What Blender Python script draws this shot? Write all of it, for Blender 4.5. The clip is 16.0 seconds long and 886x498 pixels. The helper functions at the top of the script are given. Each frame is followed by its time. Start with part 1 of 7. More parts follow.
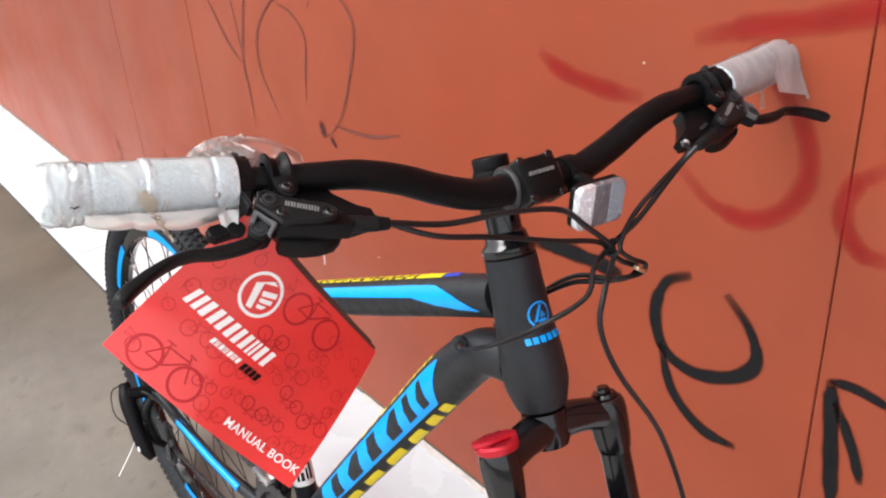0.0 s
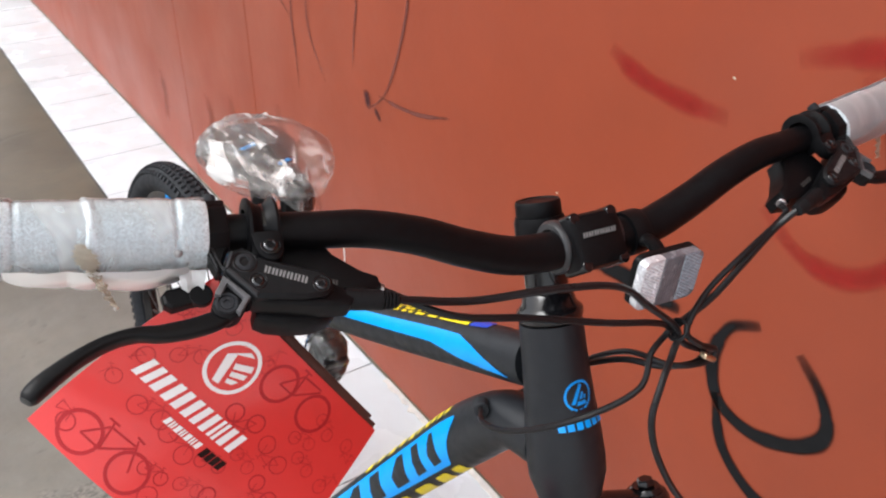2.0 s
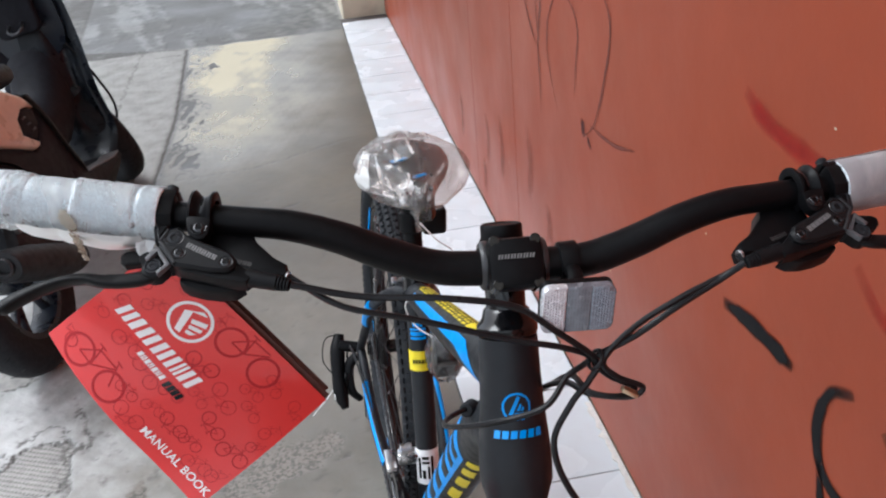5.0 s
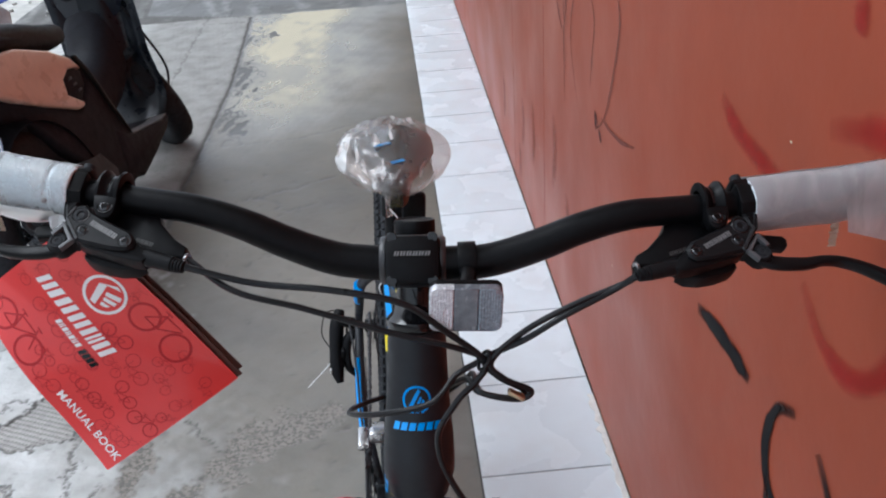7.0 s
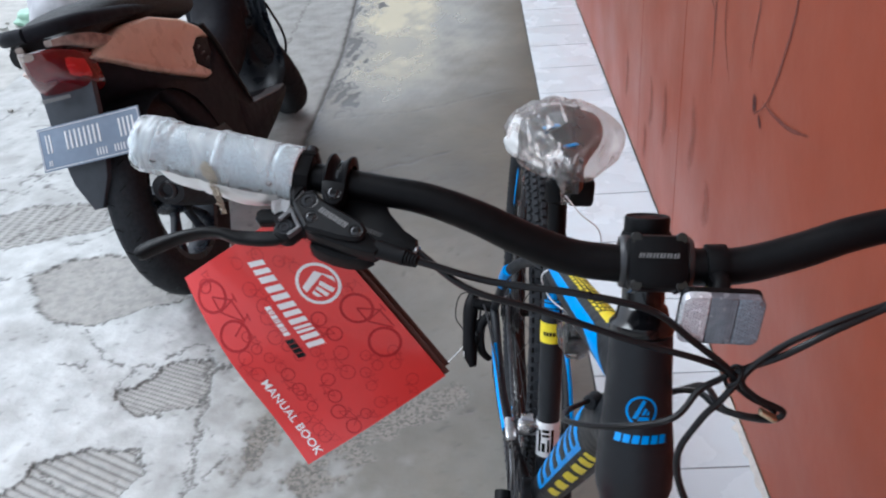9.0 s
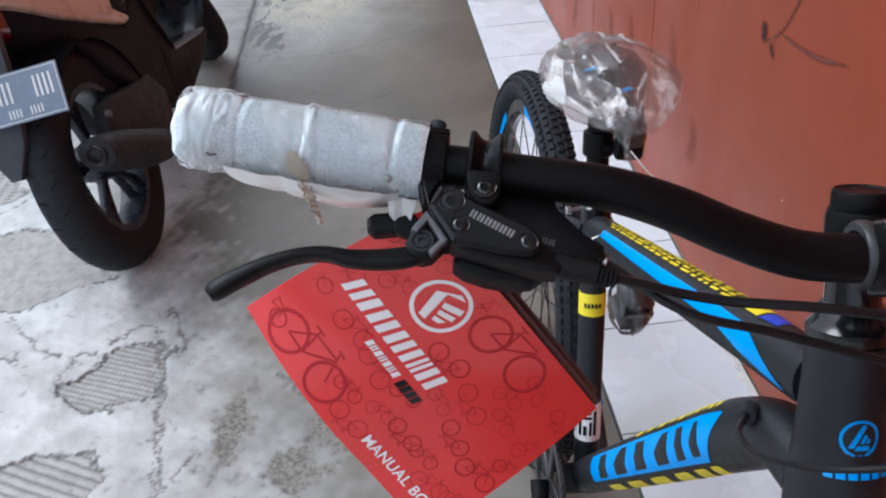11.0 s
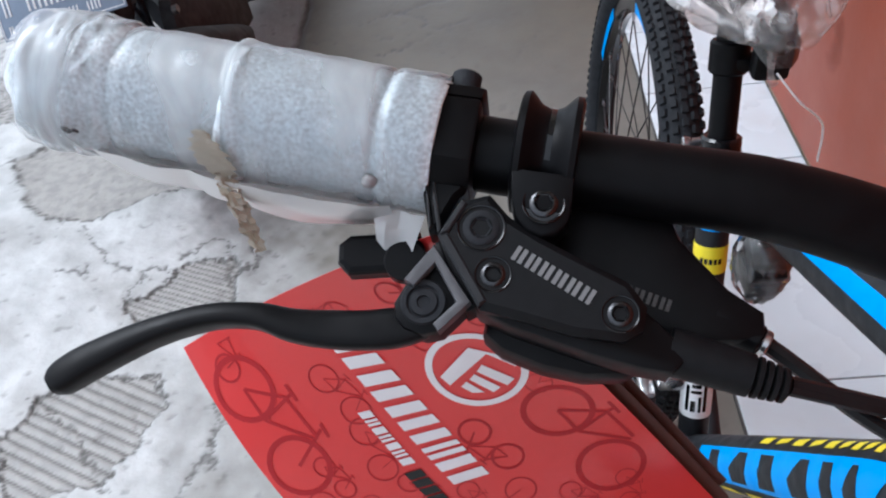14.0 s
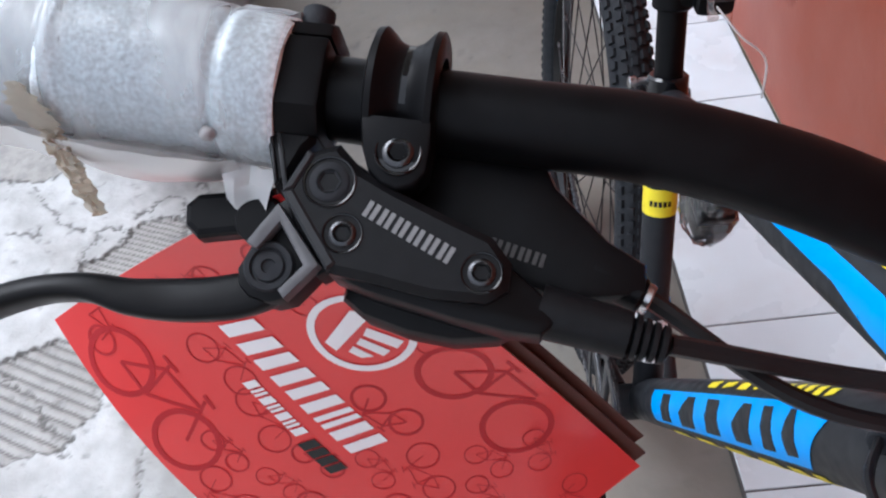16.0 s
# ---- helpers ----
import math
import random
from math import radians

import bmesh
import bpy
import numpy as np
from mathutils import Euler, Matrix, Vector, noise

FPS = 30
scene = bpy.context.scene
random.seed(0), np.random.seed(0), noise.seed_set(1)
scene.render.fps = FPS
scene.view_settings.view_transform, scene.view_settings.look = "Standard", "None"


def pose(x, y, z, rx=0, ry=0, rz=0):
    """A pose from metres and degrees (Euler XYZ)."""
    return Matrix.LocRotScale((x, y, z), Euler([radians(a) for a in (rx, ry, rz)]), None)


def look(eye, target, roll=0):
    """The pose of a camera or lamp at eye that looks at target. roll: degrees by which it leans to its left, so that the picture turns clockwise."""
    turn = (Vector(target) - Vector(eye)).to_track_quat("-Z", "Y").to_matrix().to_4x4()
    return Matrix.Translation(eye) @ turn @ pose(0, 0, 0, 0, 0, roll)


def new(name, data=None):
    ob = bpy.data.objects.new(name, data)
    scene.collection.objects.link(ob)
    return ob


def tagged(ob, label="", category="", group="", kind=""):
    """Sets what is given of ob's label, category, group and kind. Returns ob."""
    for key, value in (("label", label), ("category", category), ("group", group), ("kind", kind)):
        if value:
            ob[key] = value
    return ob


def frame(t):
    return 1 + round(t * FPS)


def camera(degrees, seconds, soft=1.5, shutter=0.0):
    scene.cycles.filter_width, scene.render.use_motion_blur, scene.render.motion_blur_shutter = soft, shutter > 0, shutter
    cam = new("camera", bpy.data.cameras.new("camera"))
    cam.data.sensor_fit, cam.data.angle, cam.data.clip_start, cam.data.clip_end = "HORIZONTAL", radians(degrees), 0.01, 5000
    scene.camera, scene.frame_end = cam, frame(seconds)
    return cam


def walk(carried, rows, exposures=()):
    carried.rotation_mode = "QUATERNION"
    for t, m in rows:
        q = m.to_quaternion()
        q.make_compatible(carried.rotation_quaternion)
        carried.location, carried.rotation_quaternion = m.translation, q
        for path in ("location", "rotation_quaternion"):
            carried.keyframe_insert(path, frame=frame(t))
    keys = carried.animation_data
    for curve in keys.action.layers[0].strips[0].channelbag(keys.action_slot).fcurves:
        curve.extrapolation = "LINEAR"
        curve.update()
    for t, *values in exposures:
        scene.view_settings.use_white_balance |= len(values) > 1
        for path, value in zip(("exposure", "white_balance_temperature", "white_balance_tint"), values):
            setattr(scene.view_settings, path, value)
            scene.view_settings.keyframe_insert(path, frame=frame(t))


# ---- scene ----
cam = camera(53.0, 16.0, 2.1, 0.35)
PATH = [
    (0, (-0.869, -1.286, 1.278), (0.193, 0.135, 0.355), -3.9),
    (0.5, (-0.845, -1.256, 1.275), (0.168, 0.174, 0.312), -3.5),
    (1, (-0.79, -1.215, 1.283), (0.218, 0.204, 0.297), -2.3),
    (1.5, (-0.773, -1.172, 1.289), (0.229, 0.237, 0.284), -0.2),
    (2, (-0.759, -1.164, 1.283), (0.18, 0.276, 0.261), -0.1),
    (2.5, (-0.724, -1.233, 1.288), (0.011, 0.311, 0.251), -0.7),
    (3, (-0.676, -1.313, 1.305), (-0.191, 0.39, 0.375), -1.5),
    (3.5, (-0.612, -1.349, 1.306), (-0.216, 0.382, 0.385), -2.8),
    (4, (-0.576, -1.344, 1.301), (-0.199, 0.392, 0.383), -4.8),
    (6.5, (-0.409, -1.365, 1.314), (-0.375, 0.377, 0.332), -4.1),
    (7, (-0.386, -1.369, 1.315), (-0.316, 0.375, 0.338), -4.1),
    (7.5, (-0.401, -1.367, 1.316), (-0.361, 0.379, 0.342), -4.6),
    (8, (-0.434, -1.356, 1.317), (-0.467, 0.383, 0.33), -5.3),
    (8.5, (-0.462, -1.337, 1.314), (-0.544, 0.391, 0.31), -5.2),
    (9, (-0.5, -1.312, 1.312), (-0.613, 0.407, 0.296), -4.8),
    (11.5, (-0.662, -1.098, 1.255), (-0.554, 0.518, 0.081), -4.5),
    (12, (-0.656, -1.068, 1.25), (-0.611, 0.537, 0.058), -5.5),
    (12.5, (-0.64, -1.024, 1.24), (-0.668, 0.552, 0.01), -6.4),
    (13, (-0.625, -0.999, 1.221), (-0.715, 0.544, -0.047), -7.7),
    (13.5, (-0.624, -0.972, 1.199), (-0.752, 0.55, -0.091), -7.9),
    (14, (-0.617, -0.946, 1.186), (-0.785, 0.55, -0.131), -9.1),
    (14.5, (-0.614, -0.927, 1.172), (-0.826, 0.532, -0.18), -10.3),
    (15, (-0.612, -0.919, 1.168), (-0.814, 0.523, -0.203), -10.8),
    (15.5, (-0.596, -0.917, 1.166), (-0.753, 0.51, -0.226), -10.1),
    (16, (-0.588, -0.928, 1.168), (-0.714, 0.489, -0.239), -10.1),
]
EXPOSURES = [(0.0, 1.44, 6200, 7), (2.2, 1.14, 6050, 7), (3.0, 1.01, 5950, 7), (4.2, 0.98, 5800, 6), (6.5, 0.70, 5520, 4), (9.2, 0.68, 5420, 4), (11.5, 0.71, 5450, 6), (13.5, 0.69, 5450, 6), (14.8, 0.71, 5480, 7), (16.0, 0.83, 5500, 8)]
walk(cam, [(t, look(eye, target, roll)) for t, eye, target, roll in PATH], EXPOSURES)

# ---- light: an overcast street beside a walkway under an added, unseen canopy ----
world = bpy.data.worlds.new("overcast_sky")
scene.world = world
world.use_nodes = True
_n = world.node_tree.nodes
sky = _n.new("ShaderNodeTexSky")
sky.sky_type, sky.sun_disc = "NISHITA", False
sky.sun_elevation, sky.sun_rotation = radians(58), radians(299)
sky.air_density, sky.dust_density, sky.ozone_density = 0.35, 6.0, 0.3
_n["Background"].inputs["Strength"].default_value = 0.13
# thin even cloud over the clear sky
cloud = _n.new("ShaderNodeMix")
cloud.data_type = "RGBA"
cloud.inputs[0].default_value = 0.5
cloud.inputs[7].default_value = (8.5, 8.25, 8.0, 1)
world.node_tree.links.new(sky.outputs[0], cloud.inputs[6])
world.node_tree.links.new(cloud.outputs[2], _n["Background"].inputs["Color"])

sun_data = bpy.data.lights.new("sun", "SUN")
sun_data.energy, sun_data.angle, sun_data.color = 0.9, radians(30), (1.0, 0.985, 0.97)
sun = new("sun", sun_data)
sun.matrix_world = look((-2.9, 1.6, 5.3), (0, 0, 0))


# ---- materials ----
def material(name, color, rough=0.5, metal=0.0, vary=0.12, scale=40.0, bump=0.0, bump_scale=200.0, coat=0.0, stain=0.0,
             stain_color=(0.1, 0.09, 0.08), stain_scale=3.0, random_tint=0.0, spec=0.5):
    """A principled surface with grain, stains and fine relief in object space."""
    m = bpy.data.materials.new(name)
    m.use_nodes = True
    t = m.node_tree
    b = t.nodes["Principled BSDF"]
    b.inputs["Metallic"].default_value = metal
    b.inputs["Coat Weight"].default_value = coat
    b.inputs["Coat Roughness"].default_value = 0.12
    b.inputs["Specular IOR Level"].default_value = spec
    co = t.nodes.new("ShaderNodeNewGeometry").outputs["Position"]

    def tex(sc, detail=6.0):
        n = t.nodes.new("ShaderNodeTexNoise")
        n.inputs["Scale"].default_value, n.inputs["Detail"].default_value = sc, detail
        t.links.new(co, n.inputs["Vector"])
        return n.outputs["Fac"]

    def ramp(fac, lo, hi, a, c):
        r = t.nodes.new("ShaderNodeMapRange")
        r.inputs["From Min"].default_value, r.inputs["From Max"].default_value = lo, hi
        r.inputs["To Min"].default_value, r.inputs["To Max"].default_value = a, c
        t.links.new(fac, r.inputs["Value"])
        return r.outputs["Result"]

    def mix(fac, a, c, mode="MIX"):
        n = t.nodes.new("ShaderNodeMix")
        n.data_type, n.blend_type = "RGBA", mode
        for s, v in ((n.inputs[0], fac), (n.inputs[6], a), (n.inputs[7], c)):
            if isinstance(v, (int, float)):
                s.default_value = v
            elif isinstance(v, tuple):
                s.default_value = (*v, 1) if len(v) == 3 else v
            else:
                t.links.new(v, s)
        return n.outputs[2]

    base = (*color, 1)
    grain = ramp(tex(scale), 0.3, 0.7, 1 - vary, 1 + vary)
    g = t.nodes.new("ShaderNodeCombineColor")
    for k in range(3):
        t.links.new(grain, g.inputs[k])
    col = mix(1.0, base, g.outputs[0], "MULTIPLY")
    if random_tint:
        oi = t.nodes.new("ShaderNodeObjectInfo").outputs["Random"]
        g2 = t.nodes.new("ShaderNodeCombineColor")
        rr = ramp(oi, 0, 1, 1 - random_tint, 1 + random_tint)
        for k in range(3):
            t.links.new(rr, g2.inputs[k])
        col = mix(1.0, col, g2.outputs[0], "MULTIPLY")
    if stain:
        col = mix(ramp(tex(stain_scale, 9.0), 0.48, 0.72, 0.0, stain), col, stain_color)
    t.links.new(col, b.inputs["Base Color"])
    t.links.new(ramp(tex(scale * 0.6), 0.3, 0.7, max(rough - 0.08, 0.02), min(rough + 0.1, 1)), b.inputs["Roughness"])
    if bump:
        bn = t.nodes.new("ShaderNodeBump")
        bn.inputs["Strength"].default_value, bn.inputs["Distance"].default_value = 0.6, bump
        t.links.new(tex(bump_scale), bn.inputs["Height"])
        t.links.new(bn.outputs[0], b.inputs["Normal"])
    return m


def clear_film(name, tint=(1, 1, 1), haze=0.25, rough=0.12, gloss=0.05, crease=0.0, shine=1.0, streak=(0.46, 0.66)):
    """Thin transparent plastic: see-through, glossy, a little milky."""
    m = bpy.data.materials.new(name)
    m.use_nodes = True
    t = m.node_tree
    t.nodes.remove(t.nodes["Principled BSDF"])
    out = t.nodes["Material Output"]
    tr = t.nodes.new("ShaderNodeBsdfTransparent")
    tr.inputs[0].default_value = (*tint, 1)
    gl = t.nodes.new("ShaderNodeBsdfGlossy")
    gl.inputs["Roughness"].default_value = rough
    df = t.nodes.new("ShaderNodeBsdfTranslucent")
    df.inputs[0].default_value = (0.85, 0.85, 0.83, 1)
    d2 = t.nodes.new("ShaderNodeBsdfDiffuse")
    d2.inputs[0].default_value = (0.8, 0.8, 0.79, 1)
    mid = t.nodes.new("ShaderNodeMixShader")
    mid.inputs[0].default_value = 0.7
    t.links.new(df.outputs[0], mid.inputs[1])
    t.links.new(d2.outputs[0], mid.inputs[2])
    a = t.nodes.new("ShaderNodeMixShader")
    a.inputs[0].default_value = haze
    if crease:
        # white streaks along long creases: milky film, and sky glints put into the haze
        co = t.nodes.new("ShaderNodeTexCoord").outputs["Object"]
        mp = t.nodes.new("ShaderNodeMapping")
        mp.inputs["Rotation"].default_value = (0.3, 0.2, 0.6)
        mp.inputs["Scale"].default_value = (34, 9, 20)
        t.links.new(co, mp.inputs["Vector"])
        ns = t.nodes.new("ShaderNodeTexNoise")
        ns.inputs["Scale"].default_value, ns.inputs["Detail"].default_value, ns.inputs["Distortion"].default_value = 1.0, 7, 1.4
        t.links.new(mp.outputs[0], ns.inputs["Vector"])
        mr = t.nodes.new("ShaderNodeMapRange")
        for key, v in zip(("From Min", "From Max", "To Min", "To Max"), (*streak, haze, crease)):
            mr.inputs[key].default_value = v
        t.links.new(ns.outputs["Fac"], mr.inputs["Value"])
        t.links.new(mr.outputs[0], a.inputs[0])
    t.links.new(tr.outputs[0], a.inputs[1])
    t.links.new(mid.outputs[0], a.inputs[2])
    f = t.nodes.new("ShaderNodeFresnel")
    f.inputs[0].default_value = 1.5
    k = t.nodes.new("ShaderNodeMapRange")
    k.inputs["To Min"].default_value, k.inputs["To Max"].default_value = gloss, shine
    t.links.new(f.outputs[0], k.inputs["Value"])
    c = t.nodes.new("ShaderNodeMixShader")
    t.links.new(k.outputs[0], c.inputs[0])
    t.links.new(a.outputs[0], c.inputs[1])
    t.links.new(gl.outputs[0], c.inputs[2])
    t.links.new(c.outputs[0], out.inputs["Surface"])
    return m


ORANGE = material("orange_enamel", (0.285, 0.0590, 0.0268), 0.40, vary=0.06, scale=6, bump=0.0008, bump_scale=30, stain=0.45,
                  stain_color=(0.240, 0.058, 0.034), stain_scale=2.2, random_tint=0.04, spec=0.24)
TILE = material("white_glazed_tile", (0.655, 0.71, 0.745), 0.25, vary=0.03, scale=8, stain=0.25, stain_color=(0.5, 0.47, 0.45), stain_scale=9, random_tint=0.04)
GROUT = material("dark_grout", (0.09, 0.08, 0.075), 0.9, vary=0.3, scale=60, bump=0.002)
CEMENT = material("smooth_cement", (0.2, 0.19, 0.17), 0.38, vary=0.16, scale=7, bump=0.002, bump_scale=25, stain=0.55,
                  stain_color=(0.17, 0.16, 0.14), stain_scale=2.4)
CONCRETE = material("weathered_concrete", (0.42, 0.41, 0.385), 0.8, vary=0.18, scale=14, bump=0.004, bump_scale=70, stain=0.5,
                    stain_color=(0.27, 0.255, 0.23), stain_scale=4)
ASPHALT = material("asphalt", (0.09, 0.088, 0.085), 0.9, vary=0.3, scale=60, bump=0.006, bump_scale=120, stain=0.5, stain_color=(0.2, 0.18, 0.15), stain_scale=1.0)
PLASTER = material("cream_plaster", (0.62, 0.55, 0.42), 0.8, vary=0.08, scale=12, bump=0.002, stain=0.6, stain_color=(0.33, 0.27, 0.2), stain_scale=5)
SOFFIT = material("white_soffit", (0.6, 0.59, 0.56), 0.9, vary=0.05, scale=4)
MATT_BLACK = material("matt_black_paint", (0.0036, 0.0036, 0.0042), 0.40, vary=0.2, scale=150, spec=0.12)
FRAME_BLACK = material("satin_charcoal_frame", (0.012, 0.0135, 0.0165), 0.45, vary=0.1, scale=120, spec=0.3)
GLOSS_BLACK = material("gloss_black", (0.004, 0.004, 0.005), 0.12, vary=0.1, scale=50, coat=0.35, spec=0.3)
RUBBER = material("black_rubber", (0.0145, 0.0160, 0.0190), 0.75, vary=0.25, scale=120, bump=0.0006, bump_scale=500, spec=0.3)
CABLE = material("cable_housing", (0.008, 0.008, 0.009), 0.35, vary=0.1, scale=200, spec=0.25)
STEEL = material("steel", (0.55, 0.55, 0.56), 0.28, metal=1.0, vary=0.1, scale=90)
DARK_SPOKE = material("black_spoke", (0.012, 0.012, 0.013), 0.35, vary=0.1, scale=200, spec=0.4)
DARK_STEEL = material("dark_steel", (0.08, 0.08, 0.085), 0.4, metal=0.8, vary=0.2, scale=90)
BRASS = material("brass_tip", (0.55, 0.45, 0.3), 0.35, metal=1.0)
BLUE = material("bright_blue_decal", (0.0, 0.29, 0.82), 0.35, vary=0.05, scale=60)
NAVY = material("royal_blue_decal", (0.01, 0.06, 0.5), 0.35, vary=0.05, scale=60)
YELLOW = material("yellow_decal", (0.8, 0.66, 0.01), 0.4, vary=0.05, scale=60)
WHITE = material("white_print", (0.82, 0.82, 0.82), 0.45, vary=0.03)
GREY_PRINT = material("grey_print", (0.17, 0.17, 0.17), 0.4, vary=0.03)
RED_KNOB = material("red_anodised", (0.5, 0.015, 0.03), 0.25, metal=0.5, vary=0.08)
RED_BOOK = material("red_glossy_card", (0.66, 0.034, 0.032), 0.34, vary=0.04, scale=20, coat=0.5, spec=0.4)
RED_DARK = material("dark_red_print", (0.40, 0.016, 0.021), 0.38, vary=0.05, spec=0.3)
PAPER = material("book_pages", (0.62, 0.55, 0.46), 0.8, vary=0.1, scale=300)
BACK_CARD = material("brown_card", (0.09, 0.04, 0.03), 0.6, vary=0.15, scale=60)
FOAM = material("grey_white_foam_wrap", (0.78, 0.86, 0.90), 0.6, vary=0.30, scale=800, bump=0.0004, bump_scale=900, stain=0.5, stain_color=(0.66, 0.73, 0.77), stain_scale=30, spec=0.3)
_b = FOAM.node_tree.nodes["Principled BSDF"]
_b.inputs["Sheen Weight"].default_value, _b.inputs["Sheen Roughness"].default_value = 1.0, 0.45
# warm tint stands in for the orange wall mirrored in the bag
FILM = clear_film("wall_tinted_film", tint=(1.0, 0.95, 0.925), haze=0.07, rough=0.14, gloss=0.015, crease=0.55, shine=0.4, streak=(0.55, 0.68))
REFLECTOR = material("clear_reflector", (0.25, 0.285, 0.33), 0.18, metal=0.55, vary=0.3, scale=400)
PLATE = material("blue_grey_plate", (0.21, 0.26, 0.34), 0.45, vary=0.08)
# lighter grey than the black body, for the sky light it faces
MUDGUARD = material("sky_lit_grey_plastic", (0.036, 0.042, 0.052), 0.5, vary=0.15, scale=40)
TAIL_RED = material("red_lens", (0.115, 0.004, 0.007), 0.12, coat=0.6)
CORE_RED = material("bright_red_lens", (0.55, 0.02, 0.022), 0.2, coat=0.5)
DUSTY = material("dusty_dark_metal", (0.030, 0.031, 0.034), 0.6, vary=0.35, scale=50, spec=0.25, stain=0.4, stain_color=(0.055, 0.052, 0.048), stain_scale=25)
PEACH = material("pearl_copper_panel", (0.70, 0.49, 0.38), 0.3, vary=0.05, coat=0.5)
MOTO_BLACK = material("black_moulded_plastic", (0.0140, 0.0145, 0.0185), 0.55, vary=0.2, scale=60, spec=0.09, stain=0.4, stain_color=(0.018, 0.016, 0.016), stain_scale=9)
MOTO_GLOSS = material("gloss_black_fairing", (0.014, 0.018, 0.027), 0.30, vary=0.15, spec=0.5)
SKYLIT_GREY = material("skylit_board_grey", (0.19, 0.19, 0.195), 0.36, vary=0.3, scale=70, spec=0.5, stain=0.5, stain_color=(0.03, 0.03, 0.032), stain_scale=40)
BROWN_DUST = material("dusty_black_plastic", (0.016, 0.0135, 0.0125), 0.5, vary=0.3, scale=50, spec=0.2, stain=0.5, stain_color=(0.028, 0.023, 0.020), stain_scale=18)
SEAT_VINYL = material("black_vinyl", (0.010, 0.010, 0.011), 0.55, vary=0.15, scale=200, bump=0.0006, bump_scale=600, spec=0.3)
CAST_ALLOY = material("grey_cast_alloy", (0.2, 0.2, 0.2), 0.5, metal=0.7, vary=0.2, scale=60, bump=0.0008)


# ---- mesh helpers ----
def part(name, bm, mat, parent=None, label="", smooth=True):
    """Links a bmesh as one mesh object under a thing or a part."""
    me = bpy.data.meshes.new(name)
    bmesh.ops.recalc_face_normals(bm, faces=bm.faces)
    bm.to_mesh(me)
    bm.free()
    me.materials.append(mat)
    if smooth:
        for p in me.polygons:
            p.use_smooth = True
        me.set_sharp_from_angle(angle=radians(38))
    ob = new(name, me)
    ob.parent = parent
    if label:
        tagged(ob, label)
    return ob


def shared(name, me, parent, m):
    """Another object on a mesh that exists already."""
    ob = new(name, me)
    ob.parent = parent
    ob.matrix_basis = m
    return ob


def thing(name, m, label, category, group="", kind=""):
    ob = new(name)
    ob.matrix_world = m
    return tagged(ob, label, category, group, kind)


def bm_new():
    return bmesh.new()


def box(bm, c, s, bevel=0.0, m=None):
    r = bmesh.ops.create_cube(bm, size=1.0)
    vs = r["verts"]
    mt = (m or Matrix()) @ Matrix.Translation(c) @ Matrix.Diagonal((*s, 1))
    bmesh.ops.transform(bm, matrix=mt, verts=vs)
    if bevel:
        es = list({e for v in vs for e in v.link_edges})
        bmesh.ops.bevel(bm, geom=es, offset=bevel, segments=2, affect="EDGES", profile=0.5)
    return bm


def frame_of(d):
    d = Vector(d).normalized()
    a = d.cross(Vector((0, 0, 1)))
    if a.length < 1e-4:
        a = Vector((1, 0, 0))
    a.normalize()
    return a, a.cross(d).normalized(), d


def cyl(bm, p0, p1, r0, r1=None, seg=20, cap=0.12):
    """A cylinder or cone with slightly rounded rims."""
    p0, p1 = Vector(p0), Vector(p1)
    r1 = r0 if r1 is None else r1
    a, b, d = frame_of(p1 - p0)
    ln = (p1 - p0).length
    k = min(cap * min(r0, r1), 0.3 * ln)
    prof = [(0, 0), (r0 - k, 0), (r0, k), (r1, ln - k), (r1 - k, ln), (0, ln)]
    return lathe(bm, prof, p0, a, b, d, seg)


def lathe(bm, prof, o, a, b, d, seg=24):
    """Turns (radius, height) pairs round the axis d at o."""
    rings = []
    for r, h in prof:
        if r < 1e-6:
            rings.append([bm.verts.new(Vector(o) + d * h)])
        else:
            rings.append([bm.verts.new(Vector(o) + d * h + (a * math.cos(q) + b * math.sin(q)) * r)
                          for q in (2 * math.pi * i / seg for i in range(seg))])
    for u, v in zip(rings, rings[1:]):
        for i in range(seg):
            j = (i + 1) % seg
            if len(u) == 1 and len(v) == 1:
                continue
            if len(u) == 1:
                bm.faces.new((u[0], v[i], v[j]))
            elif len(v) == 1:
                bm.faces.new((u[i], u[j], v[0]))
            else:
                bm.faces.new((u[i], u[j], v[j], v[i]))
    return bm


def spline(pts, n=8):
    """Catmull-Rom through the points, n steps a span. Points may carry extra values."""
    p = [np.array(q, float) for q in pts]
    p = [2 * p[0] - p[1]] + p + [2 * p[-1] - p[-2]]
    out = []
    for i in range(1, len(p) - 2):
        for k in range(n):
            t = k / n
            a, b, c, d = p[i - 1], p[i], p[i + 1], p[i + 2]
            out.append(0.5 * (2 * b + (c - a) * t + (2 * a - 5 * b + 4 * c - d) * t * t + (3 * b - a - 3 * c + d) * t ** 3))
    out.append(p[-2])
    return out


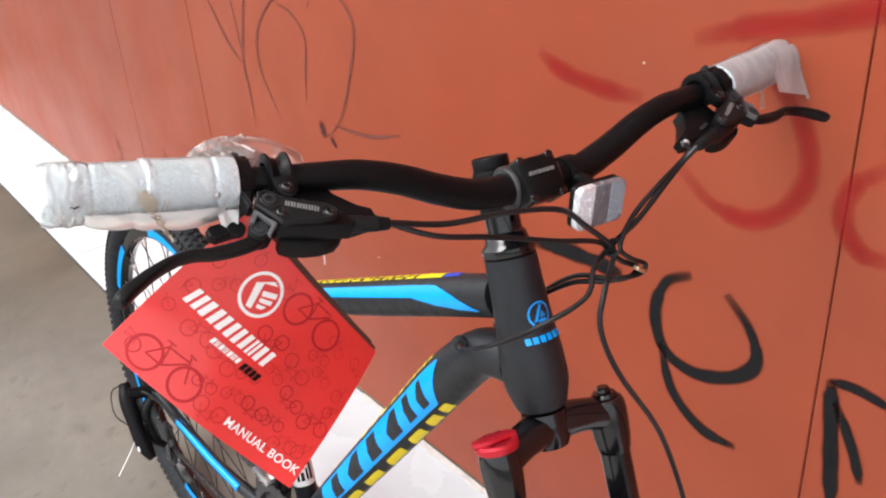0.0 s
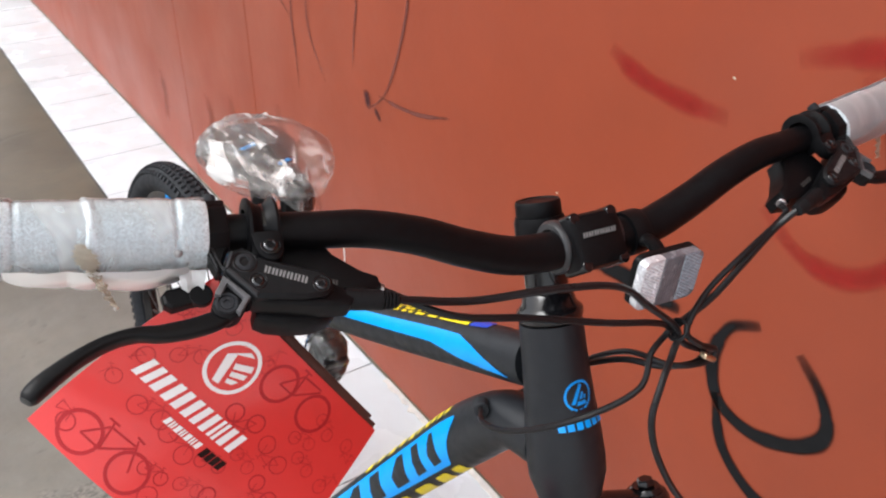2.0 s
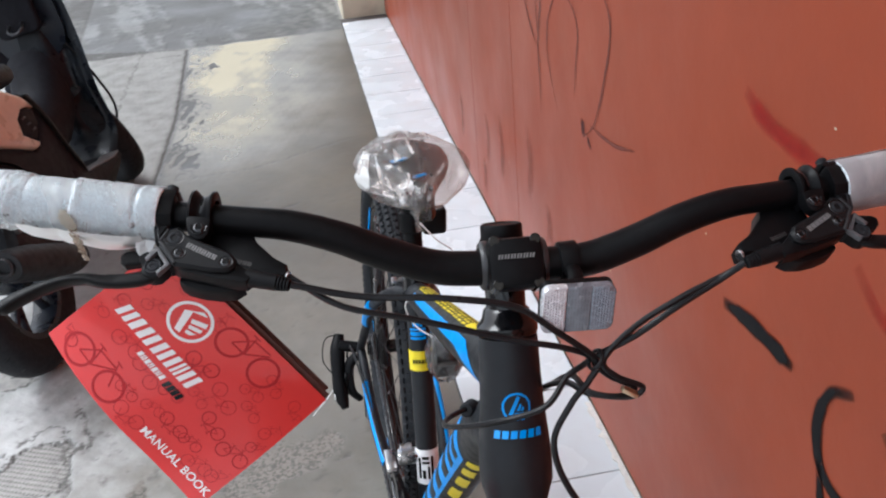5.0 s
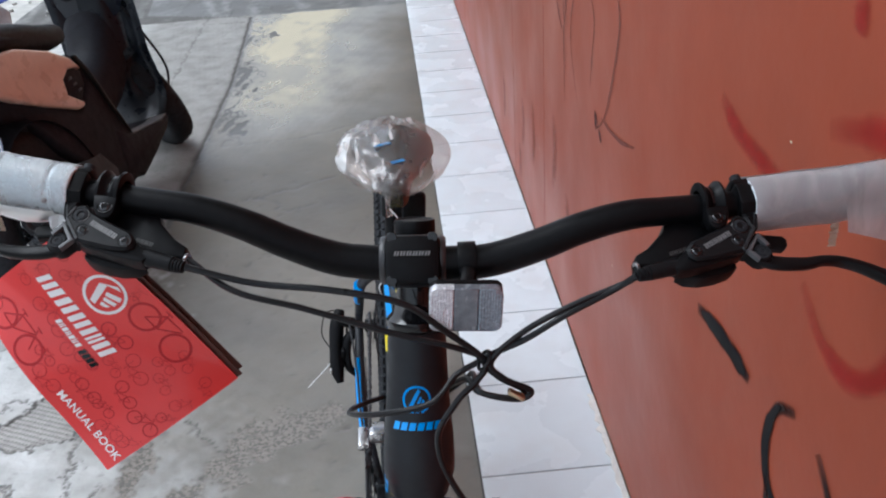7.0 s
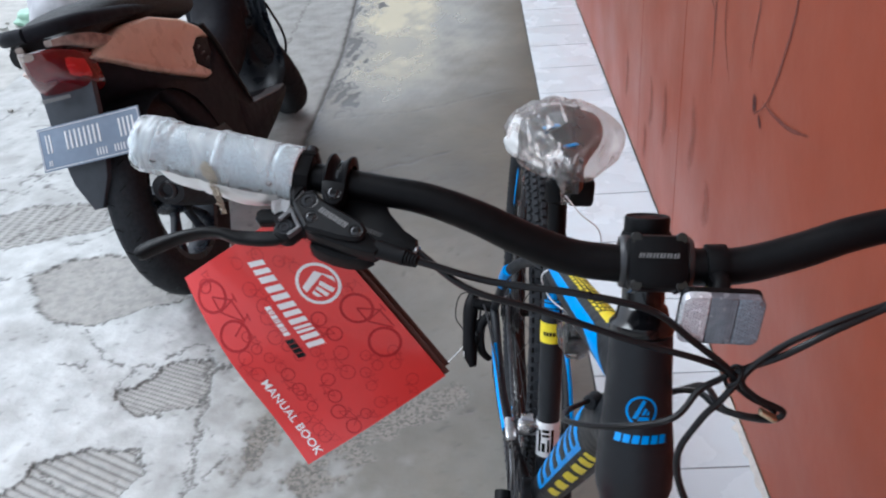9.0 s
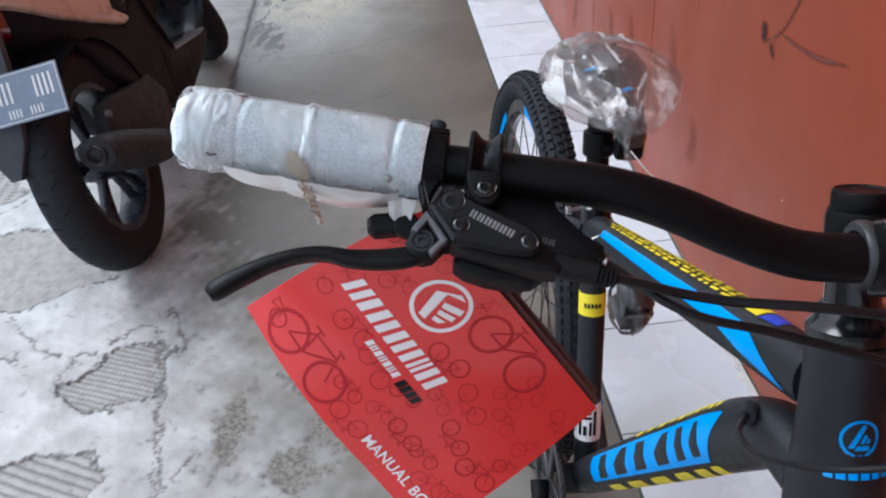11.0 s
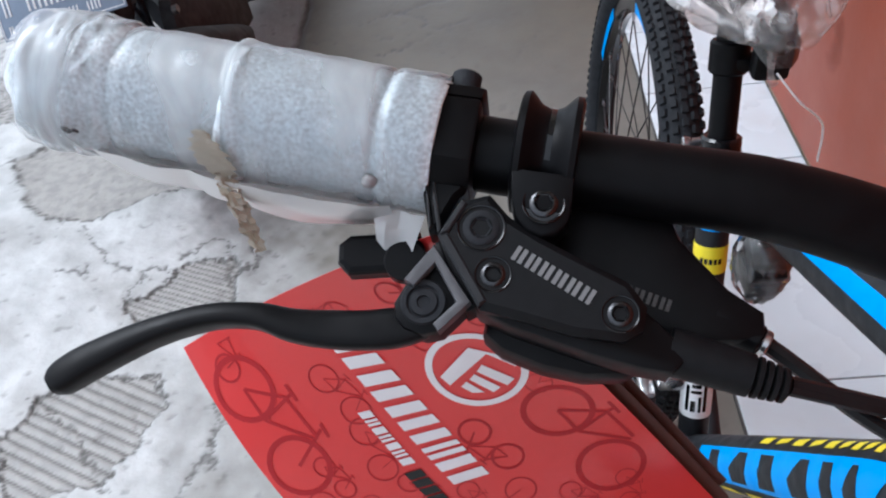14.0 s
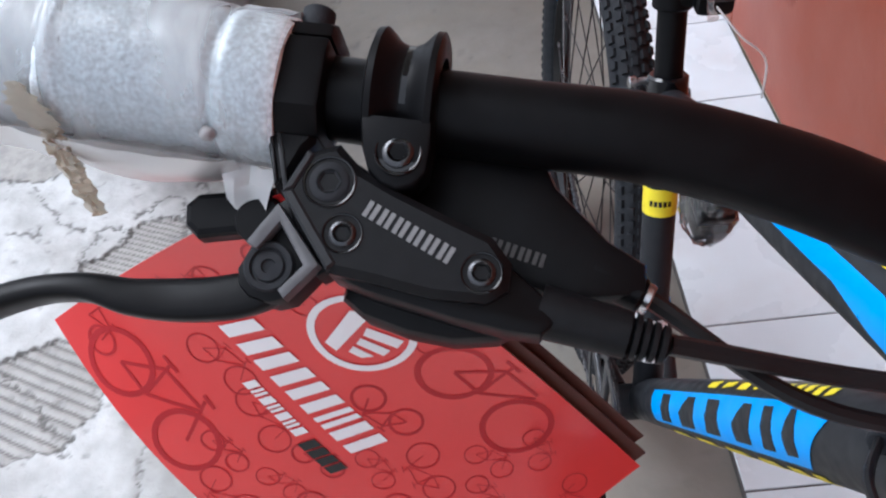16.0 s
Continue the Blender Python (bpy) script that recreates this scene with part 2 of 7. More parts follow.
def tube(bm, pts, seg=14, n=8, smooth=True, closed=False):
    """A swept tube through (x, y, z, r) or (x, y, z, r_side, r_up) points."""
    q = spline(pts, n) if smooth else [np.array(p, float) for p in pts]
    rings = []
    side = None
    for i, p in enumerate(q):
        d = Vector((q[min(i + 1, len(q) - 1)] - q[max(i - 1, 0)])[:3]).normalized()
        if side is None:
            side = frame_of(d)[0]
        side = (side - d * side.dot(d)).normalized()
        up = side.cross(d)
        ra, rb = (p[3], p[4]) if len(p) > 4 else (p[3], p[3])
        rings.append([bm.verts.new(Vector(p[:3]) + side * (math.cos(w) * ra) + up * (math.sin(w) * rb))
                      for w in (2 * math.pi * k / seg for k in range(seg))])
    for u, v in zip(rings, rings[1:]):
        for k in range(seg):
            bm.faces.new((u[k], u[(k + 1) % seg], v[(k + 1) % seg], v[k]))
    if not closed:
        bm.faces.new(rings[0])
        bm.faces.new(rings[-1][::-1])
    return bm


def slab(bm, outline, lo, hi, m=None, bevel=0.0, seg=2):
    """A flat shape from a 2D outline, from height lo to hi, in the frame m."""
    m = m or Matrix()
    vs = [bm.verts.new(m @ Vector((x, y, lo))) for x, y in outline]
    f = bm.faces.new(vs)
    ex = bmesh.ops.extrude_face_region(bm, geom=[f])
    top = [e for e in ex["geom"] if isinstance(e, bmesh.types.BMVert)]
    bmesh.ops.translate(bm, vec=m.to_3x3() @ Vector((0, 0, hi - lo)), verts=top)
    if bevel:
        tops = set(top)
        es = [e for e in bm.edges if e.verts[0] in tops and e.verts[1] in tops]
        bmesh.ops.bevel(bm, geom=es, offset=bevel, segments=seg, affect="EDGES", profile=0.5)
    return bm


def ring(bm, c, normal, r, w, lo=0.0, hi=0.0006, seg=32):
    """A flat ring of mean radius r and width w."""
    a, b, d = frame_of(normal)
    prof = [(r - w / 2, lo), (r - w / 2, hi), (r + w / 2, hi), (r + w / 2, lo), (r - w / 2, lo)]
    return lathe(bm, prof, c, a, b, d, seg)


def torus(bm, c, axis, R, r, seg=48, sides=12, flat=1.0):
    a, b, d = frame_of(axis)
    grid = []
    for i in range(seg):
        q = 2 * math.pi * i / seg
        o = a * math.cos(q) + b * math.sin(q)
        grid.append([bm.verts.new(Vector(c) + o * (R + r * math.cos(w)) + d * (r * flat * math.sin(w))) for w in (2 * math.pi * k / sides for k in range(sides))])
    for i in range(seg):
        u, v = grid[i], grid[(i + 1) % seg]
        for k in range(sides):
            bm.faces.new((u[k], u[(k + 1) % sides], v[(k + 1) % sides], v[k]))
    return bm


# ---- the large structure ----
def plain_box(name, lo, hi, mat, label="", category="", kind="structure", bevel=0.004):
    c = [(a + b) / 2 for a, b in zip(lo, hi)]
    s = [b - a for a, b in zip(lo, hi)]
    ob = part(name, box(bm_new(), (0, 0, 0), s, bevel), mat, smooth=False)
    ob.location = c
    return tagged(ob, label, category, kind=kind)


FLOOR = -0.012
bm = bm_new()
bmesh.ops.create_grid(bm, x_segments=40, y_segments=40, size=300)
for v in bm.verts:
    v.co.z = -0.06
tagged(part("ground", bm, ASPHALT, smooth=False), "grey dusty asphalt street beyond the walkway", "street", kind="structure")

plain_box("backing_wall", (0.012, -6, -0.05), (0.16, 4.318, 3.8), PLASTER, "cream plastered shop front behind the orange panels", "wall")
plain_box("pillar", (-0.27, 4.32, -0.05), (0.30, 4.82, 3.8), PLASTER, "stained cream plaster pillar at the wall's end", "pillar", bevel=0.012)
plain_box("wall_far", (0.12, 4.82, -0.05), (0.30, 16, 3.8), PLASTER, "cream plastered wall beyond the pillar", "wall")
# unseen canopy added to hold sky and sun off the wall
plain_box("ceiling", (-1.55, -0.9, 3.8), (0.4, 4.9, 3.92), SOFFIT, "unseen white canopy sized to shade the wall and floor", "canopy")


def pavement_material():
    """Pale weathered concrete and smooth cement, told apart by the slab's own zones, with dirt lodged in cracks and broken edges."""
    m = material("walkway_concrete", (0.50, 0.505, 0.495), 0.7, vary=0.16, scale=16, bump=0.003, bump_scale=90, stain=0.7,
                 stain_color=(0.27, 0.26, 0.245), stain_scale=6)
    t = m.node_tree
    b = t.nodes["Principled BSDF"]
    col = b.inputs["Base Color"].links[0].from_socket
    rough = b.inputs["Roughness"].links[0].from_socket

    def attr(name):
        n = t.nodes.new("ShaderNodeAttribute")
        n.attribute_name = name
        return n.outputs["Fac"]

    def mix(fac, a, c, kind="RGBA"):
        n = t.nodes.new("ShaderNodeMix")
        n.data_type = kind
        ia, ib = (6, 7) if kind == "RGBA" else (2, 3)
        t.links.new(fac, n.inputs[0])
        for s, v in ((n.inputs[ia], a), (n.inputs[ib], c)):
            if isinstance(v, (tuple, float)):
                s.default_value = v
            else:
                t.links.new(v, s)
        return n.outputs[2 if kind == "RGBA" else 0]

    def noise_of(scale, lo, hi, a, c):
        n = t.nodes.new("ShaderNodeTexNoise")
        n.inputs["Scale"].default_value, n.inputs["Detail"].default_value = scale, 8
        t.links.new(t.nodes.new("ShaderNodeNewGeometry").outputs["Position"], n.inputs["Vector"])
        r = t.nodes.new("ShaderNodeMapRange")
        for k, v in zip(("From Min", "From Max", "To Min", "To Max"), (lo, hi, a, c)):
            r.inputs[k].default_value = v
        t.links.new(n.outputs["Fac"], r.inputs["Value"])
        return r.outputs["Result"]

    cem = mix(noise_of(2.6, 0.4, 0.68, 0, 1), (0.117, 0.100, 0.071, 1), (0.068, 0.057, 0.040, 1))
    cem = mix(noise_of(30, 0.45, 0.75, 0, 0.6), cem, (0.088, 0.081, 0.062, 1))
    zone = attr("cement")
    col = mix(attr("grey"), col, mix(noise_of(9, 0.4, 0.65, 0, 1), (0.25, 0.245, 0.23, 1), (0.18, 0.175, 0.165, 1)))
    col = mix(zone, col, cem)
    col = mix(attr("rubble"), col, mix(noise_of(120, 0.42, 0.6, 0, 1), (0.20, 0.18, 0.155, 1), (0.10, 0.092, 0.08, 1)))
    rough = mix(zone, rough, noise_of(1.7, 0.4, 0.65, 0.55, 0.36), "FLOAT")
    rough = mix(attr("sheen_mask"), rough, 0.15, "FLOAT")
    col = mix(attr("broken"), col, mix(noise_of(14, 0.4, 0.62, 0, 1), (0.10, 0.096, 0.088, 1), (0.036, 0.035, 0.032, 1)))
    col = mix(attr("worn"), col, mix(noise_of(40, 0.4, 0.65, 0, 1), (0.34, 0.325, 0.30, 1), (0.26, 0.25, 0.235, 1)))
    col = mix(attr("dirt"), col, (0.06, 0.055, 0.05, 1))
    t.links.new(col, b.inputs["Base Color"])
    t.links.new(rough, b.inputs["Roughness"])
    # high IOR and warm tint put the bright sheen into the masked floor
    gloss = t.nodes.new("ShaderNodeMath")
    gloss.operation = "POWER"
    gloss.inputs[1].default_value = 1.9
    t.links.new(attr("sheen_mask"), gloss.inputs[0])
    t.links.new(mix(gloss.outputs[0], 1.5, 7.0, "FLOAT"), b.inputs["IOR"])
    t.links.new(mix(attr("sheen_mask"), (1, 1, 1, 1), (1.0, 0.87, 0.63, 1)), b.inputs["Specular Tint"])
    t.links.new(mix(zone, 0.6, 0.15, "FLOAT"), t.nodes["Bump"].inputs["Strength"])
    return m


PAVING = pavement_material()


def inside(px, py, poly):
    hit = np.zeros(px.shape, bool)
    n = len(poly)
    for i in range(n):
        (x0, y0), (x1, y1) = poly[i], poly[(i + 1) % n]
        c = (y0 > py) != (y1 > py)
        with np.errstate(divide="ignore", invalid="ignore"):
            c &= px < (x1 - x0) * (py - y0) / (y1 - y0 + 1e-12) + x0
        hit ^= c
    return hit


def line_distance(px, py, line):
    best = np.full(px.shape, 9.0)
    for (x0, y0), (x1, y1) in zip(line, line[1:]):
        dx, dy = x1 - x0, y1 - y0
        t = np.clip(((px - x0) * dx + (py - y0) * dy) / (dx * dx + dy * dy), 0, 1)
        best = np.minimum(best, np.hypot(px - x0 - t * dx, py - y0 - t * dy))
    return best


def edge_distance(px, py, poly):
    return line_distance(px, py, list(poly) + [poly[0]])


def rough_field(px, py, seed, sizes):
    """Smooth random relief, as a sum of turned waves."""
    r = np.random.RandomState(seed)
    f = np.zeros(px.shape)
    for size, amp in sizes:
        for k in range(7):
            a, ph = r.uniform(0, 2 * np.pi), r.uniform(0, 2 * np.pi)
            q = 2 * np.pi / (size * r.uniform(0.6, 1.6))
            f += amp / 2.6 * np.sin(q * (np.cos(a) * px + np.sin(a) * py) + ph)
    return f


def pavement():
    """The walkway: broken pale topping with grooved patches beside smooth cement."""
    # finer where the camera passes near
    xs = np.concatenate((np.arange(-2.75, -1.72, 0.010), np.arange(-1.72, -0.9, 0.0045), np.arange(-0.9, -0.292, 0.009), [-0.287]))
    ys = np.concatenate((np.arange(-0.7, -0.25, 0.009), np.arange(-0.25, 0.62, 0.0045), np.arange(0.62, 4.3, 0.0095), np.arange(4.3, 8.0, 0.025), [8.0]))
    nx, ny = len(xs), len(ys)
    X, Y = np.meshgrid(xs, ys, indexing="ij")
    wx = X + rough_field(X, Y, 1, ((0.12, 0.007), (0.04, 0.005), (0.016, 0.004)))
    wy = Y + rough_field(X, Y, 2, ((0.12, 0.006), (0.035, 0.004), (0.015, 0.003)))
    Z = rough_field(X, Y, 3, ((0.5, 0.0012),))
    fine = rough_field(X, Y, 4, ((0.06, 0.0004), (0.025, 0.0003)))
    dirt, worn = np.zeros(X.shape), np.zeros(X.shape)
    joint = np.interp(wy, (-0.7, 0.0, 0.5, 1.85, 2.3, 2.8, 4.06, 4.3, 8.0), (-1.20, -1.18, -1.20, -1.19, -1.18, -1.17, -1.22, -1.9, -2.3))
    near = np.clip((0.9 - Y) / 0.7, 0, 1)
    soft = np.clip((wx - joint + 0.06 * rough_field(X, Y, 37, ((0.3, 0.8), (0.1, 0.6), (0.03, 0.4)))) / (0.10 + 0.50 * near) + 0.5 - 0.2 * near, 0, 1)
    Z += fine * (1 - soft * (0.72 + 0.2 * np.clip((Y - 1.2) / 0.8, 0, 1)))
    jx = X + 0.3 * (wx - X)
    hard = np.clip((jx - joint) / 0.012 + 0.5, 0, 1)
    far = np.clip((Y - 0.9) / 0.6, 0, 1)
    cement = soft * (1 - far) * 0.85 + hard * far
    gap = np.abs(np.where(Y > 1.2, jx, wx) - joint)
    dirt = np.maximum(dirt, np.exp(-(gap / (0.006 + 0.010 * far)) ** 2) * 0.95 * far)
    Z -= 0.004 * far * np.exp(-(gap / 0.007) ** 2)
    lumps = rough_field(X, Y, 8, ((0.16, 0.8), (0.06, 0.8), (0.025, 0.5)))
    band = np.clip(1.15 - (wx - joint) / 0.17, 0, 1) * (wx > joint) * np.clip((Y - 1.75) / 0.4, 0, 1) * (Y < 4.1)
    veins = rough_field(X + 0.25 * Y, 0.42 * Y, 41, ((0.22, 1.0), (0.09, 0.7), (0.035, 0.35)))
    flakes = rough_field(X, 0.42 * Y, 43, ((0.20, 0.9), (0.07, 0.7), (0.034, 0.4)))
    ragged = np.exp(-(veins / 0.19) ** 2) * np.clip((flakes + 0.7) * 2.5, 0, 1)
    edge = np.clip(np.maximum(ragged * np.clip(1.6 * band, 0, 1), np.clip((flakes - 1.55 + 1.0 * band) * 6, 0, 1)), 0, 1) * (band > 0)
    Z -= 0.0015 * edge
    dirt = np.maximum(dirt, np.maximum(0.92 * edge, 0.35 * band * np.clip(0.6 + flakes, 0, 1)))
    # an old grey slab beyond the scooter, and broken damp concrete past its end
    grey = np.clip((Y - 1.0) / 0.7, 0, 1) * np.clip((wx + 2.0) / 0.25, 0.25, 1)
    broken = np.clip((wy - 4.08) / 0.04, 0, 1)
    slabs = rough_field(X + 0.15 * Y, 0.36 * Y, 17, ((0.8, 0.9), (0.30, 0.7), (0.12, 0.45), (0.05, 0.25)))
    hollow = np.clip((slabs + 0.25) * 2.2, 0, 1) * broken * np.clip((-0.75 - X) / 0.25 + 0.25 * np.clip(Y - 4.3, 0, 9), 0, 1)
    Z -= 0.002 * hollow
    dirt = np.maximum(dirt, np.maximum(0.85 * hollow, 0.3 * broken * np.clip((-0.7 - X) / 0.4, 0, 1)))
    # warm sheen put onto a band of far cement, and puddles in broken ground
    band_x = -0.90 + 0.02 * (Y - 3.2)
    shine = 1.32 * np.exp(-((X - band_x) / 0.40) ** 2) * np.clip((Y - 1.7) / 1.1, 0, 1) * (0.74 + 0.22 * np.clip(rough_field(X, 0.5 * Y, 31, ((0.7, 0.8), (0.25, 0.6), (0.09, 0.35), (0.03, 0.2))), -1.2, 1.2))
    shine = shine * (0.78 + 0.5 * np.exp(-((X + 1.02 - 0.05 * (Y - 3.2)) / 0.2) ** 2) * np.clip((Y - 2.4) / 1.2, 0, 1))
    puddle = np.clip((-slabs - 0.2) * 0.8, 0, 1) * broken
    sheen_mask = np.maximum(np.clip(shine, 0, 1) * cement * (1 - np.clip(1.2 * dirt, 0, 1)) * (1 - broken), 0.3 * puddle)
    # rubbed-through rubble on the smooth cement
    rubble = np.zeros(X.shape)
    worn_through = [
        [(-0.884, 0.106), (-0.838, 0.171), (-0.809, 0.243), (-0.724, 0.311), (-0.642, 0.278), (-0.563, 0.286), (-0.575, 0.208), (-0.638, 0.198), (-0.713, 0.171), (-0.771, 0.134), (-0.801, 0.077), (-0.86, 0.069)],
        [(-1.066, 0.09), (-1.042, 0.172), (-1.019, 0.23), (-0.985, 0.149), (-1.023, 0.083), (-1.049, 0.033)],
        [(-0.97, 0.02), (-0.93, 0.06), (-0.88, 0.05), (-0.86, 0.00), (-0.92, -0.04)],
    ]
    for poly in worn_through:
        reach = edge_distance(wx, wy, poly) * np.where(inside(wx, wy, poly), 1, -1)
        rubble = np.maximum(rubble, np.clip((reach + 0.012 + 0.018 * lumps) / 0.02, 0, 1))
    Z += rubble * rough_field(X, Y, 23, ((0.016, 0.0007), (0.009, 0.0004))) - 0.0015 * rubble
    holes = np.zeros(X.shape)
    rr = np.random.RandomState(5)
    for k in range(150):
        cx, cy, r = rr.uniform(-1.18, -0.5), rr.uniform(-0.2, 1.7), 0.0025 + 0.009 * rr.random_sample() ** 3
        spot = np.s_[np.searchsorted(xs, cx - 0.05):np.searchsorted(xs, cx + 0.05), np.searchsorted(ys, cy - 0.08):np.searchsorted(ys, cy + 0.08)]
        holes[spot] = np.maximum(holes[spot], np.exp(-(np.hypot((wx[spot] - cx), (wy[spot] - cy) * 0.7) / r) ** 2))
    Z -= 0.002 * holes
    dirt = np.maximum(dirt, 0.55 * holes)
    grooved = [
        ([(-1.423, 0.338), (-1.39, 0.285), (-1.352, 0.24), (-1.285, 0.25), (-1.205, 0.265), (-1.19, 0.35), (-1.19, 0.41), (-1.22, 0.445), (-1.30, 0.445), (-1.336, 0.404), (-1.382, 0.356)], 65, 0.0140),
        ([(-1.56, 0.0), (-1.52, 0.10), (-1.42, 0.135), (-1.30, 0.13), (-1.265, 0.06), (-1.30, -0.03), (-1.34, -0.10), (-1.50, -0.14)], 62, 0.0210),
        ([(-2.30, 1.15), (-2.07, 1.37), (-1.80, 1.34), (-1.73, 1.18), (-1.89, 1.12), (-2.10, 1.04)], 75, 0.0190),
    ]
    plain = [[(-1.87, 0.88), (-1.80, 0.97), (-1.69, 1.0), (-1.58, 0.97), (-1.42, 0.90), (-1.36, 0.73), (-1.47, 0.69), (-1.58, 0.62), (-1.70, 0.64), (-1.78, 0.71)]]
    for poly, turn, pitch in grooved:
        s = inside(wx, wy, poly)
        a = radians(turn)
        wave = np.sin(2 * np.pi * (X * np.cos(a) + Y * np.sin(a) + 0.05 * (wx - X)) / pitch)
        Z = np.where(s, Z - 0.005 + 0.0016 * wave, Z)
        worn = np.where(s, 0.75, worn)
        dirt = np.maximum(dirt, np.where(s, 0.85 * np.clip(-wave - 0.45, 0, 1) * 1.8, 0))
        dirt = np.maximum(dirt, 0.9 * np.exp(-(edge_distance(wx, wy, poly) / 0.0042) ** 2))
    for poly in plain:
        s = inside(wx, wy, poly)
        Z = np.where(s, Z - 0.005 + rough_field(X, Y, 11, ((0.03, 0.0008),)), Z)
        worn = np.where(s, 0.95, worn)
        dirt = np.maximum(dirt, 0.95 * np.exp(-(edge_distance(wx, wy, poly) / (0.0042 + 0.003 * np.clip(lumps, 0, 1))) ** 2))
    cracks = [[(-1.49, 3.97), (-1.2, 3.95)], [(-1.47, 2.3), (-1.49, 3.97), (-1.46, 4.3)], [(-2.58, 2.1), (-2.54, 2.5), (-2.3, 3.0)],
              [(-2.7, 0.75), (-2.2, 0.82), (-1.87, 0.9)], [(-1.6, 0.6), (-1.5, 0.47), (-1.4, 0.40)], [(-2.1, 1.05), (-1.98, 1.22), (-1.86, 1.36), (-1.7, 1.6)],
              [(-2.7, 1.75), (-2.3, 1.6), (-1.95, 1.63), (-1.6, 1.7)], [(-1.52, 0.1), (-1.4, -0.02), (-1.33, -0.12)], [(-1.24, 0.49), (-1.19, 0.33), (-1.19, 0.2), (-1.15, 0.05), (-1.2, -0.2)],
              [(-0.921, 1.492), (-0.766, 1.553), (-0.626, 1.622)], [(-1.1, 2.0), (-0.8, 2.02), (-0.4, 2.2)], [(-2.4, 2.1), (-2.0, 2.2), (-1.7, 2.15)], [(-2.3, 1.2), (-2.5, 1.5), (-2.6, 1.9)]]
    cracks += [[(-1.187, 0.411), (-1.189, 0.341), (-1.188, 0.242), (-1.182, 0.15), (-1.171, 0.038), (-1.163, -0.1)], [(-1.425, 0.346), (-1.418, 0.429), (-1.359, 0.441), (-1.336, 0.404), (-1.382, 0.356)],
               [(-1.326, 0.463), (-1.315, 0.499), (-1.266, 0.51), (-1.22, 0.48)], [(-1.211, 0.571), (-1.17, 0.464), (-1.169, 0.408)], [(-0.948, 0.301), (-0.899, 0.227), (-0.864, 0.19), (-0.809, 0.15)],
               [(-1.14, 0.021), (-1.113, 0.043), (-1.098, 0.095)]]
    cracks += [[(-2.198, 1.375), (-2.191, 1.641), (-2.158, 1.827), (-2.223, 2.1)], [(-2.191, 1.641), (-2.042, 1.485), (-1.92, 1.405)], [(-2.466, 2.199), (-2.476, 2.43), (-2.40, 2.7)],
               [(-2.261, 1.511), (-2.152, 1.454), (-2.135, 1.634)], [(-2.043, 1.04), (-1.918, 1.132), (-1.801, 1.067), (-1.72, 1.147)], [(-1.613, 0.459), (-1.544, 0.431), (-1.542, 0.465)]]
    cracks += [[(-1.02, 1.42), (-0.93, 1.50), (-0.86, 1.46), (-0.80, 1.36), (-0.72, 1.40)], [(-0.80, 1.36), (-0.86, 1.28), (-0.96, 1.24)], [(-1.14, 2.72), (-1.02, 2.70), (-0.93, 2.78)], [(-1.15, 3.3), (-1.06, 3.36), (-1.0, 3.30)]]
    for line in cracks:
        d = line_distance(wx, wy, line)
        Z -= 0.002 * np.exp(-(d / 0.0042) ** 2)
        dirt = np.maximum(dirt, 0.85 * np.exp(-(d / (0.0036 + 0.002 * np.clip(lumps, -0.5, 1))) ** 2))
    pits = rough_field(X, Y, 21, ((0.05, 1.0), (0.02, 0.8)))
    spots = np.clip((pits - 1.7) * 4, 0, 1) * (1 - 0.6 * cement)
    Z -= 0.002 * spots
    dirt = np.maximum(dirt, 0.3 * spots)
    co = np.stack((X, Y, Z + FLOOR), -1).reshape(-1, 3)
    i, j = np.meshgrid(np.arange(nx - 1), np.arange(ny - 1), indexing="ij")
    a = (i * ny + j).ravel()
    quads = np.stack((a, a + ny, a + ny + 1, a + 1), -1)
    me = bpy.data.meshes.new("pavement")
    me.vertices.add(len(co))
    me.vertices.foreach_set("co", co.ravel())
    me.loops.add(quads.size)
    me.loops.foreach_set("vertex_index", quads.ravel().astype(np.int32))
    me.polygons.add(len(quads))
    me.polygons.foreach_set("loop_start", np.arange(0, quads.size, 4, dtype=np.int32))
    me.update(calc_edges=True)
    me.validate()
    for name, f in (("dirt", dirt), ("worn", worn), ("cement", cement), ("grey", grey), ("sheen_mask", sheen_mask), ("rubble", rubble), ("broken", 0.9 * broken)):
        at = me.attributes.new(name, "FLOAT", "POINT")
        at.data.foreach_set("value", f.ravel().astype(np.float32))
    me.materials.append(PAVING)
    me.polygons.foreach_set("use_smooth", np.ones(len(quads), bool))
    return tagged(new("pavement", me), "pale cracked concrete walkway with grooved worn patches and smooth cement", "pavement", kind="structure")


pavement()
plain_box("pavement_near", (-4.2, -6, -0.15), (-0.287, -0.7, FLOOR - 0.001), CONCRETE, "pale weathered concrete walkway", "pavement")
plain_box("pavement_end", (-0.287, 4.3, -0.15), (0.12, 8.0, FLOOR - 0.001), CEMENT, "grey cement beside the pillar", "pavement")
plain_box("pavement_far", (-4.2, 8.0, -0.15), (0.12, 30, FLOOR - 0.001), CEMENT, "grey cement walkway, damp and shiny in places", "pavement")
plain_box("pavement_side", (-4.2, -0.7, -0.15), (-2.75, 8.0, FLOOR - 0.001), CONCRETE, "grey rubble-strewn pavement edge", "pavement")


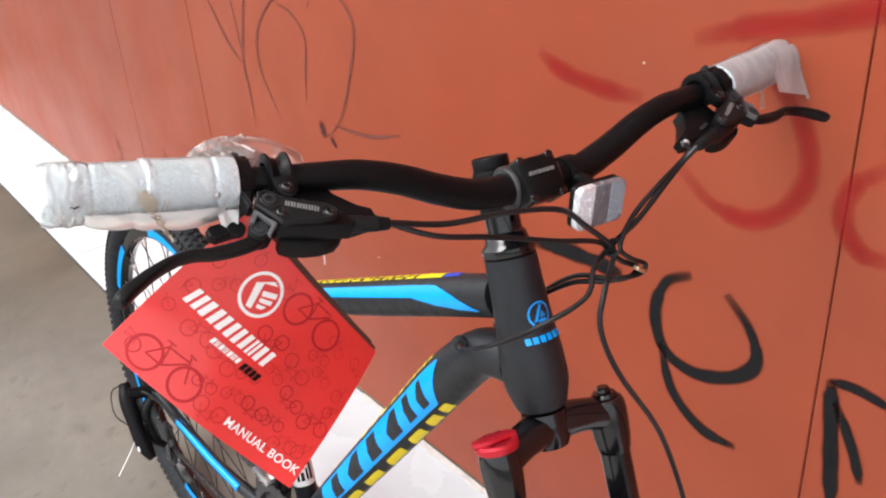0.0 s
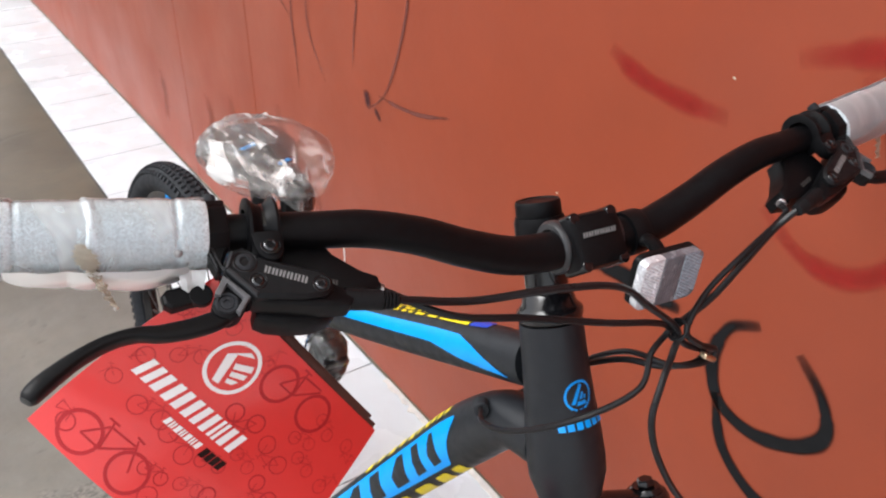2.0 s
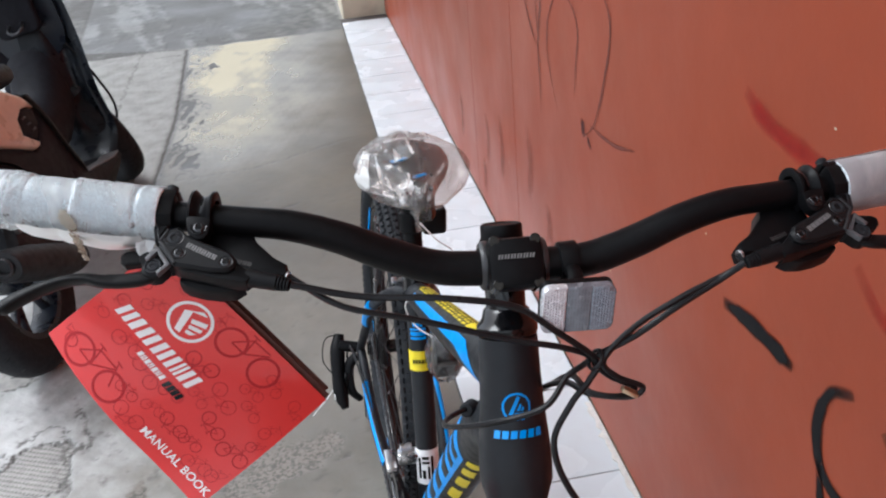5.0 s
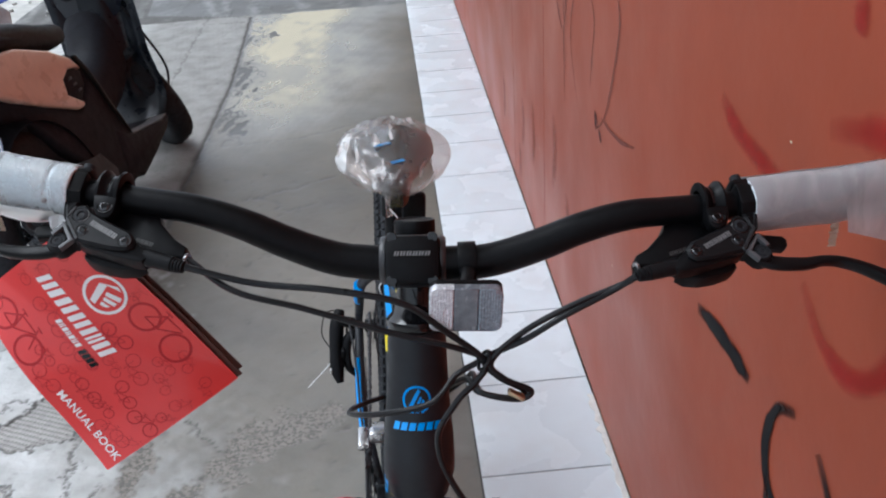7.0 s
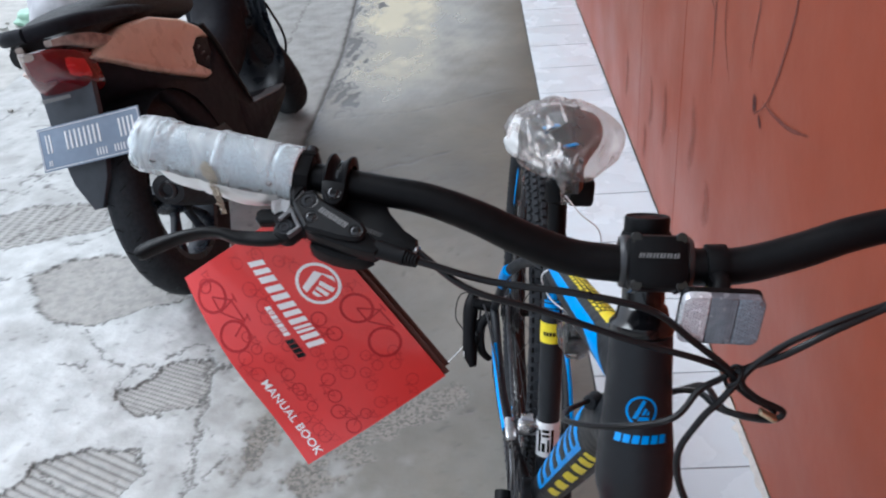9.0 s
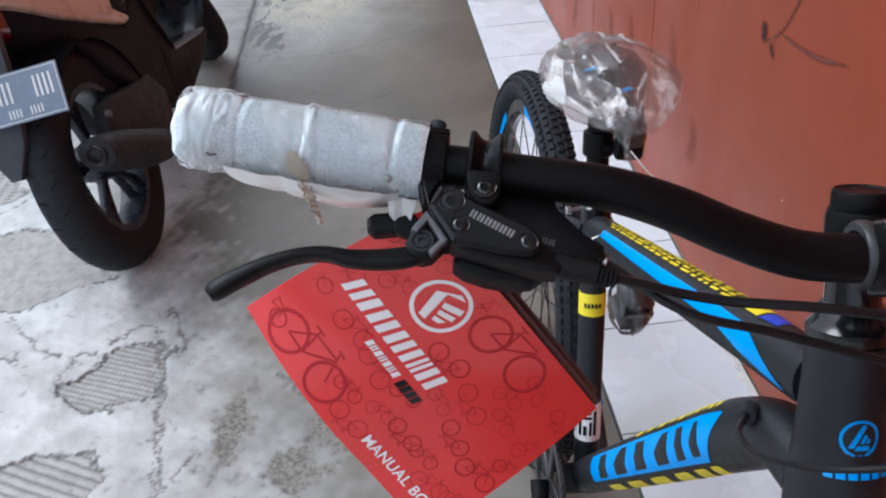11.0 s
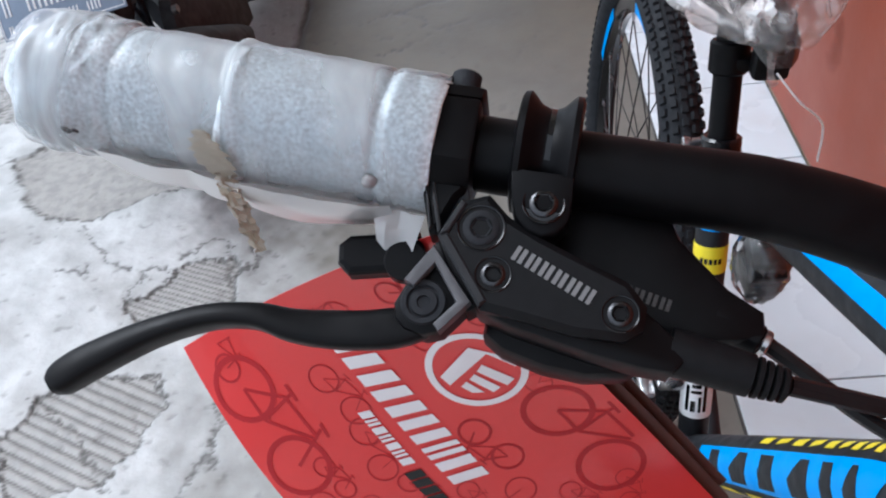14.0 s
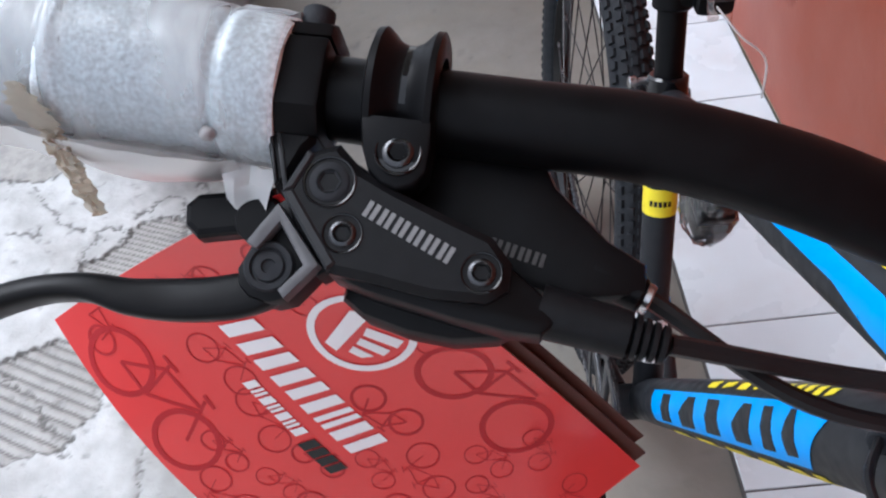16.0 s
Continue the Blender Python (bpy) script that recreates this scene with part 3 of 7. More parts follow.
def orange_wall():
    wall = thing("wall_east", Matrix(), "orange enamel panels with graffiti on a shop front", "wall", kind="structure")
    seams = [-6.0, -4.4, -2.65, -0.858, 0.865, 1.445, 3.2, 4.315]
    for a, b in zip(seams, seams[1:]):
        ob = part("panel", box(bm_new(), (0, 0, 0), (0.012, b - a - 0.002, 2.38), 0.0018), ORANGE, wall, smooth=False)
        ob.location = (0.006, (a + b) / 2, 0.008 + 1.19)
    return wall


orange_wall()


def tile_row():
    row = thing("tile_strip", Matrix(), "single row of white glazed square floor tiles", "tiles", kind="structure")
    part("grout_bed", box(bm_new(), (-0.1425, -0.87, -0.03), (0.287, 10.36, 0.054)), GROUT, row, smooth=False)
    me = None
    for k in range(-20, 14):
        y = 0.3 * k + 0.15 + 0.085 * (k > 13)
        if me is None:
            ob = part("tile", box(bm_new(), (0, 0, 0), (0.283, 0.2965, 0.009), 0.0012), TILE, row, smooth=False)
            me = ob.data
        else:
            ob = shared("tile", me, row, Matrix())
        ob.location = (-0.1425, y, -0.0045)
    return row


tile_row()

# ---- the bicycle ----
YAW, LEANING = math.atan(0.012), radians(4.5)
BIKE = Matrix.Translation((-0.462, -0.5, FLOOR)) @ Matrix.Rotation(YAW, 4, "Z") @ Matrix.Rotation(LEANING, 4, "Y")
bike = thing("bicycle", BIKE, "charcoal mountain bike with blue and yellow decals, leaning beside the wall", "bicycle")
HEAD = Vector((0, -0.245, 0.908))
AXIS = Vector((0, 0.342, 0.94)).normalized()
STEER = Matrix.Translation(HEAD) @ Matrix.Rotation(radians(-4.9), 4, AXIS) @ Matrix.Translation(-HEAD)


BAR0 = (0, -0.272, 0.985)
BAR_TURN = STEER @ Matrix.Translation(BAR0) @ Matrix.Rotation(radians(1.6), 4, "Y") @ Matrix.Translation(-Vector(BAR0))


def on_axis(z):
    return HEAD + AXIS * ((z - HEAD.z) / AXIS.z)


TOP_TUBE = [(0, -0.235, 0.860, 0.020, 0.0215), (0, -0.16, 0.830, 0.021, 0.0225), (0, -0.02, 0.771, 0.021, 0.0225), (0, 0.14, 0.705, 0.020, 0.0205), (0, 0.268, 0.652, 0.018, 0.0185)]
DOWN_TUBE = [(0, -0.262, 0.800, 0.024, 0.023), (0, -0.215, 0.788, 0.025, 0.025), (0, -0.165, 0.738, 0.0255, 0.029), (0, -0.10, 0.655, 0.0255, 0.029), (0, 0.03, 0.487, 0.025, 0.027), (0, 0.163, 0.315, 0.024, 0.024)]


def bike_frame():
    a, b, d = frame_of(AXIS)
    bm = bm_new()
    o = on_axis(0.768)
    prof = [(0.0, 0), (0.0235, 0), (0.0255, 0.004), (0.027, 0.010), (0.0305, 0.022), (0.031, 0.035), (0.030, 0.055), (0.0272, 0.085), (0.0255, 0.115),
            (0.0248, 0.140), (0.0245, 0.147), (0, 0.147)]
    lathe(bm, prof, o, a, b, d, 40)
    fr = part("frame", bm, FRAME_BLACK, bike)
    bm = bm_new()
    tube(bm, TOP_TUBE, 26)
    part("top_tube", bm, FRAME_BLACK, fr)
    bm = bm_new()
    tube(bm, DOWN_TUBE, 26)
    part("down_tube", bm, FRAME_BLACK, fr)
    bm = bm_new()
    cyl(bm, (0, 0.163, 0.300), (0, 0.270, 0.675), 0.0168, 0.0168, 24)
    part("seat_tube", bm, FRAME_BLACK, fr)
    bm = bm_new()
    cyl(bm, (-0.037, 0.165, 0.31), (0.037, 0.165, 0.31), 0.021, seg=24)
    part("bottom_bracket", bm, FRAME_BLACK, fr)
    for s in (-1, 1):
        bm = bm_new()
        tube(bm, [(0.012 * s, 0.262, 0.655, 0.0095), (0.03 * s, 0.315, 0.630, 0.009), (0.052 * s, 0.40, 0.56, 0.0085), (0.058 * s, 0.50, 0.455, 0.008),
                  (0.062 * s, 0.598, 0.35, 0.0075)], 12)
        part("seat_stay", bm, FRAME_BLACK, fr)
        bm = bm_new()
        tube(bm, [(0.056 * s, 0.395, 0.563, 0.0092), (0.0575 * s, 0.44, 0.522, 0.0092), (0.058 * s, 0.475, 0.483, 0.0089)], 12)
        part("stay_decal", bm, BLUE, fr, "bright blue decal")
        bm = bm_new()
        tube(bm, [(0.03 * s, 0.185, 0.31, 0.011), (0.042 * s, 0.26, 0.308, 0.0105), (0.058 * s, 0.40, 0.318, 0.010), (0.062 * s, 0.6, 0.345, 0.0085)], 12)
        part("chain_stay", bm, FRAME_BLACK, fr)
    return fr


def wheel(centre, parent, m=None):
    c = Vector(centre)
    w = thing("wheel", Matrix(), "", "", "")
    for k in list(w.keys()):
        del w[k]
    w.parent = parent
    w.matrix_basis = m or Matrix()
    X = Vector((1, 0, 0))
    bm = bm_new()
    torus(bm, c, X, 0.317, 0.0240, 72, 14, 1.02)
    # low knobs of the tread, in five staggered rows
    vs, fs = [], []
    for i in range(136):
        q = 2 * math.pi * i / 136
        for row, (off, tilt, ln, wd) in enumerate(((-0.0195, -0.98, 0.0100, 0.0085), (-0.0095, -0.46, 0.0105, 0.0080), (0, 0, 0.0100, 0.0075), (0.0095, 0.46, 0.0105, 0.0080), (0.0195, 0.98, 0.0100, 0.0085))):
            qq = q + (math.pi / 136 if row % 2 else 0)
            mm = Matrix.Translation(c) @ Matrix.Rotation(qq, 4, "X") @ Matrix.Translation((0.0242 * math.sin(tilt), 0, 0.317 + 0.0236 * math.cos(tilt))) @ Matrix.Rotation(tilt, 4, "Y")
            k = len(vs)
            for z, sc in ((-0.002, 1.0), (0.0036, 0.82)):
                vs += [mm @ Vector((sx * wd / 2 * sc, sy * ln / 2 * sc, z)) for sx, sy in ((-1, -1), (1, -1), (1, 1), (-1, 1))]
            fs += [(k + 4, k + 5, k + 6, k + 7)] + [(k + e, k + (e + 1) % 4, k + 4 + (e + 1) % 4, k + 4 + e) for e in range(4)]
    knobs = bpy.data.meshes.new("knobs")
    knobs.from_pydata(vs, [], fs)
    bm.from_mesh(knobs)
    bpy.data.meshes.remove(knobs)
    part("tyre", bm, RUBBER, w, "black knobbly tyre")
    bm = bm_new()
    a, b, d = frame_of(X)
    prof = [(0.276, -0.011), (0.292, -0.012), (0.300, -0.0115), (0.300, 0.0115), (0.292, 0.012), (0.276, 0.011), (0.272, 0.0), (0.276, -0.011)]
    lathe(bm, prof, c, a, b, d, 72)
    part("rim", bm, GLOSS_BLACK, w)
    for k in range(6):
        for s in (-1, 1):
            bm = bm_new()
            n = 8
            vs = []
            for i in range(n + 1):
                q = 2 * math.pi * (k / 6) + 0.45 * i / n + 0.3
                for rr in (0.279, 0.296):
                    vs.append(bm.verts.new(c + Vector((s * 0.0126, math.cos(q) * rr, math.sin(q) * rr))))
            for i in range(n):
                bm.faces.new((vs[2 * i], vs[2 * i + 1], vs[2 * i + 3], vs[2 * i + 2]))
            part("rim_decal", bm, BLUE, w, "bright blue rim decal")
    bm = bm_new()
    cyl(bm, c - X * 0.05, c + X * 0.05, 0.013)
    cyl(bm, c - X * 0.032, c - X * 0.028, 0.028)
    cyl(bm, c + X * 0.028, c + X * 0.032, 0.028)
    part("hub", bm, GLOSS_BLACK, w)
    for i in range(32):
        q = 2 * math.pi * i / 32
        s = 1 if i % 2 else -1
        q2 = q + (0.9 if i % 4 < 2 else -0.9)
        bm = bm_new()
        cyl(bm, c + Vector((s * 0.03, math.cos(q2) * 0.026, math.sin(q2) * 0.026)), c + Vector((s * 0.004, math.cos(q) * 0.274, math.sin(q) * 0.274)), 0.0011, seg=5)
        part("spoke", bm, DARK_SPOKE, w)
        bm = bm_new()
        cyl(bm, c + Vector((s * 0.005, math.cos(q) * 0.260, math.sin(q) * 0.260)), c + Vector((s * 0.004, math.cos(q) * 0.274, math.sin(q) * 0.274)), 0.0020, seg=6)
        part("nipple", bm, STEEL, w, "bright spoke nipple")
    return w


def fork():
    a, b, d = frame_of(AXIS)
    bm = bm_new()
    o = on_axis(0.735)
    lathe(bm, [(0, -0.004), (0.019, -0.004), (0.023, 0.006), (0.023, 0.022), (0.0215, 0.031), (0, 0.031)], o, a, b, d, 28)
    f = part("fork", bm, GLOSS_BLACK, bike, "gloss black suspension fork")
    f.matrix_basis = STEER
    fwd = Vector((0, -0.94, 0.342))
    for s in (-1, 1):
        bm = bm_new()
        p = o + Vector((s * 0.066, 0, 0)) + fwd * 0.012
        tube(bm, [(*(o + d * 0.014), 0.020, 0.018), (*(o + Vector((s * 0.022, 0, 0)) + d * 0.015 + fwd * 0.006), 0.018, 0.0165), (*(o + Vector((s * 0.045, 0, 0)) + d * 0.011 + fwd * 0.010), 0.0165, 0.0155),
                  (*(p + d * 0.003), 0.0175, 0.0165), (*(p + Vector((s * 0.006, 0, 0)) - d * 0.008), 0.0150, 0.0130)], 20)
        part("crown_arm", bm, GLOSS_BLACK, f)
        bm = bm_new()
        ca, cb, cd = frame_of(d)
        lathe(bm, [(0, -0.034), (0.0155, -0.034), (0.0172, -0.028), (0.0182, -0.018), (0.0192, -0.006), (0.0194, 0.008), (0.0186, 0.016), (0.0165, 0.0205), (0.013, 0.022), (0, 0.022)], p, ca, cb, cd, 32)
        part("crown_clamp", bm, GLOSS_BLACK, f)
        bm = bm_new()
        cyl(bm, p - d * 0.16, p - d * 0.01, 0.015, seg=24)
        part("stanchion", bm, GLOSS_BLACK, f)
        bm = bm_new()
        cyl(bm, p - d * 0.43, p - d * 0.13, 0.0185, 0.0205, 24)
        part("lower_leg", bm, MATT_BLACK, f)
        if s < 0:
            bm = bm_new()
            ca, cb, cd = frame_of(d)
            lathe(bm, [(0, 0.020), (0.0200, 0.020), (0.0212, 0.022), (0.0212, 0.0265), (0.0195, 0.0285), (0.015, 0.0285), (0.0135, 0.0265), (0.0, 0.0262)], p, ca, cb, cd, 32)
            tube(bm, [(*(p + d * 0.029 + Vector((-0.0225, 0.004, 0))), 0.004, 0.0030), (*(p + d * 0.030 + Vector((-0.008, 0, 0))), 0.0062, 0.0036), (*(p + d * 0.030 + Vector((0.008, 0, 0))), 0.0062, 0.0036), (*(p + d * 0.029 + Vector((0.0205, -0.003, 0))), 0.004, 0.0030)], 12)
            part("damper_knob", bm, RED_KNOB, f, "red anodised damper knob")
        else:
            bm = bm_new()
            cyl(bm, p + d * 0.021, p + d * 0.026, 0.0135, 0.0125, 24)
            cyl(bm, p + d * 0.026, p + d * 0.032, 0.0075, 0.0068, 6)
            part("leg_cap", bm, GLOSS_BLACK, f)
    return f


CHEEK = material("glossy_grey_edge", (0.03, 0.03, 0.032), 0.3, vary=0.1)


def headset_and_stem():
    a, b, d = frame_of(AXIS)
    o = on_axis(0.908)
    bm = bm_new()
    lathe(bm, [(0, 0.0), (0.0245, 0.0), (0.0255, 0.003), (0.0255, 0.007), (0.021, 0.012), (0.019, 0.020), (0.0165, 0.022), (0, 0.022)], o, a, b, d, 32)
    part("headset", bm, GLOSS_BLACK, bike)
    bm = bm_new()
    lathe(bm, [(0, 0.020), (0.0165, 0.020), (0.0165, 0.044), (0, 0.044)], o, a, b, d, 28)
    part("spacer", bm, GLOSS_BLACK, bike)
    bm = bm_new()
    lathe(bm, [(0, 0.040), (0.0185, 0.040), (0.0195, 0.043), (0.0195, 0.075), (0.018, 0.079), (0.0, 0.079)], o, a, b, d, 32)
    st = part("stem", bm, MATT_BLACK, bike, "satin black handlebar stem")
    st.matrix_basis = STEER
    c = Vector(BAR0)
    bm = bm_new()
    mid = o + d * 0.060
    tube(bm, [(*mid, 0.016, 0.017), (*(mid.lerp(c, 0.5)), 0.015, 0.016), (*c, 0.019, 0.017)], 18)
    part("stem_neck", bm, MATT_BLACK, st)
    bm = bm_new()
    # the clamp round the bar, with a squared face
    mm = Matrix.Translation(c) @ Matrix.Rotation(radians(-38), 4, "X")
    box(bm, (0, -0.008, 0.0), (0.043, 0.026, 0.039), 0.006, mm)
    part("faceplate", bm, MATT_BLACK, st)
    for s in (-1, 1):
        bm = bm_new()
        a2, b2, d2 = frame_of(Vector((1, 0, 0)))
        lathe(bm, [(0.0135, -0.004), (0.0175, -0.004), (0.019, -0.002), (0.019, 0.002), (0.0175, 0.004), (0.0135, 0.004), (0.0135, -0.004)], c + Vector((0.0215 * s, 0.004, 0)), a2, b2, d2, 28)
        part("clamp_cheek", bm, CHEEK, st, "glossy grey clamp edge")
    for sx in (-1, 1):
        for sz in (-1, 1):
            bm = bm_new()
            p = mm @ Vector((0.0155 * sx, -0.004, 0.0165 * sz))
            n = mm.to_3x3() @ Vector((0, -1, 0))
            cyl(bm, p - n * 0.008, p + n * 0.0165, 0.0042, seg=16)
            part("bolt", bm, GLOSS_BLACK, st)
    wordmark("brand_block", mm @ Matrix.Translation((0, -0.0215, 0.004)) @ Matrix.Rotation(radians(90), 4, "X"), 0.028, 0.0034, GREY_PRINT, st, 6)
    bm = bm_new()
    lathe(bm, [(0, 0.072), (0.0165, 0.072), (0.0172, 0.074), (0.0172, 0.089), (0.0162, 0.0908), (0.0150, 0.0905), (0.0145, 0.0898), (0, 0.0898)], o, a, b, d, 28)
    part("top_cap", bm, MATT_BLACK, bike, "black plastic steerer cap")


def mark_shapes(k):
    """The plain bars that stand for one character of a brand's name, in a unit square."""
    return [(0.0, 0.0, 0.36, 1.0), (0.58, 0.0, 0.94, 1.0)]


def wordmark(name, m, length, height, mat, parent, letters, slant=0.3, lift=0.0003):
    """A brand's name as a row of plain slanted shapes."""
    w = length / letters
    for i in range(letters):
        bm = bm_new()
        for a0, b0, a1, b1 in mark_shapes(i):
            q = [(-length / 2 + (i + 0.80 * a) * w + slant * height * b, (b - 0.5) * height) for a, b in ((a0, b0), (a1, b0), (a1, b1), (a0, b1))]
            slab(bm, q, 0, lift, m)
        part(name, bm, mat, parent, smooth=False)


BAR_SIDE = [(0.0, -0.272, 0.985, 0.0135), (0.03, -0.272, 0.985, 0.0135), (0.06, -0.2715, 0.988, 0.0132), (0.095, -0.270, 1.000, 0.0128), (0.13, -0.2675, 1.015, 0.0122),
            (0.165, -0.264, 1.025, 0.0116), (0.20, -0.2605, 1.029, 0.0111), (0.26, -0.252, 1.034, 0.0111), (0.384, -0.233, 1.046, 0.0111)]
# the wall side droops a little
BAR_WALL = [(x, y, z - 0.045 * max(x - 0.15, 0), r) for x, y, z, r in BAR_SIDE]


def bar_point(x):
    """The bar's middle at a signed distance from the stem, and its outward direction."""
    s = -1 if x < 0 else 1
    q = [(s * p[0], p[1], p[2]) for p in spline(BAR_SIDE if s < 0 else BAR_WALL, 12)]
    i = min(range(len(q) - 1), key=lambda k: abs(q[k][0] - x))
    d = Vector(q[min(i + 1, len(q) - 1)]) - Vector(q[max(i - 1, 0)])
    d.normalize()
    p = Vector(q[i]) + d * ((x - q[i][0]) / d.x)
    return p, d


def handlebar():
    pts = [(-x, y, z, r) for x, y, z, r in BAR_SIDE[:0:-1]] + list(BAR_WALL)
    h = part("handlebar", tube(bm_new(), pts, 24, 8), MATT_BLACK, bike, "satin black riser handlebar")
    h.matrix_basis = BAR_TURN
    return h


fr = bike_frame()
fork()
headset_and_stem()
handlebar()
wheel((0, 0.60, 0.345), bike)
wheel((0, -0.49, 0.345), bike, STEER)


GRIP_IN, GRIP_OUT = 0.2568, 0.384


def grip(s):
    """Rubber grip wrapped in grey-white packing foam: a narrow band, an overlapping wrap and a crumpled end."""
    p0, d = bar_point(s * GRIP_IN)
    p1, _ = bar_point(s * GRIP_OUT)
    a, b, d = frame_of(p1 - p0)
    prof = [(0.0, 0.0200), (0.02, 0.0206), (0.115, 0.0206), (0.125, 0.0196), (0.14, 0.0203), (0.30, 0.0204), (0.44, 0.0209), (0.462, 0.0216), (0.474, 0.0212), (0.480, 0.0199), (0.60, 0.0198), (0.72, 0.0199),
            (0.745, 0.0194), (0.77, 0.0206), (0.86, 0.0211), (0.93, 0.0204), (0.975, 0.0186), (1.0, 0.0150), (1.012, 0.008), (1.015, 0.0006)]
    ts = [p[0] for p in prof]
    rs = [p[1] for p in prof]
    rows, bm = [], bm_new()
    nu, nv = 110, 56
    for i in range(nu + 1):
        t = 1.015 * i / nu if i < 96 else 1.015 * (96 / nu + (1 - 96 / nu) * (1 - (1 - (i - 96) / (nu - 96)) ** 1.6))
        row = []
        for k in range(nv):
            q = 2 * math.pi * k / nv
            slant = t + 0.022 * math.sin(q + 0.6) * (0.3 < t < 0.62) + 0.012 * math.sin(q + 2.0) * (t > 0.68) * (t < 0.95)
            r = float(np.interp(slant, ts, rs))
            c = Vector((t * 6, math.cos(q), math.sin(q)))
            end = min(max((t - 0.70) / 0.12, 0), 1) * (r > 0.012)
            r += 0.0005 * noise.noise(c * 1.6) + 0.0002 * noise.noise(c * 5) + end * (0.0016 * noise.noise(c * 2.3) - 0.0040 * abs(noise.noise(Vector((t * 17 + 0.5 * math.sin(q), math.cos(q) * 1.5, math.sin(q) * 1.5 + 5)))) + 0.0012)
            # the film draws tight lengthwise folds
            r += 0.0004 * max(0, noise.noise(Vector((t * 1.5, math.cos(q) * 3.5, math.sin(q) * 3.5)))) * (0.14 < t < 0.46)
            row.append(bm.verts.new(p0 + d * ((p1 - p0).length * t) + (a * math.cos(q) + b * math.sin(q)) * (r * 0.94)))
        rows.append(row)
    for u, v in zip(rows, rows[1:]):
        for k in range(nv):
            bm.faces.new((u[k], u[(k + 1) % nv], v[(k + 1) % nv], v[k]))
    bm.faces.new(rows[0][::-1])
    bmesh.ops.recalc_face_normals(bm, faces=bm.faces)
    g = part("grip", bm, FOAM, bike, "handlebar grip wrapped in grey-white packing foam")
    g.matrix_basis = BAR_TURN
    return g


grips = {s: grip(s) for s in (-1, 1)}


SADDLE_GLOSS = material("glossy_black_vinyl", (0.012, 0.012, 0.013), 0.2, vary=0.1, scale=60, coat=0.5)


def saddle():
    bm = bm_new()
    # rows across the saddle from nose to tail: y, half width, height, sag
    rows = [(0.172, 0.010, 0.850), (0.178, 0.017, 0.855), (0.20, 0.021, 0.858), (0.23, 0.026, 0.859), (0.262, 0.040, 0.858), (0.295, 0.058, 0.859), (0.325, 0.070, 0.862), (0.352, 0.068, 0.864), (0.366, 0.048, 0.863)]
    grid = []
    for y, w, z in rows:
        line = []
        for k in range(13):
            q = math.pi * k / 12
            line.append(bm.verts.new((-math.cos(q) * w * 0.86, y, z - 0.036 + 0.028 * math.sin(q) ** 0.55)))
        grid.append(line)
    for u, v in zip(grid, grid[1:]):
        for k in range(12):
            bm.faces.new((u[k], u[k + 1], v[k + 1], v[k]))
        bm.faces.new((u[0], v[0], v[12], u[12]))
    bm.faces.new(grid[0][::-1])
    bm.faces.new(grid[-1])
    sd = part("saddle", bm, SADDLE_GLOSS, bike, "glossy black saddle")
    for x, y, z, w in ((0.004, 0.236, 0.8516, 0.020), (-0.016, 0.296, 0.8518, 0.026)):
        part("saddle_decal", box(bm_new(), (x, y, z), (w, 0.007, 0.0012), 0.0004, Matrix.Translation((x, y, z)) @ Matrix.Rotation(0.5, 4, "Z") @ Matrix.Translation((-x, -y, -z))), BLUE, sd, "bright blue saddle stripe")
    bm = bm_new()
    cyl(bm, (0, 0.262, 0.648), (0, 0.312, 0.822), 0.0135, seg=24)
    part("seatpost", bm, MATT_BLACK, bike)
    bm = bm_new()
    cyl(bm, (0, 0.266, 0.660), (0, 0.2725, 0.683), 0.0195, seg=24)
    box(bm, (0, 0.292, 0.665), (0.016, 0.014, 0.018), 0.003)
    part("seat_clamp", bm, GLOSS_BLACK, bike)
    return


saddle()


# ---- manual book ----
BOOK_W, BOOK_H = 0.177, 0.131


def book_point(x, y, z):
    """A place on the drooping booklet: its lower left corner curls back, its lower right one comes forward."""
    c, low = max(0.105 - x, 0) / 0.105, 1 - y / BOOK_H
    f = max(x - 0.105, 0) / 0.076
    top = max(y / BOOK_H - x / BOOK_W, 0)
    lift = -0.024 * c * c * (0.35 + 0.65 * low) + 0.010 * f * f * low - 0.006 * f * f * (1 - low) + 0.050 * top * top + 0.004 * math.sin(math.pi * y / BOOK_H)
    return Vector((x + 0.008 * (1 - low) * x / BOOK_W, y + 0.0075 * c * c * low, z + lift))


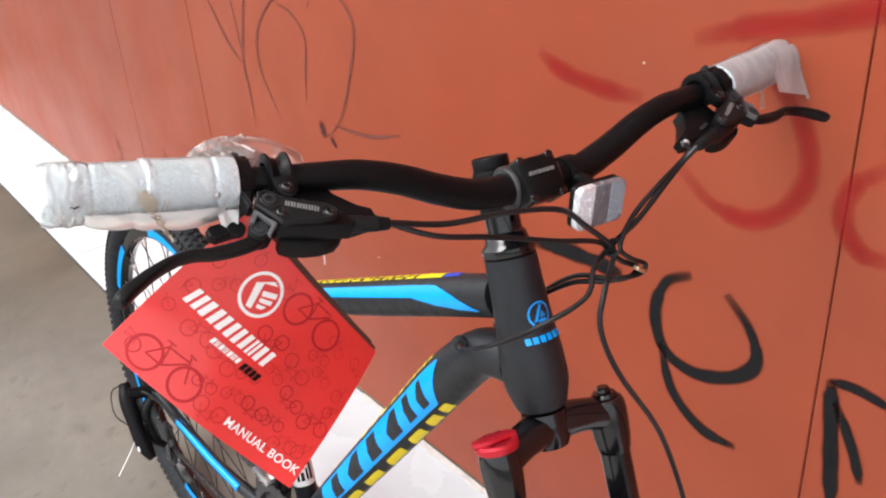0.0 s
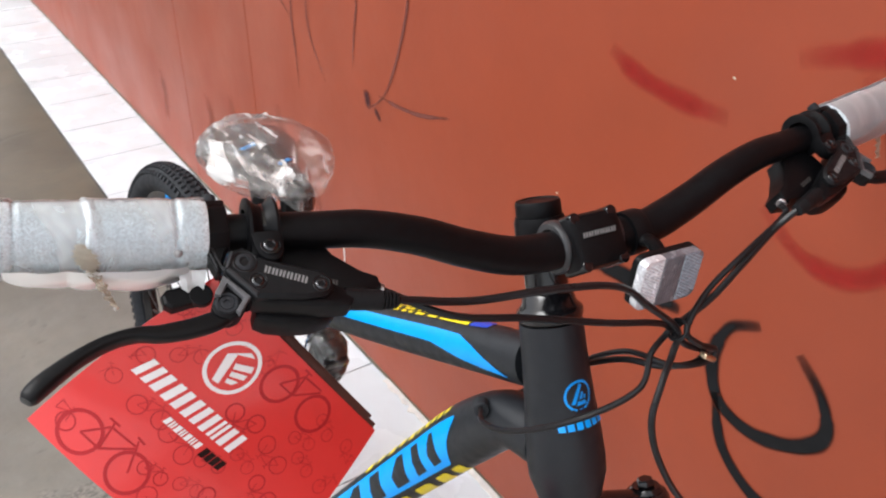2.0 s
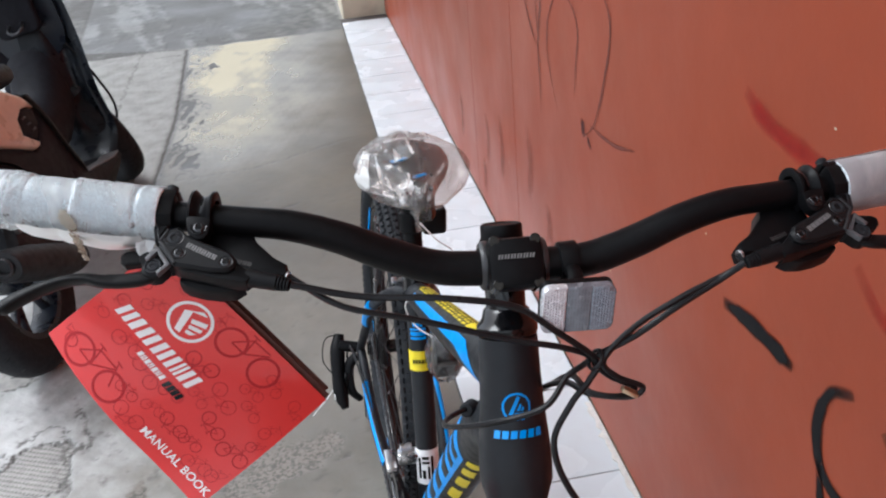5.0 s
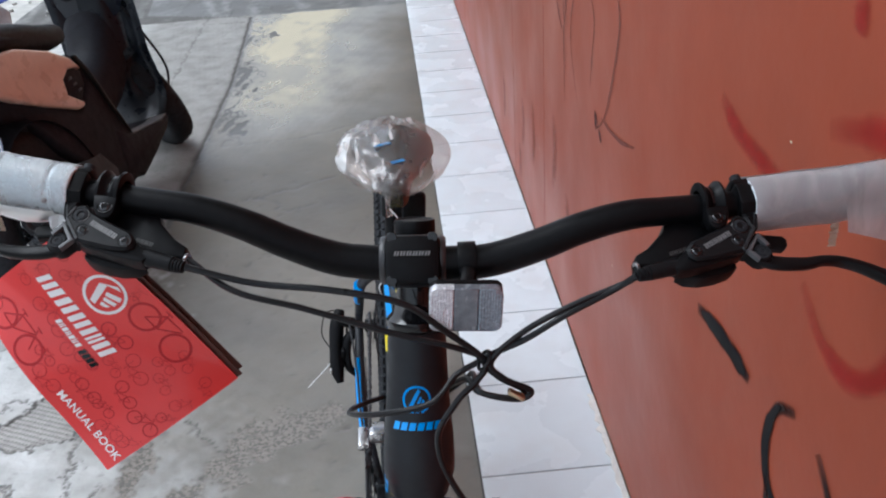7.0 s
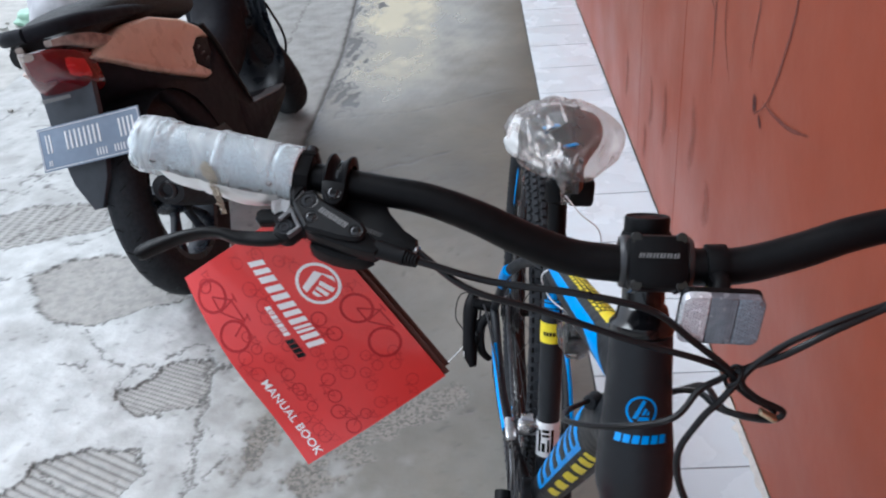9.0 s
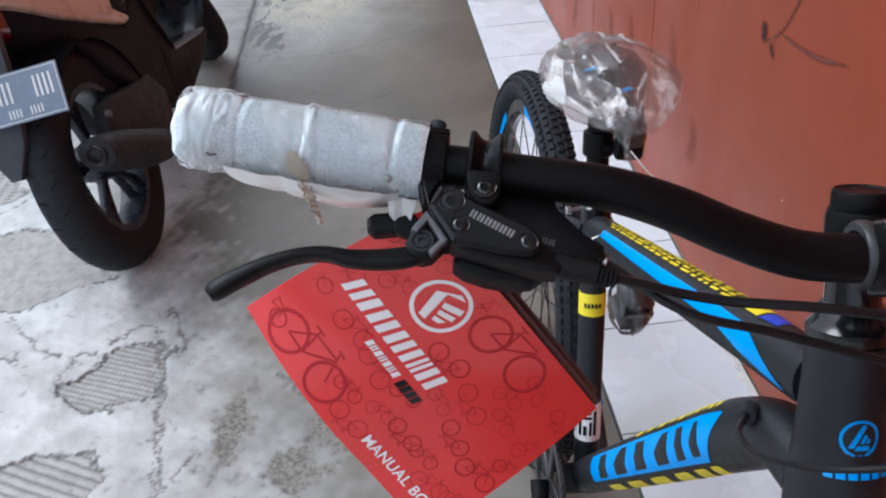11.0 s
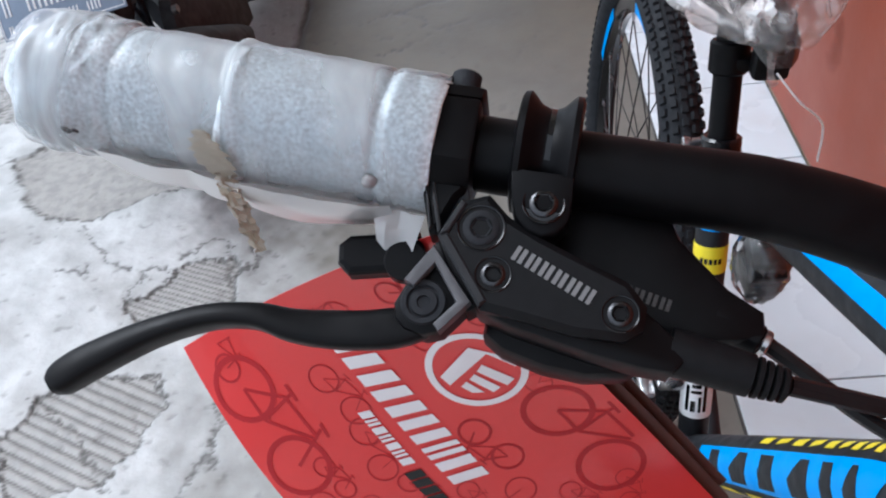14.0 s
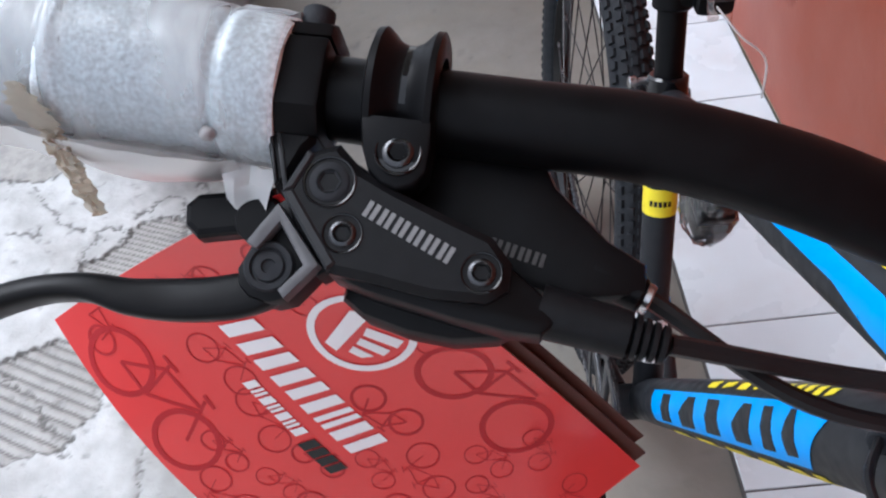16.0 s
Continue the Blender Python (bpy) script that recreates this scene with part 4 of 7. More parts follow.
def manual_book():
    u, n = Vector((0.527, -0.196, -0.827)), Vector((0.0694, -0.960, 0.2715))
    u = (u - n * u.dot(n) / n.length_squared).normalized()
    n.normalize()
    v = n.cross(u)
    m = Matrix((u, v, n)).transposed().to_4x4()
    m.translation = Vector((-0.6907, -0.7595, 0.8711)) - u * 0.100 - v * 0.0100
    bk = thing("manual_book", m, "red glossy bicycle manual booklet hanging below the handlebar", "book")
    W, H = BOOK_W, BOOK_H

    def sheet(z, thick, w, h, mat, name, label="", inset=0.0):
        bm = bm_new()
        N = 20
        top, low = [], []
        for i in range(N + 1):
            a, b = [], []
            for j in range(N + 1):
                x, y = inset + (w - inset) * i / N, inset + (h - inset) * j / N
                a.append(bm.verts.new(book_point(x, y, z + thick)))
                b.append(bm.verts.new(book_point(x, y, z)))
            top.append(a)
            low.append(b)
        for i in range(N):
            for j in range(N):
                bm.faces.new((top[i][j], top[i + 1][j], top[i + 1][j + 1], top[i][j + 1]))
                bm.faces.new((low[i][j], low[i][j + 1], low[i + 1][j + 1], low[i + 1][j]))
        for i in range(N):
            for A, Bq in ((0, 0), (N, N)):
                bm.faces.new((top[i][A], low[i][A], low[i + 1][A], top[i + 1][A]))
                bm.faces.new((top[A][i], top[A][i + 1], low[A][i + 1], low[A][i]))
        return part(name, bm, mat, bk, label)

    sheet(0, 0.0004, W, H, RED_BOOK, "cover", "glossy red front cover with dark red bicycle print")
    sheet(-0.003, 0.0024, W - 0.003, H - 0.001, PAPER, "pages", inset=0.005)
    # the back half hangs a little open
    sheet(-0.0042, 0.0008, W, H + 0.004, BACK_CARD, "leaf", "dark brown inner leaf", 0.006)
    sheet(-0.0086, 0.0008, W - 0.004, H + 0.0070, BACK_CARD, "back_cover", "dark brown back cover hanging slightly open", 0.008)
    return bk


book = manual_book()



# ---- bicycle: decals ----
def tube_samples(pts, n=8):
    """Middle, side, up and radii at every step of a swept tube."""
    q = spline(pts, n)
    out, side = [], None
    for i, p in enumerate(q):
        d = Vector((q[min(i + 1, len(q) - 1)] - q[max(i - 1, 0)])[:3]).normalized()
        if side is None:
            side = frame_of(d)[0]
        side = (side - d * side.dot(d)).normalized()
        out.append((Vector(p[:3]), side.copy(), side.cross(d), p[3], p[4]))
    return out


def tube_point(samples, s, angle, lift, n=8):
    k = min(max(s * n, 0), len(samples) - 1.001)
    i, f = int(k), k - int(k)
    a, b = samples[i], samples[i + 1]
    p, side, up = a[0].lerp(b[0], f), a[1].lerp(b[1], f), a[2].lerp(b[2], f)
    ra, rb = a[3] * (1 - f) + b[3] * f, a[4] * (1 - f) + b[4] * f
    w = radians(angle)
    return p + side * (math.cos(w) * (ra + lift)) + up * (math.sin(w) * (rb + lift))


def decal_strip(bm, pts, rows, lift=0.0005, across=8, steps=5):
    """A thin patch of a tube's skin between rows of (span, angle, angle)."""
    sm = tube_samples(pts)
    full = []
    for (s0, a0, b0), (s1, a1, b1) in zip(rows, rows[1:]):
        full += [(s0 + (s1 - s0) * k / steps, a0 + (a1 - a0) * k / steps, b0 + (b1 - b0) * k / steps) for k in range(steps)]
    full.append(rows[-1])
    grid = [[bm.verts.new(tube_point(sm, s, a + (b - a) * j / across, lift)) for j in range(across + 1)] for s, a, b in full]
    for u, v in zip(grid, grid[1:]):
        for j in range(across):
            bm.faces.new((u[j], u[j + 1], v[j + 1], v[j]))
    return bm


def frame_decals():
    bm = decal_strip(bm_new(), TOP_TUBE, [(3.32, 133, 158), (2.6, 134, 163), (1.32, 136, 170), (1.0, 138, 192), (0.62, 172, 204), (0.2, 207, 210)])
    part("side_stripe", bm, BLUE, fr, "bright blue stripe")
    bm = decal_strip(bm_new(), TOP_TUBE, [(1.32, 64, 112), (0.98, 64, 112)])
    part("top_decal", bm, YELLOW, fr, "yellow block")
    bm = decal_strip(bm_new(), TOP_TUBE, [(0.95, 64, 112), (0.70, 74, 106)])
    part("top_decal", bm, NAVY, fr, "royal blue block")
    bm = bm_new()
    rng = random.Random(5)
    for row in range(4):
        s = 1.36
        while s < 3.3:
            ln = rng.uniform(0.03, 0.12)
            a = 66 + row * 12.5
            decal_strip(bm, TOP_TUBE, [(s, a, a + 8), (s + ln, a + 1, a + 9)], across=2, steps=1)
            s += ln + rng.uniform(0.02, 0.05)
    part("camouflage_decal", bm, YELLOW, fr, "broken yellow pattern on black")
    bm = decal_strip(bm_new(), DOWN_TUBE, [(1.80, 140, 146), (2.05, 140, 180), (2.28, 140, 220), (3.2, 140, 216), (4.4, 142, 212)])
    part("side_panel", bm, BLUE, fr, "bright blue panel")
    bm = bm_new()
    for k in range(6):
        s = 2.28 + 0.335 * k
        for a0, a1, ds in ((150, 206, 0.0),):
            decal_strip(bm, DOWN_TUBE, [(s + 0.10, a0, a0 + 4), (s + 0.10 + 0.02, a0, a1), (s + 0.24, a0, a1), (s + 0.28, a1 - 5, a1)] if k % 2 else
                        [(s + 0.06, a0, a0 + 14), (s + 0.10, a0, a1), (s + 0.16, a0, a1), (s + 0.28, a0 + 30, a1)], lift=0.0009, steps=2)
    part("brand_mark", bm, FRAME_BLACK, fr, "dark slanted blocks on the blue panel")
    bm = bm_new()
    for k in range(6):
        s = 2.18 + 0.36 * k
        decal_strip(bm, DOWN_TUBE, [(s, 232, 238), (s + 0.04, 229, 262), (s + 0.22, 229, 262), (s + 0.27, 254, 263)], steps=2)
    part("brand_mark", bm, YELLOW, fr, "yellow slanted blocks")
    bm = bm_new()
    for k in range(10):
        s = 2.0 + 0.17 * k
        decal_strip(bm, DOWN_TUBE, [(s, 108, 122 + 6 * (k % 2)), (s + 0.10, 112, 128)], across=2, steps=1)
    part("camouflage_decal", bm, YELLOW, fr)


frame_decals()


def head_mark():
    """A ring with slanted bars and a row of blocks, wrapped round the head tube's front."""
    d = AXIS
    front = Vector((-0.10, -0.94, 0.342)).normalized()
    front = (front - d * front.dot(d)).normalized()
    side = d.cross(front) * -1
    if side.x < 0:
        side = -side
    o = on_axis(0.855)

    def put(u, v, lift=0.0007):
        r = 0.0262 + (0.0038 if v < -0.02 else 0) + (-0.035 - v if v < -0.035 else 0) * 0 + max(0, -v) * 0.05 + lift
        return o + d * v + (front * math.cos(u / r) + side * math.sin(u / r)) * r

    bm = bm_new()
    vs = [[bm.verts.new(put(math.cos(q) * rr, 0.0 + math.sin(q) * rr)) for rr in (0.0103, 0.0122)] for q in (2 * math.pi * k / 36 for k in range(36))]
    for k in range(36):
        a, b = vs[k], vs[(k + 1) % 36]
        bm.faces.new((a[0], a[1], b[1], b[0]))

    def quad(pts):
        n = 4
        (x0, y0), (x1, y1), (x2, y2), (x3, y3) = pts
        g = []
        for i in range(n + 1):
            t = i / n
            g.append((bm.verts.new(put(x0 + (x1 - x0) * t, y0 + (y1 - y0) * t)), bm.verts.new(put(x3 + (x2 - x3) * t, y3 + (y2 - y3) * t))))
        for a, b in zip(g, g[1:]):
            bm.faces.new((a[0], b[0], b[1], a[1]))

    quad([(-0.007, -0.006), (0.001, 0.0095), (0.0035, 0.008), (-0.0035, -0.006)])
    quad([(-0.003, -0.0075), (0.0068, -0.0075), (0.0055, -0.0045), (-0.0015, -0.0045)])
    quad([(0.0, -0.003), (0.003, 0.003), (0.0045, 0.0015), (0.0025, -0.003)])
    quad([(0.0035, -0.003), (0.0052, 0.0005), (0.0064, -0.001), (0.0055, -0.003)])
    for k in range(6):
        x = -0.0215 + 0.0072 * k
        quad([(x, -0.0245), (x + 0.0055, -0.0245), (x + 0.0072, -0.0185), (x + 0.0017, -0.0185)])
    part("head_badge", bm, BLUE, fr, "bright blue ring mark")


head_mark()


def seat_tube_decals():
    a, b = Vector((0, 0.163, 0.300)), Vector((0, 0.270, 0.675))

    def at(z):
        return a.lerp(b, (z - a.z) / (b.z - a.z))

    for name, z0, z1, mat in (("band", 0.545, 0.574, YELLOW), ("label", 0.372, 0.425, WHITE)):
        bm = bm_new()
        cyl(bm, at(z0), at(z1), 0.0173, seg=24, cap=0.01)
        part(name, bm, mat, fr, "yellow band" if name == "band" else "white label with black blocks")
    d = (b - a).normalized()
    f = Vector((-0.25, -1, 0)).normalized()
    f = (f - d * f.dot(d)).normalized()
    s = f.cross(d)

    def patch(bm, z, u0, u1, v0, v1, r):
        vs = []
        for i in range(5):
            w = (u0 + (u1 - u0) * i / 4) / 0.0168
            vs.append([bm.verts.new(at(z) + d * v + (f * math.cos(w) + s * math.sin(w)) * r) for v in (v0, v1)])
        for p, q in zip(vs, vs[1:]):
            bm.faces.new((p[0], q[0], q[1], p[1]))

    bm = bm_new()
    for u0, u1, v0, v1 in ((-0.012, 0.012, -0.003, 0.003), (-0.012, 0.012, 0.005, 0.008), (-0.003, 0.003, 0.010, 0.024), (-0.007, -0.004, 0.010, 0.018), (0.004, 0.007, 0.010, 0.018), (-0.012, 0.012, -0.009, -0.005)):
        patch(bm, 0.60, u0, u1, v0, v1, 0.0173)
    part("seat_tube_badge", bm, BLUE, fr, "bright blue blocks")
    bm = bm_new()
    for u0, u1, v0, v1 in ((-0.011, -0.007, -0.018, 0.018), (-0.005, -0.002, -0.018, 0.002), (-0.005, 0.006, 0.006, 0.010), (0.001, 0.006, -0.018, -0.004), (0.008, 0.012, -0.018, 0.016), (-0.004, 0.006, 0.013, 0.018)):
        patch(bm, 0.398, u0, u1, v0, v1, 0.0177)
    part("label_print", bm, GLOSS_BLACK, fr)
    bm = bm_new()
    for k in range(5):
        patch(bm, 0.559, -0.011 + 0.0045 * k, -0.0078 + 0.0045 * k, -0.003, 0.003, 0.0177)
    part("band_print", bm, GLOSS_BLACK, fr)


seat_tube_decals()


# ---- bicycle: brake levers and shifters ----
def brake_set(s):
    """Lever, master cylinder, clamps and shifter pod; s = -1 as modelled, +1 mirrored."""
    e1, n = Vector((0.990, -0.129, -0.059)).normalized(), Vector((-0.016, -0.519, 0.855))
    n = (n - e1 * n.dot(e1)).normalized()
    e2 = n.cross(e1)
    m = Matrix((e1, e2, n)).transposed().to_4x4()
    m.translation = (-0.2275, -0.2565, 1.034)
    if s > 0:
        m = Matrix.Translation((0, 0, -0.0035)) @ Matrix.Diagonal((-1, 1, 1, 1)) @ m
    mm = m @ Matrix.Scale(0.001, 4)

    def P(x, y, z):
        return mm @ Vector((x, y, z))

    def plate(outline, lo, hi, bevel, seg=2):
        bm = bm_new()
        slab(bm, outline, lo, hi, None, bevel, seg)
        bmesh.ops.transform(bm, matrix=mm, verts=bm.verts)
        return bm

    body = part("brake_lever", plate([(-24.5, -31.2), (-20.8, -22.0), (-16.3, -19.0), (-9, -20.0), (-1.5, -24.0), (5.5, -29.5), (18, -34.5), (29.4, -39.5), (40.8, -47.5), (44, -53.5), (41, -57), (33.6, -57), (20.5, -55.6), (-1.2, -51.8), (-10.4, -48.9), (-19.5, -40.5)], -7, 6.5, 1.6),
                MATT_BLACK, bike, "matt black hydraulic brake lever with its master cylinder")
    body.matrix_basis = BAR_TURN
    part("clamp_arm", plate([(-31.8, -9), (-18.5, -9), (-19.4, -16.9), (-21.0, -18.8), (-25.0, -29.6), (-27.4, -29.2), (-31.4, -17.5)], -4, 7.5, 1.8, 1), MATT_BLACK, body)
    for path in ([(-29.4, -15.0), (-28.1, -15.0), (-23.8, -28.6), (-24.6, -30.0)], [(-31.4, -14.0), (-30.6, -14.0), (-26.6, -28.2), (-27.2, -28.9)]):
        part("arm_edge", plate(path, 7.0, 8.0, 0.3), CHAMFER, body, "chamfer strip, lighter grey for its lit edge")
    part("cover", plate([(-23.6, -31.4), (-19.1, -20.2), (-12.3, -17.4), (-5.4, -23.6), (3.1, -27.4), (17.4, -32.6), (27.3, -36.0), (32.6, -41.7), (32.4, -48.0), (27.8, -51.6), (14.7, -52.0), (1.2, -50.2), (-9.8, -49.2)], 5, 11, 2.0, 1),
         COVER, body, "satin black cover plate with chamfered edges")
    part("cover_ridge", plate([(-24.0, -31.4), (-21.3, -30.3), (-8.0, -46.9), (-10.0, -49.0)], 9.0, 11.6, 0.6, 1), CHAMFER, body, "chamfer strip, lighter grey for its lit edge")
    part("cover_ridge", plate([(-24.0, -31.4), (-19.4, -20.2), (-17.6, -21.2), (-21.3, -30.3)], 9.0, 11.6, 0.6, 1), CHAMFER, body, "chamfer strip, lighter grey for its lit edge")
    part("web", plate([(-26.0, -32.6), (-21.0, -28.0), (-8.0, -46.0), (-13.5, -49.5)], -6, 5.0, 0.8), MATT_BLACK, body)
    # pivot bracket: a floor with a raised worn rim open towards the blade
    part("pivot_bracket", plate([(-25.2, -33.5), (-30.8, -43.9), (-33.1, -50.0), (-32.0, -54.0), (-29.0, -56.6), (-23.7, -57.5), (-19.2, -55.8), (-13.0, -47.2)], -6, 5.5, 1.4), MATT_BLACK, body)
    part("bracket_rim", plate([(-31.0, -44.1), (-24.9, -33.5), (-12.4, -47.4), (-19.3, -56.6), (-21.2, -54.6), (-16.2, -48.0), (-23.6, -38.4), (-28.0, -45.5)], 4.5, 9.2, 0.7), EDGE_GREY, body, "worn bracket rim with its highlight in the grey")
    bm = bm_new()
    a, b, d = frame_of(P(-25, -48, 9) - P(-25, -48, 8))
    lathe(bm, [(0.0062, -0.004), (0.0062, 0.0008), (0.0058, 0.0014), (0.0046, 0.0014), (0.0043, 0.0006), (0.0039, 0.0006), (0.0036, 0.0012), (0.0018, 0.0013), (0.0016, 0.0006), (0, 0.0006)], P(-25.0, -48.9, 5.8), a, b, d, 32)
    part("pivot_bolt", bm, RUBBER, body)
    bm = bm_new()
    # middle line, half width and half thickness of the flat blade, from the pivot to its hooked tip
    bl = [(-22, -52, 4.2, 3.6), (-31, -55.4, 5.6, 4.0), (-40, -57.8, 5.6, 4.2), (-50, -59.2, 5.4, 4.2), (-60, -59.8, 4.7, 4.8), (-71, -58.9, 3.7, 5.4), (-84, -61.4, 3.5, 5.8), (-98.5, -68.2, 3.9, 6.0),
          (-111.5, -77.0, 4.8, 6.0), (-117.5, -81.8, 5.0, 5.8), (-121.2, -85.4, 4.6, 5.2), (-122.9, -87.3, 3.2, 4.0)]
    mid = spline(bl, 5)
    rows = []
    for i, (x, y, hw, ht) in enumerate(mid):
        t = mid[min(i + 1, len(mid) - 1)] - mid[max(i - 1, 0)]
        t = t[:2] / np.hypot(t[0], t[1])
        ring_pts = []
        for k in range(20):
            w = 2 * math.pi * k / 20
            c, q = math.cos(w), math.sin(w)
            c, q = math.copysign(abs(c) ** 0.62, c), math.copysign(abs(q) ** 0.62, q)
            ring_pts.append(bm.verts.new(P(x - t[1] * hw * c, y + t[0] * hw * c, ht * q + 0.9 * c)))
        rows.append(ring_pts)
    for p, r in zip(rows, rows[1:]):
        for k in range(20):
            bm.faces.new((p[k], p[(k + 1) % 20], r[(k + 1) % 20], r[k]))
    bm.faces.new(rows[0])
    bm.faces.new(rows[-1][::-1])
    part("lever_blade", bm, LEVER, body, "black anodised lever blade")
    # boxy clamp round the bar, in two halves
    across = Matrix(((0, 0, 1, 0), (1, 0, 0, 0), (0, 1, 0, 0), (0, 0, 0, 1)))
    for outline, name in (([(-15.5, -8), (-15.5, 8), (-10, 14), (4, 15), (8.4, 13), (8.4, -14), (-8, -14.5)], "bar_clamp"), ([(9.2, -13), (9.2, 12.5), (13, 11), (15.5, 6), (15.5, -8), (13, -12)], "clamp_cap")):
        bm = slab(bm_new(), outline, -30.5, -18.5, across, 1.3)
        bmesh.ops.transform(bm, matrix=mm, verts=bm.verts)
        part(name, bm, MATT_BLACK, body)
    bm = bm_new()
    cyl(bm, P(-25.5, 13, 3), P(-25.5, 20.5, 3), 0.0043, seg=20)
    part("clamp_bolt", bm, RUBBER, body)
    # second clamp: two flanges with a groove between
    bm = bm_new()
    q = [P(x, 0, 0) for x in (-8, 9.5)]
    a, b, d = frame_of(q[1] - q[0])
    L = (q[1] - q[0]).length
    lathe(bm, [(0.0112, 0), (0.0160, 0), (0.0174, 0.0006), (0.0176, 0.0022), (0.0166, 0.0034), (0.0142, 0.0056), (0.0133, 0.0078), (0.0131, L / 2), (0.0133, L - 0.0078), (0.0142, L - 0.0056), (0.0166, L - 0.0034),
               (0.0176, L - 0.0022), (0.0174, L - 0.0006), (0.0160, L), (0.0112, L), (0.0112, 0)], q[0], a, b, d, 40)
    sh = part("shifter", bm, MATT_BLACK, bike, "black trigger shifter clamped beside the brake lever")
    sh.matrix_basis = BAR_TURN
    bm = bm_new()
    slab(bm, [(-7.9, -10.2), (9.5, -10.2), (10.0, -17), (9.6, -22.6), (7.0, -26.2), (3.0, -27.6), (-1.2, -26.4), (-4.6, -23.0), (-6.6, -18)], 2, 12, None, 1.2)
    for v in bm.verts:
        if v.co.z > 5:
            v.co.z -= 0.20 * (-18.6 - v.co.y)
    bmesh.ops.transform(bm, matrix=mm, verts=bm.verts)
    part("clamp_tab", bm, MATT_BLACK, sh, "satin black clamp tab")
    # a dark ribbon painted in for the shaded slot between the clamp's halves
    q = P(2.6, 0, 0)
    a2, b2, d2 = P(2.6, 0, 1) - q, P(2.6, 1, 0) - q, P(3.6, 0, 0) - q
    rows = [[q + (a2 * math.cos(w) + b2 * math.sin(w)) * 13.45 + d2 * x for x in (-2.1, 2.1)] for w in (radians(-28 + 9 * k) for k in range(11))]
    bm = bm_new()
    vs = [[bm.verts.new(p) for p in row] for row in rows]
    for p, r in zip(vs, vs[1:]):
        bm.faces.new((p[0], p[1], r[1], r[0]))
    part("clamp_slot", bm, GLOSS_BLACK, sh, "dark ribbon standing for a shaded slot")
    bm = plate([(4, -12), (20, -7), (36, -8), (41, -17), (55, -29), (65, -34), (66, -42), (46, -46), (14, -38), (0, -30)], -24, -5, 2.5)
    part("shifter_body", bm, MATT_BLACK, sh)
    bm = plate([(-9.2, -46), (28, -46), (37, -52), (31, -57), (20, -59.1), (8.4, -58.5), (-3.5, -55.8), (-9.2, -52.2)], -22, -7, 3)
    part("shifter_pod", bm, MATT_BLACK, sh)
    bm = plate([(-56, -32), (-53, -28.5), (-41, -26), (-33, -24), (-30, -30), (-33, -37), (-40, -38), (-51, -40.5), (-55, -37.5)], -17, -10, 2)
    part("trigger", bm, MATT_BLACK, sh, smooth=False)
    bm = plate([(-35 + 6.4 * math.cos(k * math.pi / 9), -34 + 6.4 * math.sin(k * math.pi / 9)) for k in range(18)], -13, -9.2, 0.5)
    part("trigger_hub", bm, MATT_BLACK, sh, smooth=False)
    for name, x, y, z, r, par in (("cap_bolt", -12.9, -27.6, 11.0, 6.6, body), ("cover_screw", -7.7, -39.7, 11.0, 5.0, body), ("cover_screw", 25.9, -44.9, 11.0, 5.0, body), ("clamp_screw", 2.4, -18.6, 12.0, 5.8, sh)):
        bm = bm_new()
        a, b, d = frame_of(P(x, y, z + 3) - P(x, y, z))
        R = r * 0.001
        lathe(bm, [(R, -0.002), (R, 0.0001), (R * 0.95, 0.0004), (R * 0.90, 0.0003), (R * 0.84, -0.0004), (0, -0.0004)], P(x, y, z), a, b, d, 32)
        part(name, bm, GLOSS_BLACK, par)
        bm = bm_new()
        k = 0.74 if name == "cap_bolt" else 0.66
        lathe(bm, [(R * k, -0.0006), (R * k, 0.0002), (R * (k - 0.08), 0.0006), (R * 0.46, 0.0007)], P(x, y, z), a, b, d, 32)
        lathe(bm, [(R * 0.46, 0.0007), (R * 0.38, 0.0003), (R * 0.34, -0.0009), (0, -0.0009)], P(x, y, z), a, b, d, 6)
        part("screw_head", bm, RUBBER if name == "cap_bolt" else SCREW, par)
    w = Matrix.Translation((8.2, -37.6, 11.02)) @ Matrix.Rotation(radians(-23), 4, "Z")
    wordmark("brand_block", mm @ w, 24.5, 4.2, GREY_PRINT, body, 6, slant=0.0, lift=0.15)
    w = Matrix.Translation((33.5, -35.4, -4.9)) @ Matrix.Rotation(radians(-12), 4, "Z")
    wordmark("brand_block", mm @ w, 15, 3.4, FAINT_PRINT, sh, 4, slant=0.0, lift=0.15)
    # hose boot and cable barrel
    bm = bm_new()
    a, b, d = frame_of(P(71.5, -54.5, 0) - P(40, -50, 0))
    ribs = [(0, 0), (0.0066, 0), (0.0066, 0.001), (0.0058, 0.0215)]
    for k in range(4):
        ribs += [(0.0042 - 0.0002 * k, 0.0222 + 0.0022 * k), (0.0056 - 0.0003 * k, 0.0226 + 0.0022 * k), (0.0055 - 0.0003 * k, 0.0238 + 0.0022 * k)]
    lathe(bm, ribs + [(0.003, 0.0312), (0, 0.0312)], P(40, -50, 0), a, b, d, 22)
    part("hose_boot", bm, COVER, body)
    bm = bm_new()
    cyl(bm, P(52, -36, -10), P(65, -41.5, -10), 0.0052, 0.0046, 18)
    part("cable_barrel", bm, MATT_BLACK, sh)
    bm = bm_new()
    cyl(bm, P(65, -41.4, -10), P(67.2, -42.2, -10), 0.0040, seg=16)
    part("barrel_end", bm, STEEL, sh)
    return P(71, -54, 0), P(67, -42, -10)


